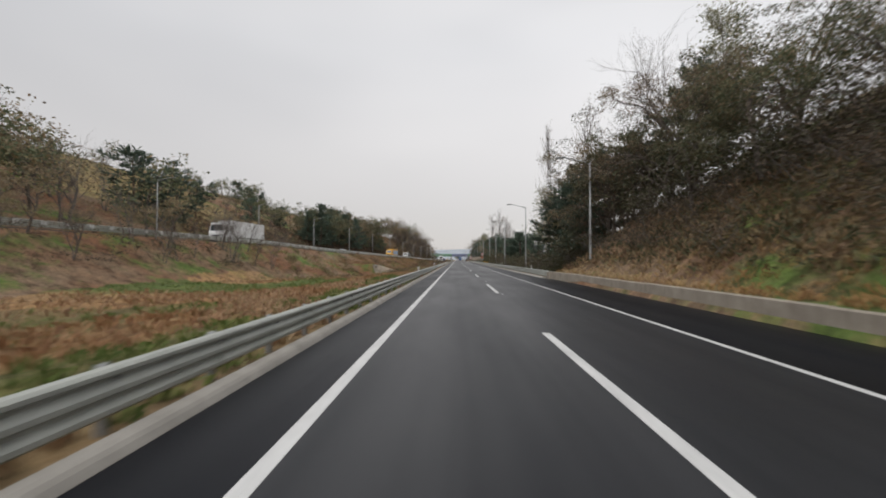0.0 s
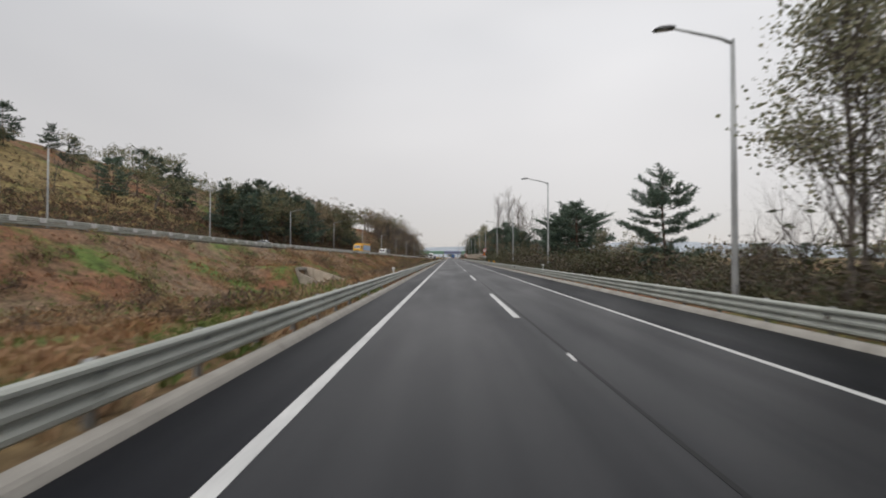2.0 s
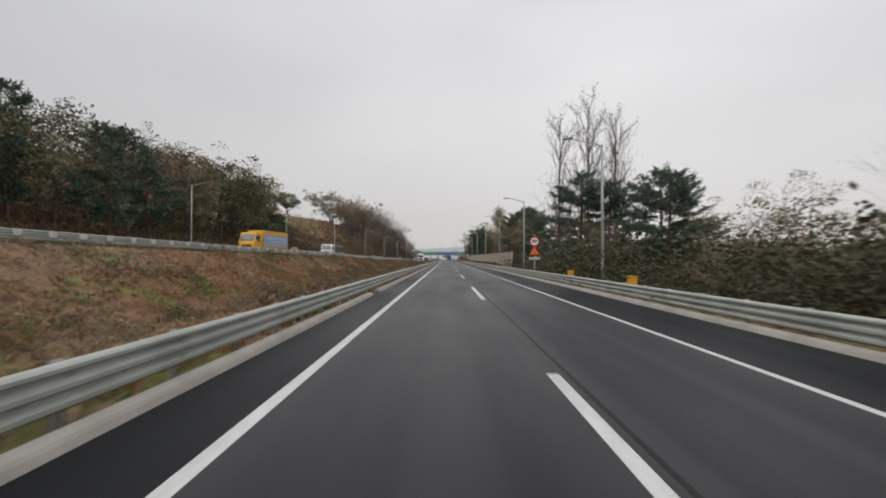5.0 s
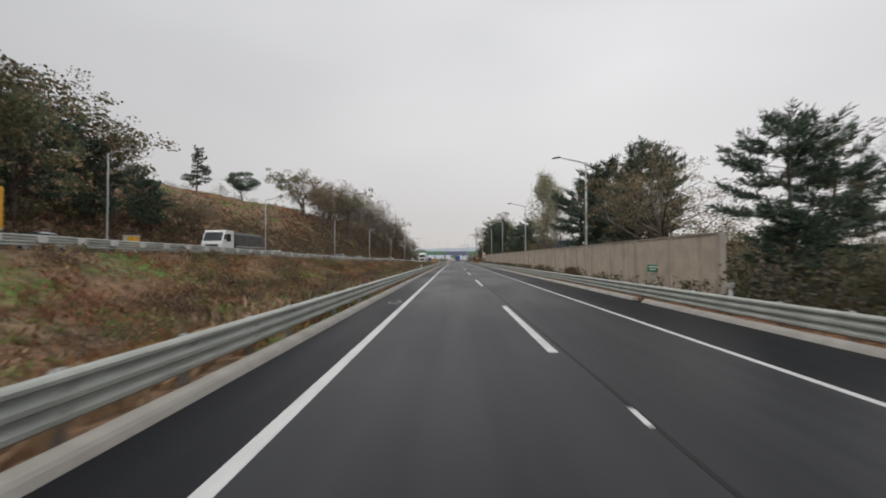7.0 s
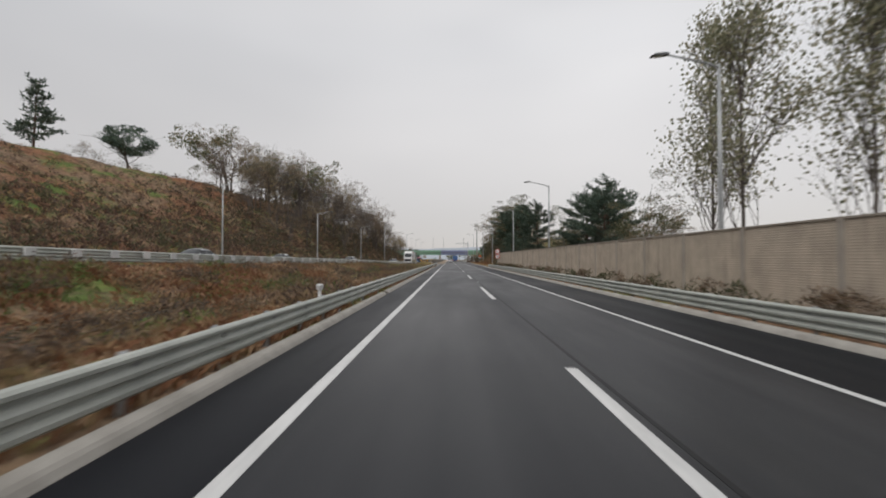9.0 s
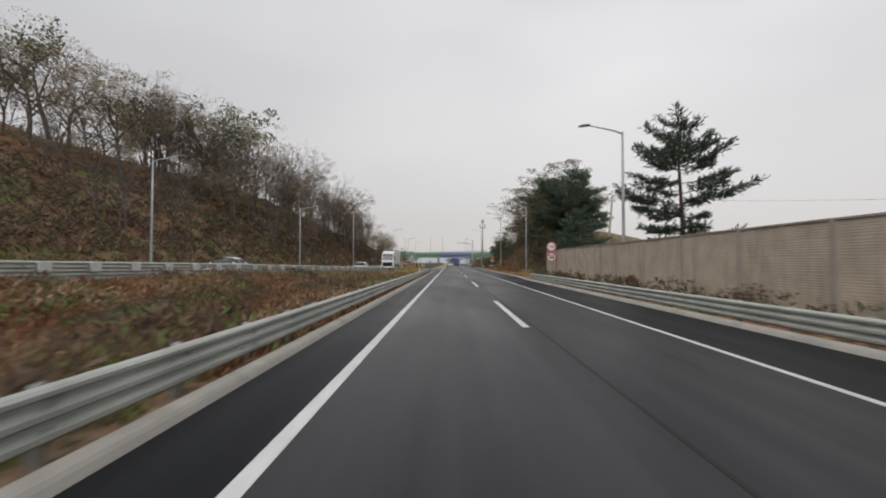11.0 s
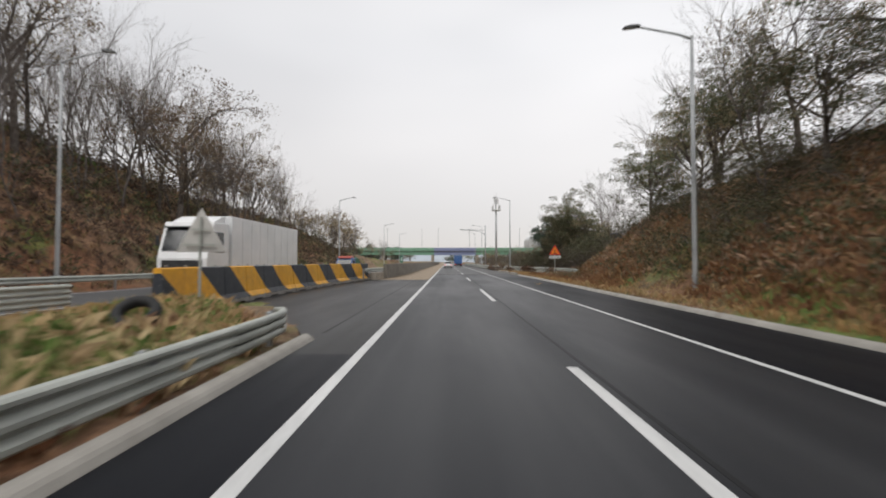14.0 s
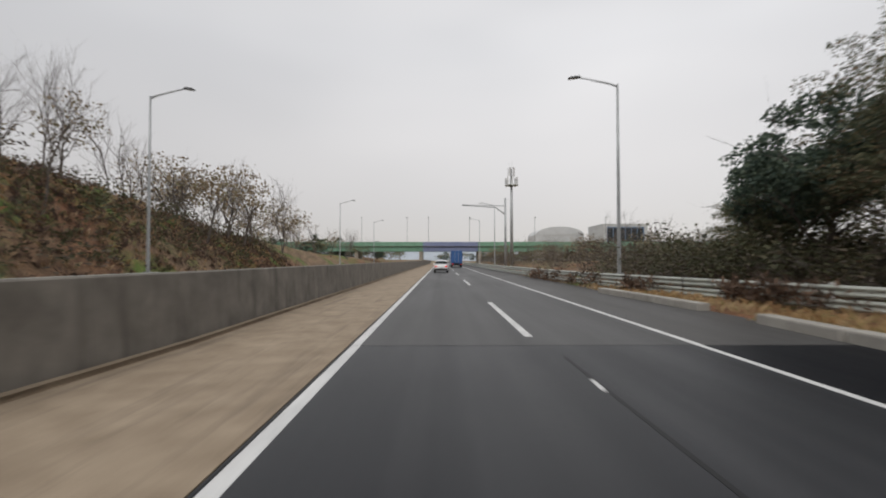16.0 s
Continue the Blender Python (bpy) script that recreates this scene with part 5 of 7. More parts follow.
def truck(x, y, z, heading, label, cab_paint, load, long=11.0, wide=2.5, box_h=(1.1, 3.9), cab_h=3.0):
    t = thing("truck", label, "truck", pose(x, y, z, 0, 0, heading), "vehicles on the road")
    h = long / 2
    w = wide / 2
    cab = [(h - 2.2, 0.5), (h - 2.2, cab_h), (h - 0.65, cab_h), (h - 0.12, cab_h * 0.60), (h, cab_h * 0.5), (h, 0.45)]
    cb = part("cab", Geo().prism(cab, "x", -w, w).mesh("cab", cab_paint, bevel=0.06), t)
    part("windscreen", Geo().add([(-w * .86, h - 0.08, cab_h * .60), (w * .86, h - 0.08, cab_h * .60), (w * .84, h - 0.51, cab_h * .92), (-w * .84, h - 0.51, cab_h * .92)], [(0, 1, 2, 3)]).mesh("windscreen", M_GLASS), cb)
    for sx in (-1, 1):
        part("side_window", Geo().box(sx * (w + 0.004), sx * (w + 0.012), h - 1.6, h - 0.75, cab_h * .58, cab_h * .86).mesh("side_window", M_GLASS), cb)
        part("mirror", Geo().box(-0.08, 0.08, -0.05, 0.05, -0.25, 0.25).mesh("mirror", M_DARK, bevel=0.02), cb, "", pose(sx * (w + 0.15), h - 0.3, cab_h * .74))
        part("headlight", Geo().box(-0.2, 0.2, -0.02, 0.04, -0.1, 0.1).mesh("headlight", M_LENS, bevel=0.02), cb, "", pose(sx * (w - 0.35), h, 0.75))
    part("grille", Geo().box(-w * 0.6, w * 0.6, h, h + 0.03, 0.95, 1.35).mesh("grille", M_DARK, bevel=0.01), cb)
    part("bumper", Geo().box(-w, w, h - 0.3, h + 0.06, 0.35, 0.6).mesh("bumper", M_DARK, bevel=0.03), cb)
    part("chassis", Geo().box(-0.45, 0.45, -h + 0.1, h - 0.8, 0.55, 0.95).mesh("chassis", M_DARK), t)
    if load is not None:
        lb = part("cargo_box", Geo().box(-w - 0.02, w + 0.02, -h, h - 2.5, *box_h).mesh("cargo_box", load, bevel=0.04), t)
        for sx in (-1, 1):
            part("side_guard", Geo().box(sx * w - 0.03, sx * w + 0.03, -h + 2.6, h - 3.4, 0.55, 0.95).mesh("side_guard", M_GALV), t)
            part("bottom_rail", Geo().box(sx * (w + 0.022), sx * (w + 0.04), -h + 0.05, h - 2.55, box_h[0], box_h[0] + 0.12).mesh("bottom_rail", M_GALV), lb)
        k = -h + 1.0
        while k < h - 2.8:
            for sx in (-1, 1):
                part("panel_rib", Geo().box(sx * (w + 0.021), sx * (w + 0.036), k, k + 0.05, box_h[0] + 0.14, box_h[1] - 0.1).mesh("panel_rib", load), lb)
            k += 1.2
        part("rear_door", Geo().box(-w * 0.94, w * 0.94, -h - 0.03, -h, box_h[0] + 0.1, box_h[1] - 0.1).mesh("rear_door", load, bevel=0.01), lb)
        for sx in (-0.4, 0.4):
            part("door_bar", Geo().tube([(sx, -h - 0.06, box_h[0] + 0.1), (sx, -h - 0.06, box_h[1] - 0.1)], [0.02, 0.02], 6).mesh("door_bar", M_GALV), lb)
    for sx in (-1, 1):
        for yy in (h - 1.15, -h + 1.2, -h + 2.4):
            wheel(t, sx * (w - 0.18), yy, 0.5, 0.3)
        part("tail_light", Geo().box(-0.2, 0.2, -0.03, 0.03, -0.07, 0.07).mesh("tail_light", M_TAIL), t, "", pose(sx * (w - 0.3), -h, 0.75))
    return t


def lane_far(y, off):
    """Place and heading on the far carriageway; traffic there comes towards the camera."""
    x = float(far_pole_x(y)) + off
    a = math.degrees(math.atan2(float(far_pole_x(y) - far_pole_x(y + 6)), 6))
    return x, y, float(far_z(y)), a + 180


car(-0.1, 463.5, 0.0, 0, M_WHITE, "white compact sport utility car driving ahead, seen from behind")
truck(3.35, 506, 0.0, 0, "blue box truck seen from behind in the next lane", M_BLUE, M_BLUE, 9.5, 2.45, (0.95, 3.7))
truck(*lane_far(90, 5.9), "white box truck with a long trailer on the raised road", M_WHITE, M_WHITE, 13.5, 2.5, (1.1, 3.9), 3.4)
yt = truck(*lane_far(204.5, 6.0), "yellow removal truck with pale blue printed side", M_YELLOW, M_YELLOW, 10.8, 2.45, (1.0, 3.6), 3.2)
for sx in (-1, 1):
    pr = Geo().box(sx * 1.27, sx * 1.285, -5.1, 2.6, 1.35, 2.95)
    part("printed_panel", pr.mesh("printed_panel", M_TRAILER_BLUE), yt, "pale blue printed panel with unreadable writing")
    wr = Geo()
    for y0, y1, z0, z1 in ((-4.6, -2.1, 2.35, 2.62), (-1.8, -0.2, 2.35, 2.62), (0.1, 1.9, 2.35, 2.62), (-4.6, -3.2, 1.85, 2.02), (-2.9, -0.6, 1.85, 2.02), (-0.3, 0.8, 1.85, 2.02), (-4.0, 1.5, 1.5, 1.58)):
        wr.box(sx * 1.285, sx * 1.295, y0, y1, z0, z1)
    part("writing", wr.mesh("writing", M_OFFWHITE), yt)
tp = truck(*lane_far(235.5, 5.9), "white tipper truck with a dark open body", M_WHITE, M_GREYLOAD, 8.6, 2.4, (1.1, 2.5), 2.9)
part("tarpaulin", Geo().prism([(-1.15, 2.5), (-0.8, 2.75), (0, 2.85), (0.8, 2.75), (1.15, 2.5)], "y", -4.2, 1.6).mesh("tarpaulin", M_DARK), tp, "dark load cover")
for y, off, paint, lab in ((216, 2.6, M_SILVER, "grey saloon car on the raised road"), (252, 2.5, M_OFFWHITE, "pale saloon car on the far carriageway"), (272, 5.8, M_SILVER, "silver saloon car on the far carriageway"),
                           (296, 2.5, M_WHITE, "white car on the far carriageway"), (318, 5.8, M_WHITE, "white van-like car on the far carriageway"), (140, 5.8, M_WHITE, "white car on the raised road")):
    car(*lane_far(y, off), paint, lab, 4.7, 1.82, 1.48, False)
car(*lane_far(360.6, 5.7), M_WHITE, "white sport utility car on the far carriageway", 4.7, 1.9, 1.7)
lorry = truck(-13.2, 381.3, 0.0, 180, "white lorry with long white trailer behind the striped barrier", M_WHITE, M_WHITE, 13.2, 2.5, (1.2, 4.15), 3.7)
part("wind_deflector", Geo().prism([(4.55, 3.7), (4.5, 4.1), (4.9, 4.05), (5.7, 3.72)], "x", -1.1, 1.1).mesh("wind_deflector", M_WHITE, bevel=0.06), lorry, "white roof wind deflector")
part("sun_visor", Geo().box(-1.1, 1.1, 5.95, 6.3, 3.38, 3.45).mesh("sun_visor", M_DARK, bevel=0.02), lorry, "dark sun visor")
part("front_panel", Geo().box(-1.0, 1.0, 6.6, 6.63, 0.95, 1.75).mesh("front_panel", M_DARK, bevel=0.01), lorry, "dark blue-black grille panel")
pk = truck(-11.5, 404.5, 0.0, 180, "small blue pickup truck with red and green covered load", M_BLUE, None, 5.6, 1.75, (0.7, 0.9), 2.05)
part("flatbed", Geo().box(-0.88, 0.88, -2.8, 0.5, 0.75, 1.2).mesh("flatbed", M_BLUE, bevel=0.03), pk)
part("load", Geo().prism([(-2.7, 1.2), (-2.5, 1.6), (-1.2, 2.15), (0.1, 2.2), (0.45, 1.9), (0.45, 1.2)], "x", -0.8, 0.8).mesh("load", M_TARP, bevel=0.12), pk, "green tarpaulin over the load")
part("roof_load", Geo().prism([(0.6, 2.06), (0.6, 2.3), (2.3, 2.25), (2.4, 2.06)], "x", -0.7, 0.7).mesh("roof_load", M_REDLOAD, bevel=0.06), pk, "red bundle on the cab roof")


def tyre(x, y):
    """Old tyre lying in the grass."""
    ring, n, k = [], 28, 10
    for i in range(n):
        a = 2 * math.pi * i / n
        for j in range(k):
            b = 2 * math.pi * j / k
            r = 0.33 + 0.12 * math.cos(b) * (0.8 if math.cos(b) < 0 else 1.0)
            ring.append((r * math.cos(a), r * math.sin(a), 0.13 * math.sin(b)))
    f = [(i * k + j, ((i + 1) % n) * k + j, ((i + 1) % n) * k + (j + 1) % k, i * k + (j + 1) % k) for i in range(n) for j in range(k)]
    thing("old_tyre", "black discarded tyre lying in rough grass", "tyre", pose(x, y, flat_land(x, y) + 0.32, 38, -14, 30), data=mesh_of("old_tyre", ring, f, M_BLACK, True))


tyre(-6.4, 361.7)


# ---- plants ----
def grow(g, tips, rng, p, d, length, r, level, depth, spread, lift, splits, sides=5, droop=0.0):
    """A limb that bends, tapers and forks."""
    steps = 1 if level == depth else 2 if level == depth - 1 else 4 if level < 1 else 3
    pts, rad, q, v = [p.copy()], [r], p.copy(), d.copy()
    for i in range(steps):
        v = (v + Vector(rng.normal(0, 0.13, 3)) + Vector((0, 0, lift - droop * i * 0.1))).normalized()
        q = q + v * (length / steps)
        pts.append(q.copy())
        rad.append(r * (1 - (0.75 if steps > 1 else 0.85) * (i + 1) / steps))
    if level == depth:
        side = v.orthogonal().normalized() * max(r, 0.006)
        g.add([p - side, p + side, q + side * 0.25, q - side * 0.25], [(0, 1, 2, 3)])
        tips.append((pts[-1], v.copy()))
        tips.append((pts[-1].lerp(pts[0], 0.5), v.copy()))
        return
    g.tube(pts, rad, max(3, sides - level), False)
    for k in range(splits[level]):
        s = 0.30 + 0.70 * (k + rng.uniform(0.2, 0.9)) / splits[level]
        i = min(int(s * steps), steps - 1)
        base = pts[i].lerp(pts[i + 1], s * steps - i)
        ax = (pts[i + 1] - pts[i]).normalized()
        side = ax.orthogonal().normalized()
        side.rotate(Matrix.Rotation(rng.uniform(0, 6.28), 3, ax))
        nd = (ax * math.cos(spread) + side * math.sin(spread)).normalized()
        grow(g, tips, rng, base, nd, length * rng.uniform(0.48, 0.72), max(r * 0.42, 0.006), level + 1, depth, spread, lift, splits, sides, droop)


def blades(rng, centres, normals, per, size, narrow, spread, flat=0.0):
    """Many small four-cornered leaves round each centre, as arrays."""
    c = np.repeat(np.asarray(centres), per, 0)
    n = len(c)
    c = c + rng.normal(0, spread, (n, 3)) * np.array([1, 1, 0.75])
    d = rng.normal(0, 1, (n, 3)) + np.repeat(np.asarray(normals), per, 0) * 0.9
    d[:, 2] = d[:, 2] * (1 - flat) + 0.15
    d /= np.linalg.norm(d, axis=1, keepdims=True)
    s = np.cross(d, rng.normal(0, 1, (n, 3)))
    s /= np.linalg.norm(s, axis=1, keepdims=True) + 1e-6
    ln = size * rng.uniform(0.6, 1.3, (n, 1))
    wd = ln * narrow
    v = np.stack([c, c + d * ln * 0.5 + s * wd, c + d * ln, c + d * ln * 0.5 - s * wd], 1).reshape(-1, 3)
    return v, np.arange(n * 4).reshape(n, 4)


def clumps(rng, centres, per, radius, size, narrow, squash=0.62, rise=0.35):
    """Leaves gathered in puffs round the ends of the twigs, with gaps between the puffs."""
    c = np.asarray([tuple(q) for q in centres], float)
    grown = np.repeat(rng.uniform(0.6, 1.3, len(c)), per)[:, None] * radius
    c = np.repeat(c, per, 0)
    n = len(c)
    d = rng.normal(0, 1, (n, 3))
    d[:, 2] += rise
    d /= np.linalg.norm(d, axis=1, keepdims=True)
    p = c + d * grown * rng.uniform(0.15, 1.0, (n, 1)) ** 0.55 * np.array([1, 1, squash])
    a = d * 0.6 + rng.normal(0, 0.6, (n, 3))
    a /= np.linalg.norm(a, axis=1, keepdims=True)
    s = np.cross(a, rng.normal(0, 1, (n, 3)))
    s /= np.linalg.norm(s, axis=1, keepdims=True) + 1e-6
    ln = size * rng.uniform(0.6, 1.35, (n, 1))
    v = np.stack([p, p + a * ln * 0.5 + s * ln * narrow, p + a * ln, p + a * ln * 0.5 - s * ln * narrow], 1).reshape(-1, 3)
    return v, np.arange(n * 4).reshape(n, 4)


def needle_tufts(rng, centres, ways, per, size, narrow):
    """Brushes of needles that fan out from the ends of pine twigs."""
    c = np.repeat(np.asarray([tuple(q) for q in centres], float), per, 0)
    w = np.repeat(np.asarray([tuple(q) for q in ways], float), per, 0)
    n = len(c)
    d = w + rng.normal(0, 0.55, (n, 3))
    d[:, 2] += 0.12
    d /= np.linalg.norm(d, axis=1, keepdims=True)
    c = c + rng.normal(0, 0.075, (n, 3)) * np.array([1, 1, 0.5]) - w * rng.uniform(0, 0.3, (n, 1))
    s = np.cross(d, rng.normal(0, 1, (n, 3)))
    s /= np.linalg.norm(s, axis=1, keepdims=True) + 1e-6
    ln = size * rng.uniform(0.65, 1.25, (n, 1))
    v = np.stack([c, c + d * ln * 0.55 + s * ln * narrow, c + d * ln, c + d * ln * 0.55 - s * ln * narrow], 1).reshape(-1, 3)
    return v, np.arange(n * 4).reshape(n, 4)


def sheet_mesh(name, v, f, mat):
    me = bpy.data.meshes.new(name)
    v, f = np.asarray(v, np.float32), np.asarray(f, np.int32)
    k = f.shape[1]
    me.vertices.add(len(v))
    me.vertices.foreach_set("co", v.ravel())
    me.loops.add(f.size)
    me.loops.foreach_set("vertex_index", f.ravel())
    me.polygons.add(len(f))
    me.polygons.foreach_set("loop_start", np.arange(0, f.size, k, dtype=np.int32))
    me.polygons.foreach_set("loop_total", np.full(len(f), k, np.int32))
    me.update(calc_edges=True)
    me.validate()
    me.materials.append(mat)
    return me


def tree(label, seed, kind, fine=True):
    """One tree about 10 m tall with trunk and crown; fine ones stand near the road."""
    rng = np.random.default_rng(seed)
    g, tips = Geo(), []
    t = thing("tree", label, "tree")
    if kind == "pine":
        lean = Vector((rng.uniform(-0.5, 0.5), rng.uniform(-0.4, 0.4), 0))
        top = 10.0
        trunk = [Vector((0, 0, -0.6)), Vector((0, 0, 0)) + lean * 0.1, lean * 0.6 + Vector((0, 0, 4)), lean + Vector((0, 0, 7.5)), lean * 0.9 + Vector((0, 0, top))]
        g.tube(trunk, [0.2, 0.16, 0.12, 0.07, 0.02], 8, False)
        cs, ns = [], []
        z = 1.9
        while z < top - 0.25:
            up = (z - 1.9) / (top - 2.0)
            reach = (3.1 * min(1.0, 0.6 + 0.9 * up) * (1 - up ** (2.3, 3.4, 4.6)[seed % 3]) + 0.55) * rng.uniform(0.6, 1.15)
            k = int(rng.integers(4, 7))
            a0 = rng.uniform(0, 6.28)
            for j in range(k):
                a = a0 + j * 6.28 / k + rng.normal(0, 0.28)
                if rng.random() < 0.14:
                    continue
                ln = reach * (rng.uniform(0.75, 1.2) if rng.random() < 0.75 else rng.uniform(0.35, 0.6))
                base = Vector((0, 0, z + rng.normal(0, 0.12))) + lean * min(1, z / 7.5)
                rise = -0.10 + 0.75 * up ** 1.3 + rng.normal(0, 0.08)
                way = Vector((math.cos(a), math.sin(a), rise)).normalized()
                mid = base + way * ln * 0.5 + Vector((0, 0, -0.05 * ln))
                end = base + way * ln + Vector((0, 0, 0.05 * ln))
                g.tube([base, mid, end], [0.05 * (1.1 - up), 0.03, 0.01], 4, False)
                flat = Vector((-math.sin(a), math.cos(a), 0))
                m = max(3, int(ln * (4.2 if fine else 2.6)))
                for i, q in enumerate(np.linspace(0.30, 1.0, m)):
                    p = base.lerp(mid, q * 2) if q < 0.5 else mid.lerp(end, q * 2 - 1)
                    for sd in (-1, 1) if q < 0.97 else (0,):
                        out = (way + flat * sd * rng.uniform(0.6, 1.1)).normalized()
                        tw = out * ln * 0.34 * (1.15 - q) * rng.uniform(0.6, 1.3) + Vector((0, 0, rng.normal(0.02, 0.05)))
                        cs.append(p + tw)
                        ns.append((out + Vector((0, 0, 0.25))).normalized())
                        if tw.length > 0.42:
                            cs.append(p + tw * 0.5)
                            ns.append((out + Vector((0, 0, 0.25))).normalized())
            z += rng.uniform(0.42, 0.68) if fine else rng.uniform(0.55, 0.85)
        for k in range(9):
            cs.append(lean * 0.9 + Vector((rng.normal(0, 0.1), rng.normal(0, 0.1), top - 0.05 - k * 0.12)))
            ns.append(Vector((rng.normal(0, 0.4), rng.normal(0, 0.4), 1)).normalized())
        v, f = needle_tufts(rng, cs, ns, 10 if fine else 5, 0.36 if fine else 0.56, 0.09 if fine else 0.14)
        part("crown", sheet_mesh("crown", v, f, M_NEEDLE), t, "dark green needle clumps")
        part("trunk", g.mesh("trunk", M_PINE_BARK, True), t, "brown flaky trunk and limbs")
        return t
    if kind in ("poplar", "pale"):
        g.tube([Vector((0, 0, -0.6)), Vector((0, 0, 0)), Vector((0.1, 0, 5)), Vector((0, 0.1, 10))], [0.085, 0.075, 0.045, 0.008], 7, False)
        for k in range(34):
            z = rng.uniform(1.6, 9.3)
            a = rng.uniform(0, 6.28)
            grow(g, tips, rng, Vector((0, 0, z)), Vector((math.cos(a) * 0.5, math.sin(a) * 0.5, 1)).normalized(), 2.7 * (1.1 - z / 13), 0.026, 1, 3, 0.40, 0.12, [0, 4, 4], 5)
        bark, lf, per, size, sp = (M_TWIG, M_AUTUMN, 0.5, 0.075, 0.10) if kind == "poplar" else (M_TWIG, M_PALE, 4, 0.125, 0.27)
    elif kind == "bare":
        for k in range(2 if seed % 2 else 1):
            d = Vector((rng.normal(0, 0.18), rng.normal(0, 0.18), 1)).normalized()
            grow(g, tips, rng, Vector((k * 0.5, 0, -0.4)), d, 7.0, 0.115, 0, 4, 0.52, 0.10, [7, 4, 4, 3], 7) if fine else grow(g, tips, rng, Vector((k * 0.5, 0, -0.4)), d, 7.0, 0.13, 0, 3, 0.55, 0.09, [6, 5, 4], 5)
        bark, lf, per, size, sp = M_TWIG, M_AUTUMN, 0.2, 0.06, 0.1
    else:
        grow(g, tips, rng, Vector((0, 0, -0.5)), Vector((rng.normal(0, 0.12), rng.normal(0, 0.12), 1)).normalized(), 6.6 if kind != "round" else 5.4, 0.22, 0, 3, 0.86, 0.06, [8, 4, 3] if fine else [6, 3, 3], 7 if fine else 5)
        bark, lf = M_BARK, {"oak": M_OAK, "autumn": M_AUTUMN, "round": M_NEEDLE}[kind]
        per, size, sp = {"oak": (122, 0.14, 0.85), "autumn": (60, 0.105, 0.78), "round": (120, 0.20, 0.95)}[kind] if fine else {"oak": (46, 0.24, 1.0), "autumn": (30, 0.22, 0.95)}[kind]
    if kind == "round":
        d = rng.normal(0, 1, (84, 3))
        d /= np.linalg.norm(d, axis=1, keepdims=True)
        ball = np.array([0, 0, 6.3]) + d * rng.uniform(0.45, 1.0, (84, 1)) ** 0.5 * np.array([3.3, 3.3, 2.7])
        tips = [(Vector(q), Vector((0, 0, 1))) for q in ball for _ in (0, 1)]
    part("trunk", g.mesh("trunk", bark, True), t, "grey-brown trunk and twigs")
    keep = [q for q in tips if rng.random() < per] if per < 1 else tips
    cs, ns = [q[0] for q in keep], [q[1] for q in keep]
    if per > 20:
        v, f = clumps(rng, cs[::2], per, sp, size, 0.40)
    else:
        v, f = blades(rng, cs, ns, max(1, int(round(per))), size, 0.42, sp)
    part("crown", sheet_mesh("crown", v, f, lf), t, {"oak": "dense olive-brown leaves", "autumn": "thinning brown leaves", "pale": "sparse pale green leaves"}.get(kind, "few withered leaves"))
    return t


PLANTS = {
    "pine": [tree("dark green pine with layered branches on a verge", s, "pine") for s in (11, 12, 13)],
    "poplar": [tree("tall bare poplar with upswept grey twigs", s, "poplar") for s in (21, 22)],
    "bare": [tree("bare grey-brown deciduous tree on a slope", s, "bare") for s in (31, 32, 34)],
    "oak": [tree("broadleaf tree with dense olive-green and brown leaves", s, "oak") for s in (41, 42)],
    "autumn": [tree("deciduous tree with thinning brown autumn leaves", s, "autumn") for s in (51, 52)],
    "pale": [tree("slender tree with sparse pale green leaves", s, "pale") for s in (61, 62)],
    "round": [tree("round-crowned evergreen broadleaf tree alone on a bare hill", 45, "round")],
    "far_pine": [tree("dark pine on the far hillside", s, "pine", False) for s in (14, 15)],
    "far_oak": [tree("olive-brown broadleaf tree on the far hillside", s, "oak", False) for s in (43, 44)],
    "far_bare": [tree("bare tree on the far hillside", s, "bare", False) for s in (36, 37)],
    "far_autumn": [tree("brown autumn tree on the far hillside", s, "autumn", False) for s in (53, 54)],
}
USED = set()


def stature(ob):
    """Height that nearly all of a tree's crown and limbs stay under."""
    tops = []
    for c in ob.children:
        z = np.empty(len(c.data.vertices) * 3, np.float32)
        c.data.vertices.foreach_get("co", z)
        tops.append(np.percentile(z[2::3], 99.9))
    return float(max(tops))


TALL = {k: [stature(o) for o in v] for k, v in PLANTS.items()}
RNG = np.random.default_rng(5)


def sapling(seed, kind):
    """Vertices and faces of one shrub: twigs and leaves."""
    rng = np.random.default_rng(seed)
    g, tips = Geo(), []
    for k in range(6):
        a = rng.uniform(0, 6.28)
        grow(g, tips, rng, Vector((rng.normal(0, 0.3), rng.normal(0, 0.3), -0.1)), Vector((math.cos(a) * 0.8, math.sin(a) * 0.8, 1)).normalized(), 1.8, 0.022, 2, 4, 0.65, 0.0, [0, 0, 2, 2], 5)
    v, f = blades(rng, [q[0] for q in tips], [q[1] for q in tips], 8 if kind == "bush" else 10, 0.134, 0.30, 0.27)
    return np.array(g.v), np.array([q for q in g.f]), v, f


SHRUBS = {k: [sapling(s + i, k) for i in range(2)] for k, s in (("bush", 71), ("green_bush", 81))}
SHRUB_ROWS = {"bush": [], "green_bush": []}
WOODS = {"far_pine": [], "far_oak": [], "far_autumn": [], "far_bare": []}


def placing(x, y, s, fat, sink=0.0):
    return pose(x, y, flat_land(x, y) - sink, 0, 0, float(RNG.uniform(0, 360))) @ Matrix.Diagonal((s * fat, s * fat, s, 1))


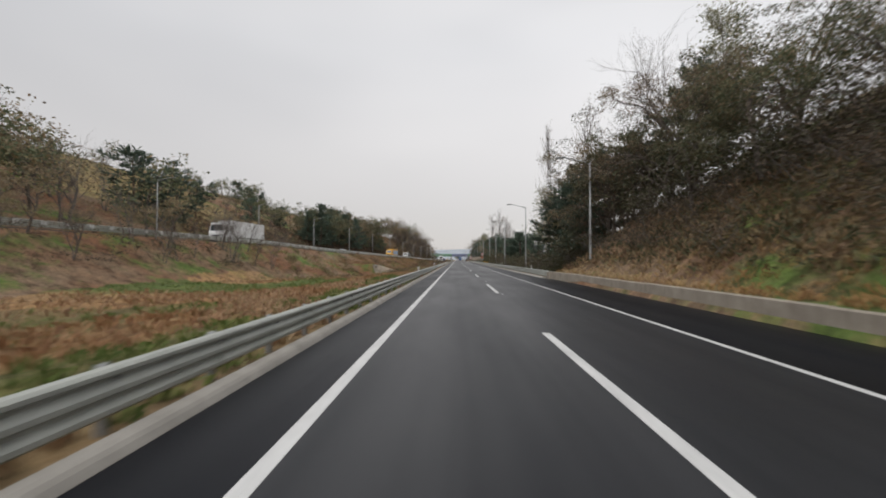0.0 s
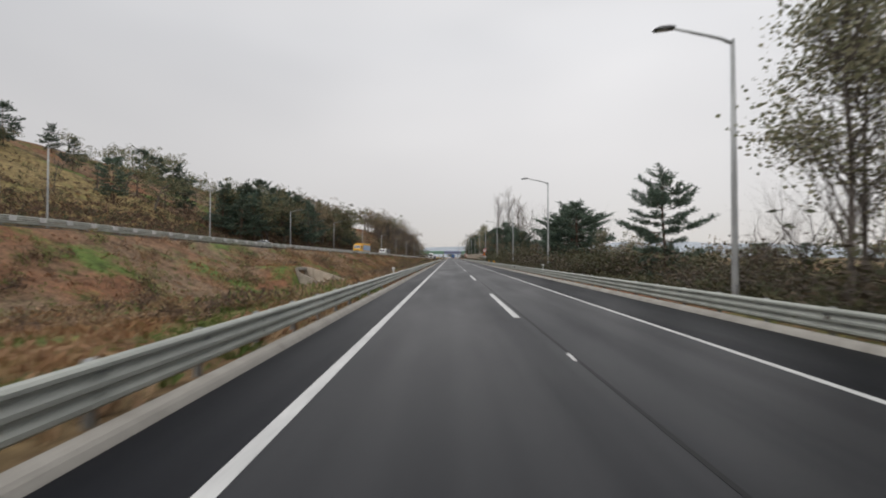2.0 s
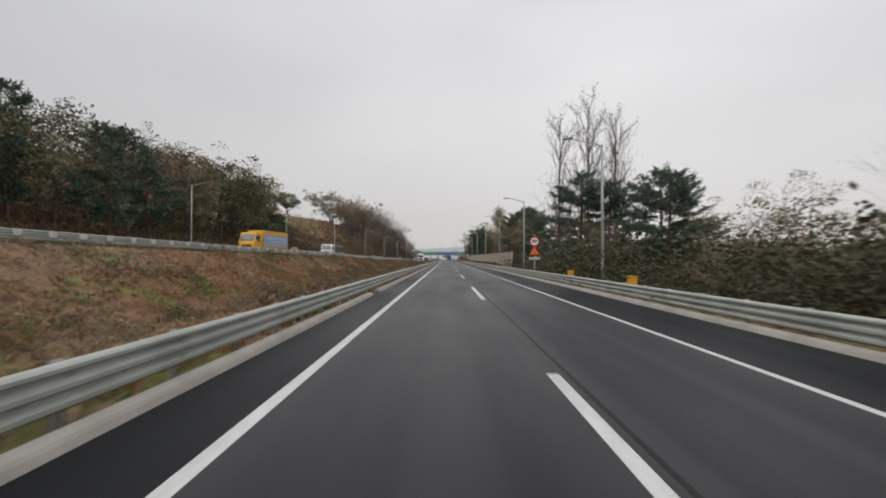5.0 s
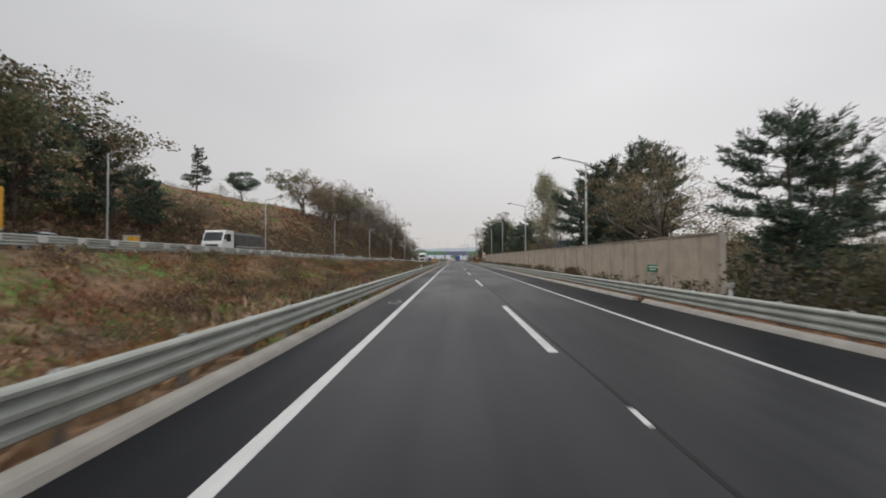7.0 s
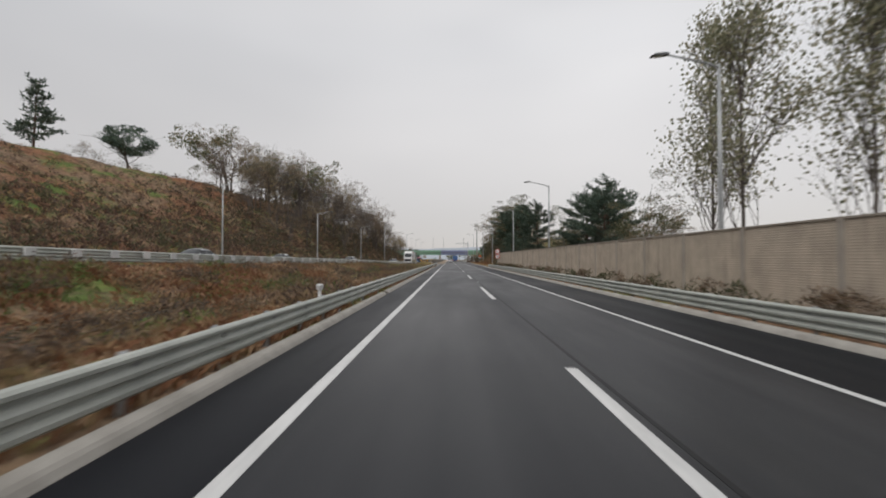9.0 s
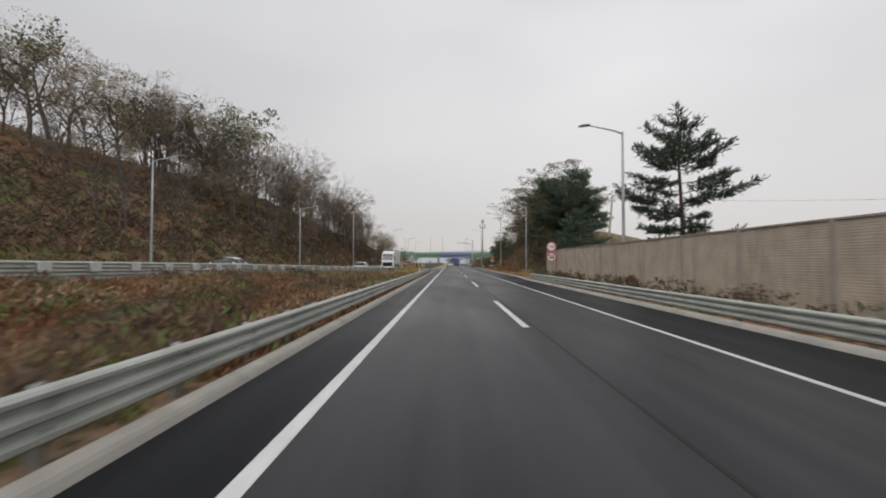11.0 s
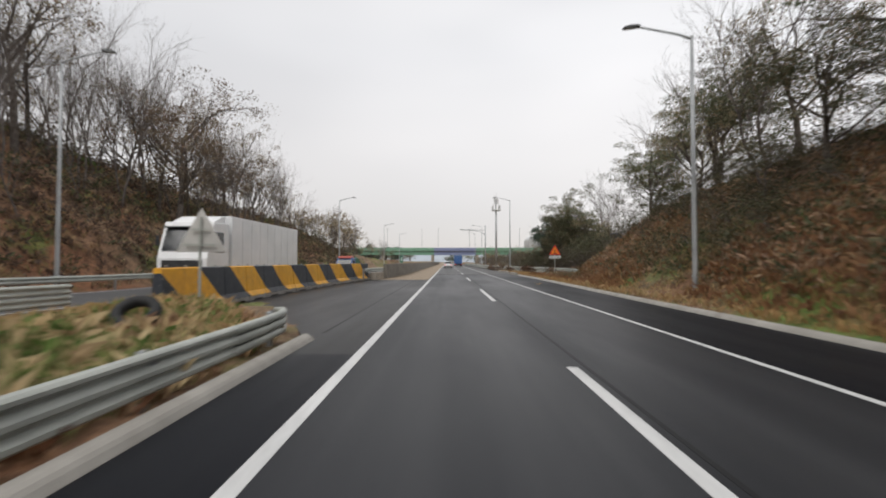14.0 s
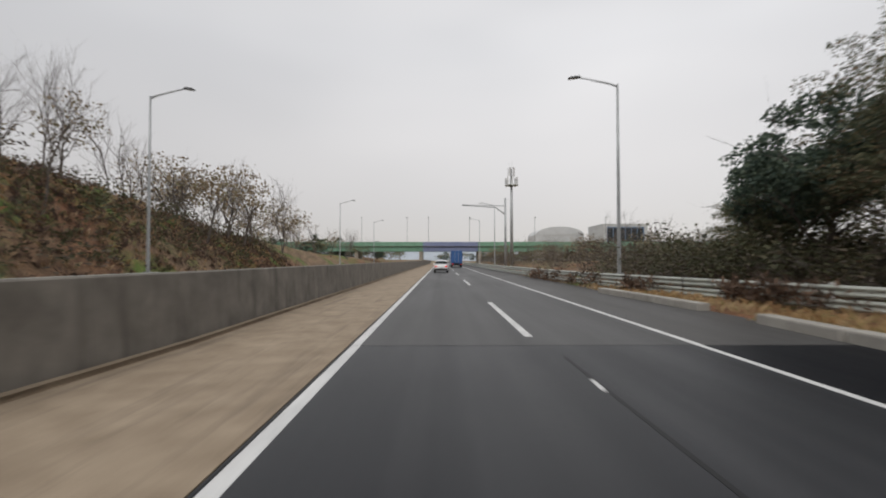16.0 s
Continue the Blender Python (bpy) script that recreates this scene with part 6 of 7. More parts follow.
def plant(kind, x, y, tall, fat=1.0, pick=None):
    """Sets a plant of a given height on the ground; the first of each pattern is itself moved there."""
    if kind in SHRUBS:
        SHRUB_ROWS[kind].append(placing(x, y, tall / 2.3, fat))
        return
    pats = PLANTS[kind]
    i = int(RNG.integers(len(pats))) if pick is None else pick % len(pats)
    m = placing(x, y, tall / TALL[kind][i], fat)
    if (kind, i) in USED:
        copy_thing(pats[i], m @ Matrix.Diagonal((*[1 / q for q in pats[i].scale], 1)))
    else:
        USED.add((kind, i))
        pats[i].matrix_basis = m


def grove(kinds, n, x0, x1, y0, y1, h0, h1, fat=1.0, keep=None):
    for _ in range(n):
        x, y = RNG.uniform(x0, x1), RNG.uniform(y0, y1)
        if keep and not keep(x, y):
            continue
        plant(kinds[int(RNG.integers(len(kinds)))], x, y, RNG.uniform(h0, h1), fat * RNG.uniform(0.85, 1.15))


def woods(kinds, n, x0, x1, y0, y1, h0, h1, fat=1.0, keep=None):
    for _ in range(n):
        x, y = RNG.uniform(x0, x1), RNG.uniform(y0, y1)
        if keep and not keep(x, y):
            continue
        WOODS[kinds[int(RNG.integers(len(kinds)))]].append(placing(x, y, RNG.uniform(h0, h1) / 10.5, fat))


def patchy(x, y, w=6.0):
    return np.sin(x / w * 2.1 + 1.3 * np.sin(y / w)) * np.sin(y / w * 1.3 + 0.8 * np.sin(x / w * 1.7)) + 0.4 * np.sin(x * 0.9 + y * 0.37)


def upper_bank(x, y):
    """The raised strip between the field and the far carriageway."""
    return x > far_rail_x(y) + 1.2 and flat_land(x, y) > 1.69 - 0.031 * (y - 22.4)


def beyond(x, y):
    return x < float(far_pole_x(y)) - 3


# near side: wooded bank at the start
for x, y, k, h, fat in ((12.6, 57, "pine", 11.0, 1.05), (14.6, 62, "pine", 12.8, 1.15), (13.8, 66, "pine", 11.5, 1.1), (11.5, 67.5, "poplar", 20, 0.62), (15.5, 64, "poplar", 22, 0.8), (12.7, 74, "pale", 13, 1.3), (15, 76, "pale", 12, 1.3), (13.6, 70, "pale", 10, 1.2), (17.5, 73, "bare", 11, 1.1),
                        (15.6, 58, "pine", 13, 1.0), (14.5, 89.7, "pine", 9.1, 0.95), (13.6, 90.8, "oak", 3.6, 1.2), (15.8, 91.2, "oak", 4.2, 1.2), (14.4, 87.8, "autumn", 3.4, 1.1), (17.4, 93, "oak", 3.8, 1.2), (16, 80, "bare", 8, 1), (13.3, 107, "pine", 9.0, 1.5), (14.3, 111.5, "pine", 9.4, 1.4), (14.5, 117, "pine", 8.4, 1.0), (13.5, 98, "bare", 5.8, 1.0), (16.5, 101, "bare", 6.5, 1.0), (14.6, 103, "pale", 6, 1.1), (16, 135, "bare", 12.5, 1.0), (17.5, 129, "bare", 11.5, 1.0),
                        (17, 113, "bare", 9.5, 1), (17.5, 121, "bare", 10, 1), (13.8, 121, "pine", 7.3, 1.0), (15, 128, "pine", 8.2, 1.0), (13.5, 136, "oak", 7.0, 1.0), (14, 143, "pine", 8, 1.0), (16, 148, "bare", 10, 1), (13.3, 152, "autumn", 6.5, 1),
                        (13.4, 160.5, "pine", 8.2, 1.1), (16, 166, "pine", 9.5, 1.0), (12.8, 170, "autumn", 5.5, 1.0), (14.6, 182.5, "pine", 12.5, 1.15), (16.8, 180, "pine", 11, 1.1), (13.6, 186, "poplar", 21, 1.0), (16.2, 184, "poplar", 22.5, 1.0), (18.5, 182, "poplar", 20, 1.05), (20.5, 187, "poplar", 18, 1.1), (15, 189, "bare", 17, 0.9),
                        (15.5, 176, "autumn", 7, 1.1), (16.8, 188.5, "autumn", 11.5, 1.05), (13.4, 197.5, "oak", 4.6, 1.1), (15.6, 198.5, "oak", 5.6, 1.1), (13.6, 192, "autumn", 4.6, 1.1), (17.4, 194.5, "oak", 6, 1.1), (13.2, 202, "pine", 5.0, 1.2), (15.5, 195, "autumn", 8.0, 1.1), (14.8, 203.5, "pine", 9.6, 1.0), (18, 206, "pine", 9, 1.0)):
    plant(k, x, y, h, fat)
for x, y, k, h in ((21, 8, "oak", 9), (17, 15, "oak", 8.5), (24, 18, "bare", 10), (19.5, 22, "oak", 9), (16.2, 27, "oak", 8.5), (22, 29, "bare", 11), (15.5, 33, "oak", 9.5), (18.5, 35, "autumn", 9), (16.0, 40, "oak", 10.5), (20, 41, "bare", 12),
                   (14.6, 45.5, "oak", 10.5), (17.6, 47, "autumn", 12), (15.5, 51.5, "autumn", 11), (20, 52, "bare", 14), (18, 57, "bare", 13), (27, 12, "oak", 9), (27, 25, "autumn", 9), (26, 36, "bare", 11), (24, 46, "bare", 13)):
    plant(k, x, y, h * (0.9 if k == "bare" else 1.0), 1.15)
for x, y, k, h in ((13.8, 50.5, "autumn", 11), (13.4, 48.8, "oak", 11.5), (16.6, 41.5, "bare", 15), (16.8, 50, "bare", 16), (15.2, 43, "autumn", 10), (17.5, 40, "pale", 12), (14.0, 37, "oak", 8), (19.5, 48, "pine", 14), (16.6, 54, "pine", 13)):
    plant(k, x, y, h, 1.1)
grove(["green_bush", "green_bush", "bush"], 70, 13, 22, 6, 50, 1.6, 3.0, 1.5)
grove(["bush"], 60, 10.9, 15, 4, 47, 0.9, 1.8, 1.6)
grove(["green_bush", "green_bush", "bush"], 34, 11.8, 17, 49, 64, 1.4, 2.8, 1.4)
grove(["green_bush", "bush", "bush"], 250, 11.2, 19, 54, 200, 1.6, 3.2, 1.4)
woods(["far_oak", "far_autumn", "far_bare"], 80, 19, 46, 60, 262, 3.5, 6.5, 1.4)
woods(["far_oak", "far_pine"], 30, 60, 130, 80, 330, 5, 8, 1.6)
grove(["bush", "green_bush", "green_bush"], 60, 11.6, 16, 92, 112, 2.2, 3.6, 1.3)
grove(["green_bush"], 80, 12.4, 17, 138, 171, 2.4, 4.2, 1.3)
# behind the noise barrier
for x, y, k, h, fat in ((13.6, 212, "autumn", 10, 1.0), (15, 218, "autumn", 10, 1.0), (16.2, 224, "pine", 13, 1.0), (16.0, 230, "pine", 12.9, 1.0), (17.4, 235, "pine", 13.2, 1.0), (16.2, 241, "pine", 12.8, 1.05), (18.6, 227, "pine", 13, 1.0), (17.5, 232, "oak", 12, 1.0), (16.5, 220, "oak", 11, 1.0),
                        (14.2, 255, "pale", 17, 0.95), (15.6, 260, "pale", 17.5, 0.85), (14.8, 249, "pale", 14.5, 0.95), (14.6, 276, "pine", 9.6, 0.9), (16, 281, "pale", 8, 0.9), (14.4, 277, "bare", 7.5, 0.9), (14.6, 290, "oak", 8, 0.9), (16.0, 268, "autumn", 7, 0.9),
                        (15.2, 309.5, "pine", 12.5, 1.0), (15.5, 283, "pine", 10.5, 1.1), (14.4, 288, "oak", 9.5, 1.1), (16.5, 279, "pine", 11, 1.1), (18, 288, "oak", 11, 1.1), (17, 272, "oak", 10, 1.1)):
    plant(k, x, y, h, fat)
# after the barrier
for x, y, k, h, fat in ((12.8, 325.6, "pine", 8.0, 1.05), (15.9, 341, "pine", 11.6, 1.3), (14.8, 339.5, "pine", 4.6, 1.2), (17.4, 340, "pine", 5.6, 1.2), (13.2, 343, "oak", 5.5, 1.1), (18.6, 338.5, "oak", 5, 1.2), (19.5, 335.5, "oak", 4, 1.2), (16.4, 333.5, "oak", 3.4, 1.3), (14.6, 344, "oak", 12.8, 1.05), (17.8, 347, "oak", 13.2, 1.0), (13.0, 353, "autumn", 11.0, 1.45), (13.8, 356.5, "oak", 9.0, 1.2), (12.6, 340.5, "autumn", 4.6, 1.2), (14.2, 338.5, "oak", 4.4, 1.2), (16.8, 337.5, "autumn", 4.8, 1.2), (15.2, 335, "autumn", 3.6, 1.3), (13.6, 345, "pine", 11.5, 1.3), (18.8, 345, "pine", 12.6, 1.2), (17.0, 351, "oak", 11.5, 1.2), (12.6, 349.5, "autumn", 8.5, 1.3), (16.3, 348, "oak", 10.5, 1.2), (17.8, 359.5, "oak", 13.5, 1.35), (16.4, 365.5, "oak", 14.5, 1.5), (16.2, 372, "oak", 8.5, 1.3), (14.6, 374, "oak", 4.5, 1.2), (16.4, 376.5, "bare", 7, 1.0), (22.5, 369, "oak", 11, 1.3),
                        (21, 373, "autumn", 10, 1.2), (18.5, 379, "bare", 7.5, 1.1), (20, 387, "bare", 9, 1.1), (18, 393, "bare", 9, 1.1), (22, 381, "autumn", 8, 1.1), (18.5, 384, "oak", 6.5, 1.2), (21, 388, "oak", 7.5, 1.2), (17.2, 391, "oak", 5.5, 1.2), (16, 382, "autumn", 4.5, 1.2), (22, 392, "oak", 7, 1.2), (19, 396, "oak", 6, 1.2), (19.5, 356, "bare", 8, 1.0), (21, 363, "autumn", 9, 1.1), (20, 350, "oak", 10, 1.1),
                        (15.6, 420.5, "round", 7.4, 1.0), (17.6, 415.5, "oak", 9.4, 1.1), (14.8, 424.5, "oak", 4.8, 1.1), (17.5, 426, "round", 5.2, 1.1), (19.2, 419, "oak", 8.2, 1.2), (17.2, 411.5, "oak", 4.2, 1.1), (16.2, 417.5, "oak", 6.4, 1.2), (17.2, 424, "round", 6.2, 1.1), (22.0, 424, "oak", 7.0, 1.3), (19.5, 430, "oak", 4.5, 1.2), (20.2, 411.5, "bare", 11.5, 0.85), (21.8, 414.5, "bare", 11, 0.9), (22.0, 409, "bare", 10, 0.9), (19.0, 411, "oak", 4.4, 1.2), (20.6, 416, "oak", 6.0, 1.2), (18.6, 413.5, "autumn", 5.6, 1.1), (19.6, 414, "oak", 5.4, 1.2), (16.8, 416.5, "oak", 8.6, 1.0)):
    plant(k, x, y, h * (1.5 if 374 < y < 400 else 1.2 if y > 404 else 1.0), fat)
grove(["bush", "bush", "green_bush"], 46, 14.2, 20, 348, 372, 0.8, 1.6, 1.6)
grove(["bush", "green_bush", "green_bush"], 70, 11.6, 20, 370, 388, 0.7, 1.5, 1.4)
grove(["bush", "bush", "green_bush"], 34, 14.6, 22, 386, 404, 0.8, 1.9, 1.6)
grove(["bush", "bush", "green_bush"], 60, 11.0, 20, 329, 352, 0.8, 1.9, 1.5)
grove(["green_bush", "green_bush", "bush"], 190, 12.5, 22, 400, 440, 1.3, 2.8, 1.4, lambda x, y: x > np.interp(y, [400, 410, 415, 425, 440], [15.2, 14.7, 14.0, 12.2, 11.0]))
woods(["far_autumn", "far_autumn", "far_bare", "far_bare"], 44, 14.5, 44, 445, 556, 3.0, 6.5, 1.3)
woods(["far_oak", "far_oak", "far_pine"], 34, -70, -24, 545, 600, 5, 8, 1.4)
woods(["far_oak", "far_autumn"], 30, 16, 80, 575, 640, 4, 7, 1.5)
grove(["bush"], 40, 13, 19, 430, 545, 1.8, 3.4, 1.3)
grove(["bush", "bush", "bush", "green_bush"], 170, -18, -6.2, 150, 320, 0.55, 1.0, 1.9, lambda x, y: x > far_rail_x(y) + 1.6)
RNG = np.random.default_rng(6)
# far side: field edge, wooded hill, bare slope, wooded mound
woods(["far_bare", "far_bare", "far_bare", "far_autumn"], 85, -46, -28, 34, 84, 4.5, 7, 1.1, upper_bank)
grove(["bush", "bush", "green_bush"], 130, -46, -28, 24, 84, 1.0, 2.0, 1.6, upper_bank)
woods(["far_oak", "far_pine", "far_oak", "far_bare", "far_autumn"], 64, -92, -50, 38, 98, 9, 12.5, 1.2, beyond)
for x, y, k, h in ((-66, 106, "far_pine", 8), (-72, 112, "far_bare", 8), (-63, 116, "far_pine", 9), (-70, 124, "far_oak", 7), (-64, 131, "far_bare", 9), (-60, 139, "far_pine", 8), (-67, 144, "far_oak", 9), (-56, 121, "far_autumn", 3.5), (-58, 147, "far_oak", 8)):
    plant(k, x, y, h, 1.1)
woods(["far_oak", "far_pine", "far_oak"], 30, -104, -60, 126, 205, 6, 9, 1.1)
grove(["far_pine", "far_oak", "far_pine"], 24, -56, -42, 154, 186, 10, 13, 1.05, beyond)
grove(["far_oak", "far_oak", "far_pine", "far_autumn"], 36, -60, -39.5, 186, 240, 12, 15, 1.0, beyond)
grove(["far_oak", "far_autumn"], 8, -48, -38, 240, 256, 5, 7, 1.2, beyond)
for x, y, k, h in ((-42, 227, "far_pine", 12), (-40.5, 234, "far_pine", 10), (-46, 231, "far_oak", 15), (-46, 240, "far_oak", 12), (-39.5, 242, "far_pine", 7), (-44, 246, "far_pine", 8), (-40, 252, "far_autumn", 5)):
    plant(k, x, y, h, 1.1)
plant("far_pine", -73.5, 311, 13, 1.1)
plant("round", -67.3, 326, 11.0, 1.3, 0)
plant("far_autumn", -70, 317, 4.5, 1.0)
grove(["bare", "bare", "bare", "bare", "bare", "autumn"], 48, -54, -30, 344, 402, 14, 18.5, 0.8, lambda x, y: x < far_pole_x(y) - 10)
grove(["bare", "bare", "bare", "bare", "autumn"], 16, -38, -26, 390, 416, 14, 18, 0.85, lambda x, y: x < far_pole_x(y) - 7)
for x, y, h in ((-41, 352, 16.5), (-44.5, 347, 16), (-39.5, 358.5, 14)):
    plant("far_oak", x, y, h, 0.9)
grove(["autumn", "bare", "far_oak"], 14, -54, -38, 330, 356, 12, 16, 0.95)
grove(["bare", "bare", "bare", "autumn"], 16, -42, -25, 398, 436, 12, 16, 0.85, lambda x, y: x < far_pole_x(y) - 6)
woods(["far_bare", "far_bare", "far_autumn"], 26, -42, -25, 430, 480, 7, 11, 0.9, lambda x, y: x < far_pole_x(y) - 4)
woods(["far_bare", "far_bare", "far_autumn"], 30, -44, -19, 450, 556, 6, 9.5, 1.0, lambda x, y: x < far_pole_x(y) - 3)
grove(["bush", "bush", "green_bush"], 330, -50, -22, 296, 470, 1.0, 2.6, 1.7, lambda x, y: x < far_pole_x(y) - 2)
grove(["bare", "bare", "autumn"], 46, -52, -27, 322, 404, 6, 11, 0.95, lambda x, y: x < far_pole_x(y) - 4.5)
grove(["bush", "green_bush"], 70, -75, -32, 240, 335, 0.7, 1.7, 1.7, lambda x, y: x < far_pole_x(y) - 2)
grove(["bush"], 150, -34, -6.5, 108, 330, 0.55, 1.15, 2.0, lambda x, y: x > far_rail_x(y) + 1.5 and patchy(x + 9, y, 4.0) > -0.3)
woods(["far_oak", "far_pine"], 36, 24, 130, 585, 680, 7, 10, 1.4)
woods(["far_oak", "far_pine", "far_bare"], 34, -130, -24, 590, 720, 7, 11, 1.4)
woods(["far_oak", "far_pine"], 26, -90, 110, 860, 960, 9, 13, 1.6)


def joined(mats, v, loops, starts, totals):
    """The same geometry at many places, as arrays."""
    n = len(mats)
    M = np.array([[list(r) for r in m] for m in mats])
    vv = np.einsum("nij,kj->nki", M[:, :3, :3], v) + M[:, None, :3, 3]
    k, l = len(v), len(loops)
    return (vv.reshape(-1, 3), (loops[None] + (np.arange(n) * k)[:, None]).ravel(), (starts[None] + (np.arange(n) * l)[:, None]).ravel(), np.tile(totals, n))


def stuff_mesh(name, chunks, mat):
    vs, ls, ss, ts = [], [], [], []
    nv = nl = 0
    for v, l, s, t in chunks:
        vs.append(v), ls.append(l + nv), ss.append(s + nl), ts.append(t)
        nv, nl = nv + len(v), nl + len(l)
    v, l, s, t = (np.concatenate(q) for q in (vs, ls, ss, ts))
    me = bpy.data.meshes.new(name)
    me.vertices.add(len(v))
    me.vertices.foreach_set("co", v.astype(np.float32).ravel())
    me.loops.add(len(l))
    me.loops.foreach_set("vertex_index", l.astype(np.int32))
    me.polygons.add(len(t))
    me.polygons.foreach_set("loop_start", s.astype(np.int32))
    me.polygons.foreach_set("loop_total", t.astype(np.int32))
    me.update(calc_edges=True)
    me.materials.append(mat)
    return me


def arrays(me):
    v = np.empty(len(me.vertices) * 3, np.float32)
    me.vertices.foreach_get("co", v)
    l = np.empty(len(me.loops), np.int32)
    me.loops.foreach_get("vertex_index", l)
    s = np.empty(len(me.polygons), np.int32)
    me.polygons.foreach_get("loop_start", s)
    t = np.empty(len(me.polygons), np.int32)
    me.polygons.foreach_get("loop_total", t)
    return v.reshape(-1, 3), l, s, t


def thinned(v, n=3, grow_by=1.65):
    """Every third leaf of a crown, a little larger, for plants far from the road."""
    q = np.asarray(v, float).reshape(-1, 4, 3)[::n]
    q = q[:, :1] + (q - q[:, :1]) * grow_by
    f = np.arange(len(q) * 4).reshape(-1, 4)
    return q.reshape(-1, 3), f.ravel(), np.arange(len(f)) * 4, np.full(len(f), 4)


def remote(m):
    x, y, _ = m.translation
    return x < -46 or x > 26 or y > 440


def quads(v, f):
    f = np.asarray(f)
    return np.asarray(v, float), f.ravel(), np.arange(len(f)) * 4, np.full(len(f), 4)


twigs = []
for kind, label, mat in (("bush", "tangled grey-brown shrubs over the banks and slopes", M_SHRUB), ("green_bush", "low olive-green shrubs over the banks and slopes", M_BRUSH_GREEN)):
    rows = SHRUB_ROWS[kind]
    leaves = []
    for i, (tv, tf, lv, lf) in enumerate(SHRUBS[kind]):
        near, far_off = [m for m in rows[i::2] if m.translation.x > -18], [m for m in rows[i::2] if m.translation.x <= -18]
        leaves.append(joined(near, *quads(lv, lf)))
        leaves.append(joined(far_off, *thinned(lv)))
        twigs.append(joined(near, *quads(tv, tf)))
    thing("shrubs", label, "shrubs", kind="stuff", data=stuff_mesh("shrubs", leaves, mat))
thing("shrub_twigs", "bare grey twigs of roadside shrubs", "shrubs", kind="stuff", data=stuff_mesh("shrub_twigs", twigs, M_TWIG))
for which in ("crown", "trunk"):
    by_mat = {}
    for kind, rows in WOODS.items():
        for i, ob in enumerate(PLANTS[kind]):
            me = [c for c in ob.children if c.name.startswith(which)][0].data
            mine = rows[i::len(PLANTS[kind])]
            near, far_off = ([m for m in mine if not remote(m)], [m for m in mine if remote(m)]) if which == "crown" else (mine, [])
            data = arrays(me)
            if near:
                by_mat.setdefault(me.materials[0].name, []).append(joined(near, *data))
            if far_off:
                by_mat.setdefault(me.materials[0].name, []).append(joined(far_off, *thinned(data[0])))
    for mat, chunks in by_mat.items():
        thing("distant_woods", "distant mixed woods of pine and bare trees", "woods", kind="stuff", data=stuff_mesh("distant_woods", chunks, bpy.data.materials[mat]))
for kind, pats in PLANTS.items():
    for i in range(len(pats)):
        if (kind, i) not in USED:
            plant(kind, -92 - i * 6, 150, 8, 1, i)


# ---- grass and brush that nobody could count ----
def tufts(name, label, n, place, mat, blade, tall, seed, per=6):
    rng = np.random.default_rng(seed)
    x, y = place(rng, n)
    z = land(x, y)
    c = np.repeat(np.stack([x, y, z - 0.02], 1), per, 0)
    m = len(c)
    c[:, :2] += rng.normal(0, 0.07, (m, 2))
    a = rng.uniform(0, 2 * np.pi, m)
    ln = tall * rng.uniform(0.5, 1.25, m) * np.repeat(rng.uniform(0.6, 1.3, n), per)
    out = np.stack([np.cos(a), np.sin(a), np.zeros(m)], 1)
    side = np.stack([-np.sin(a), np.cos(a), np.zeros(m)], 1) * blade
    bend = rng.uniform(0.2, 0.9, (m, 1))
    mid = c + out * ln[:, None] * 0.3 * bend + np.array([0, 0, 1]) * ln[:, None] * 0.6
    tip = c + out * ln[:, None] * 0.8 * bend + np.array([0, 0, 1]) * ln[:, None] * (1 - 0.4 * bend)
    v = np.stack([c - side, c + side, mid + side * 0.6, tip], 1).reshape(-1, 3)
    b = np.arange(m)[:, None] * 4
    f = b + np.array([[0, 1, 2, 3]])
    return thing(name, label, "grass", kind="stuff", data=sheet_mesh(name, v, f, mat))


def median_place(want_green, reach):
    def go(rng, n):
        m = n * 6
        y = rng.uniform(2, 372, m)
        wide = -3.75 - (far_rail_x(y) + 0.4)
        x = -3.75 - np.where(rng.random(m) < 0.55, rng.exponential(reach, m), rng.uniform(0, 1, m) * wide)
        strip_green = ((x < -10.5) & (y > 43) & ((y < 59) | (x > -22))) | ((x > -7.5) & (patchy(x, y, 3.0) > -0.2)) | ((x < -10) & (y < 30) & (patchy(x, y, 3.0) > 0))
        green = np.where(y < 72, strip_green, patchy(x, y) > 0.2)
        ok = (x > far_rail_x(y) + 0.4) & (green == want_green) & (y < 362 + (-3.6 - x) * 1.45) & (x > -30)
        return x[ok][:n], y[ok][:n]
    return go


def exact(place):
    def go(rng, n):
        x, y = place(rng, n)
        k = n - len(x)
        return (np.concatenate([x, x[:k]]), np.concatenate([y, y[:k]])) if k > 0 else (x, y)
    return go


tufts("dry_grass", "dry straw-coloured grass and stalks over the median", 30000, exact(median_place(False, 6.0)), M_STRAW, 0.018, 0.34, 1)
tufts("green_grass", "patches of short green grass on the median", 18000, exact(median_place(True, 6.5)), M_GRASS, 0.016, 0.26, 2)


def verge_place(rng, n):
    y = rng.uniform(2, 430, n)
    return 8.45 + rng.gamma(1.6, 1.1, n), y


tufts("verge_grass", "dry and green grass along the near verge", 11000, verge_place, M_STRAW, 0.012, 0.32, 3)


def slope_place(rng, n):
    y = rng.uniform(96, 470, n)
    return far_pole_x(y) - 1.5 - rng.gamma(1.8, 7, n), y


tufts("slope_grass", "rough brown grass on the far slope", 9000, slope_place, M_STRAW, 0.03, 0.5, 4)
tufts("slope_dead_grass", "dark dead grass on the far slope", 9000, slope_place, M_WEED, 0.03, 0.6, 44)


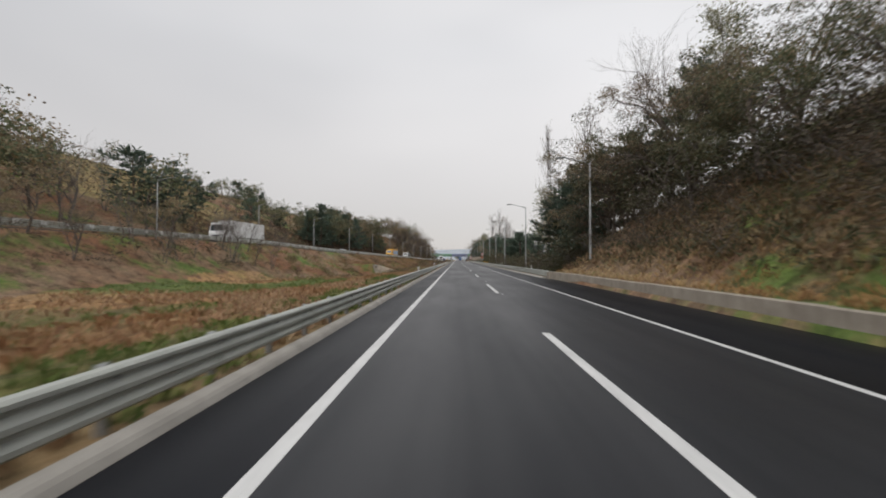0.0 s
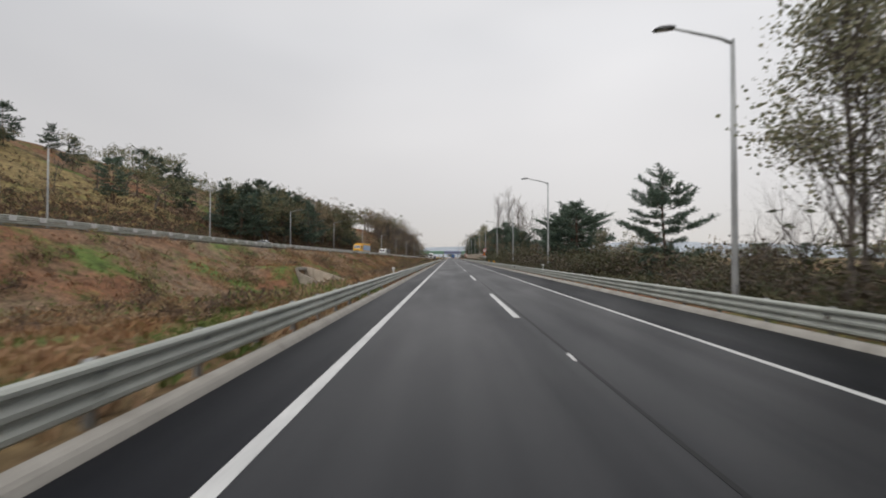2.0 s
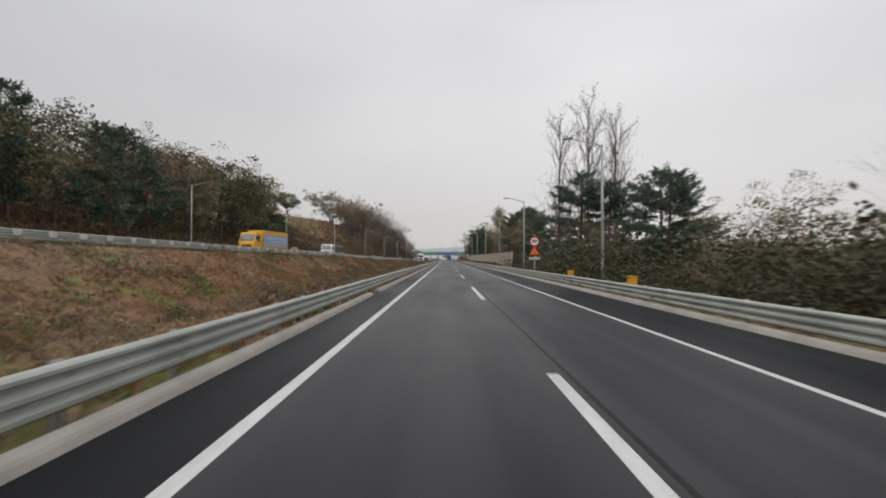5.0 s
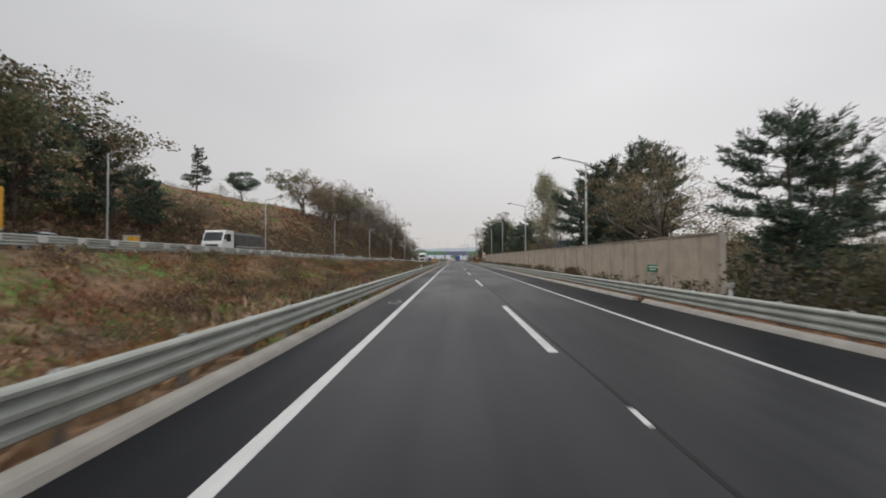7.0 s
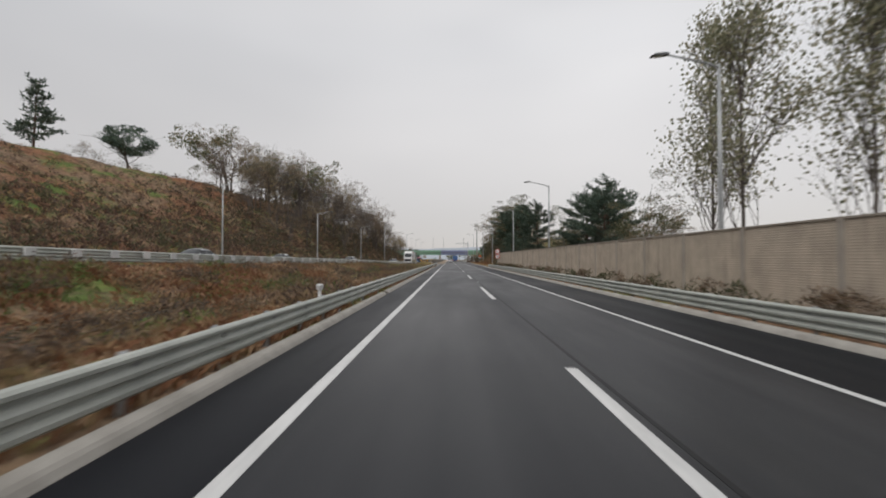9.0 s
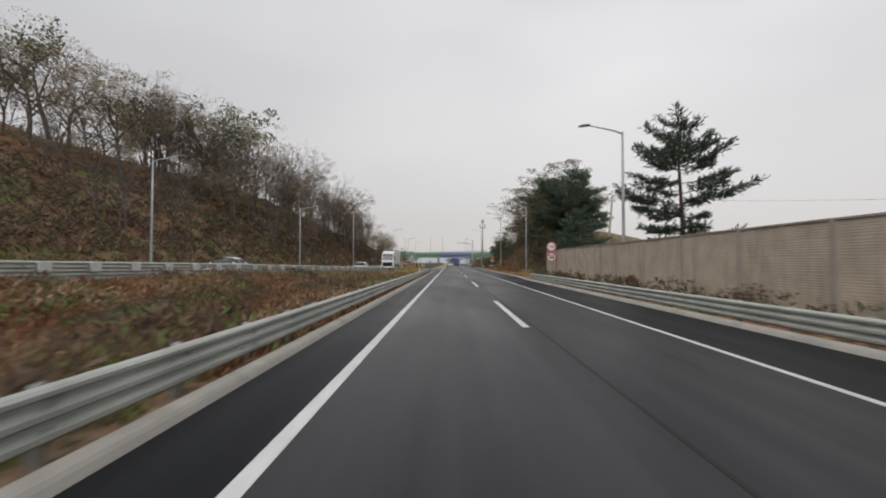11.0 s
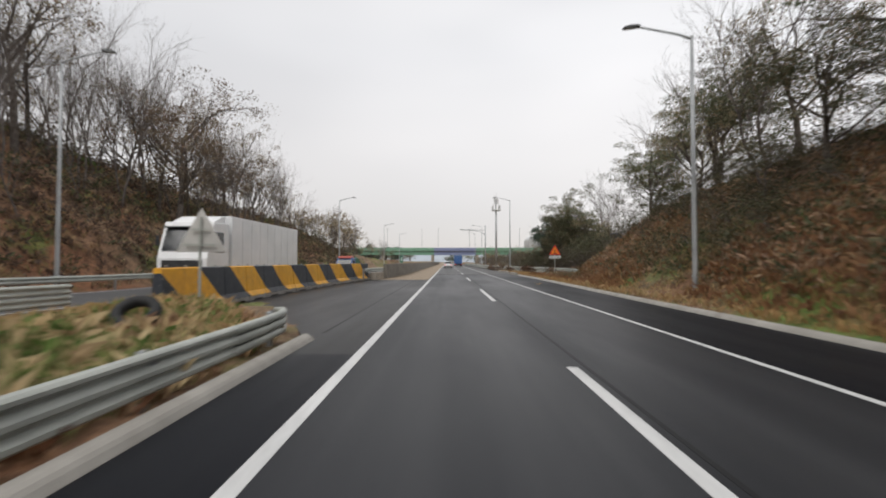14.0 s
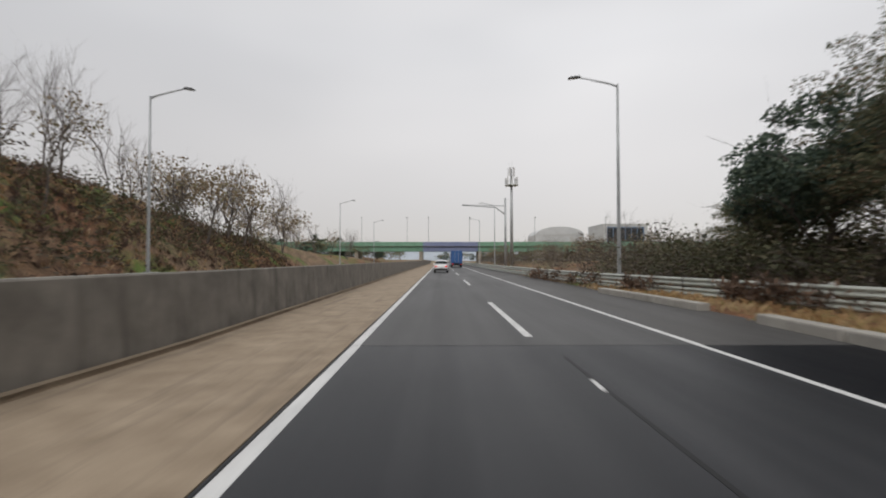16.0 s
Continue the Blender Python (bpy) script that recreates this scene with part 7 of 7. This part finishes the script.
def brush(name, label, n, place, mat, size, seed, rise=0.0):
    rng = np.random.default_rng(seed)
    x, y = place(rng, n)
    c = np.stack([x, y, land(x, y) + size * 0.35], 1)
    nv = rng.normal(0, 0.6, (n, 3))
    nv[:, 2] = 0.8
    c[:, 2] += rise * rng.random(n) ** 1.5
    v, f = blades(rng, c, nv, 18, size * 0.75, 0.11, size * 0.45)
    return thing(name, label, "undergrowth", kind="stuff", data=sheet_mesh(name, v, f, mat))


def low_median(rng, n):
    m = n * 5
    y = rng.uniform(74, 345, m)
    wide = -4.4 - (far_rail_x(y) + 0.8)
    x = -4.4 - np.where(rng.random(m) < 0.4, rng.exponential(7, m), rng.uniform(0, 1, m) * wide)
    ok = (x > far_rail_x(y) + 0.8) & (patchy(x + 9, y, 4.0) > -0.05) & (y < 361 + (-3.6 - x) * 1.45)
    return x[ok][:n], y[ok][:n]


brush("brown_undergrowth", "low tangled brown weeds on the median bank", 6000, exact(low_median), M_BRUSH, 0.42, 6)


def dead_median(rng, n):
    x, y = low_median(rng, n * 3)
    ok = (patchy(x - 4, y + 11, 2.2) > 0.25) & (y < 322)
    return x[ok][:n], y[ok][:n]


def rust_median(rng, n):
    m = n * 8
    y = 372 - rng.gamma(2.2, 55, m)
    wide = -3.8 - (far_rail_x(y) + 0.5)
    x = -3.8 - rng.random(m) ** 1.3 * wide
    ok = (y > 84) & (y < 358) & (patchy(x - 3, y + 5, 3.4) > np.interp(y, [84, 200, 300], [0.25, -0.1, -0.5]))
    return x[ok][:n], y[ok][:n]


tufts("rust_grass", "dry orange-brown grass and bracken over the median", 24000, exact(rust_median), M_RUST, 0.019, 0.36, 46)


def green_median(rng, n):
    x, y = low_median(rng, n * 3)
    ok = patchy(x, y) > 0.15
    return x[ok][:n], y[ok][:n]


def island(rng, n):
    x, y = rng.uniform(-9.0, -3.9, n * 2), rng.uniform(338, 374, n * 2)
    ok = (y < 361 + (-3.6 - x) * 1.45) & (np.hypot(x + 6.4, y - 361.4) > 1.1)
    return x[ok][:n], y[ok][:n]


tufts("island_grass", "rough green and straw grass at the end of the median", 3800, exact(island), M_GRASS, 0.012, 0.42, 41)
tufts("island_straw", "straw stalks at the end of the median", 2200, exact(island), M_STRAW, 0.012, 0.5, 42)


def rail_weeds(rng, n):
    mid = rng.uniform(408, 446, 14)
    y = mid[rng.integers(0, 14, n)] + rng.normal(0, 0.6, n)
    return np.interp(y, [398, 404, 410, 415, 420, 425, 433, 452, 470], [12.8, 13.1, 12.9, 12.1, 10.8, 9.7, 8.8, 8.1, 7.6]) + rng.normal(0, 0.25, n), y


brush("rail_weeds", "dark weeds grown through a weathered guardrail", 170, rail_weeds, M_WEED, 0.45, 43, 0.6)
brush("dead_weeds", "clumps of dark dead weeds on the median bank", 2800, exact(dead_median), M_WEED, 0.45, 31, 0.25)
brush("green_weeds", "clumps of green weeds on the median bank", 1500, exact(green_median), M_GRASS, 0.42, 32, 0.1)


def bank_place(rng, n):
    y = np.concatenate([rng.uniform(2, 54, n // 2), rng.uniform(332, 403, n - n // 2)])
    return 10.0 + rng.gamma(2.0, 2.2, n), y


brush("bank_undergrowth", "rust-brown brambles and brush over the near bank", 5600, bank_place, M_BRUSH, 0.40, 7)
brush("bank_greenery", "olive-green weeds mixed through the near bank", 3200, bank_place, M_BRUSH_GREEN, 0.40, 17)


def rust_place(rng, n):
    x, y = 9.3 + rng.gamma(2.0, 1.9, n * 2), np.concatenate([rng.uniform(346, 372, n // 2), rng.uniform(378, 406, n * 2 - n // 2)])
    ok = x < 17
    return x[ok][:n], y[ok][:n]


tufts("bank_rust_grass", "dry orange-brown grass on the near bank", 7000, exact(rust_place), M_RUST, 0.014, 0.42, 45)


def strip_place(rng, n):
    y = rng.uniform(54, 332, n)
    return 9.2 + rng.gamma(2.0, 1.5, n), y


brush("verge_undergrowth", "dark olive weeds under the roadside trees", 5000, strip_place, M_BRUSH_GREEN, 0.38, 8, 0.6)
brush("slope_undergrowth", "rust-brown brush on the far slope", 6500, slope_place, M_WEED, 0.62, 9)
brush("slope_greenery", "olive brush on the far slope", 3200, slope_place, M_BRUSH_GREEN, 0.62, 19)


def foot_place(rng, n):
    mid = rng.uniform(203, 326, 70)
    return rng.normal(9.65, 0.13, n), mid[rng.integers(0, 46, n)] + rng.normal(0, 0.30, n)


brush("wall_foot_weeds", "dead brown weeds at the foot of the noise barrier", 1100, foot_place, M_WEED, 0.20, 10, 0.8)


def field_scrub(rng, n):
    return 17 + rng.gamma(1.6, 9.0, n), rng.uniform(56, 330, n)


brush("field_scrub", "dull olive scrub over the low ground beyond the trees", 2600, field_scrub, M_BRUSH_GREEN, 1.1, 23, 0.8)
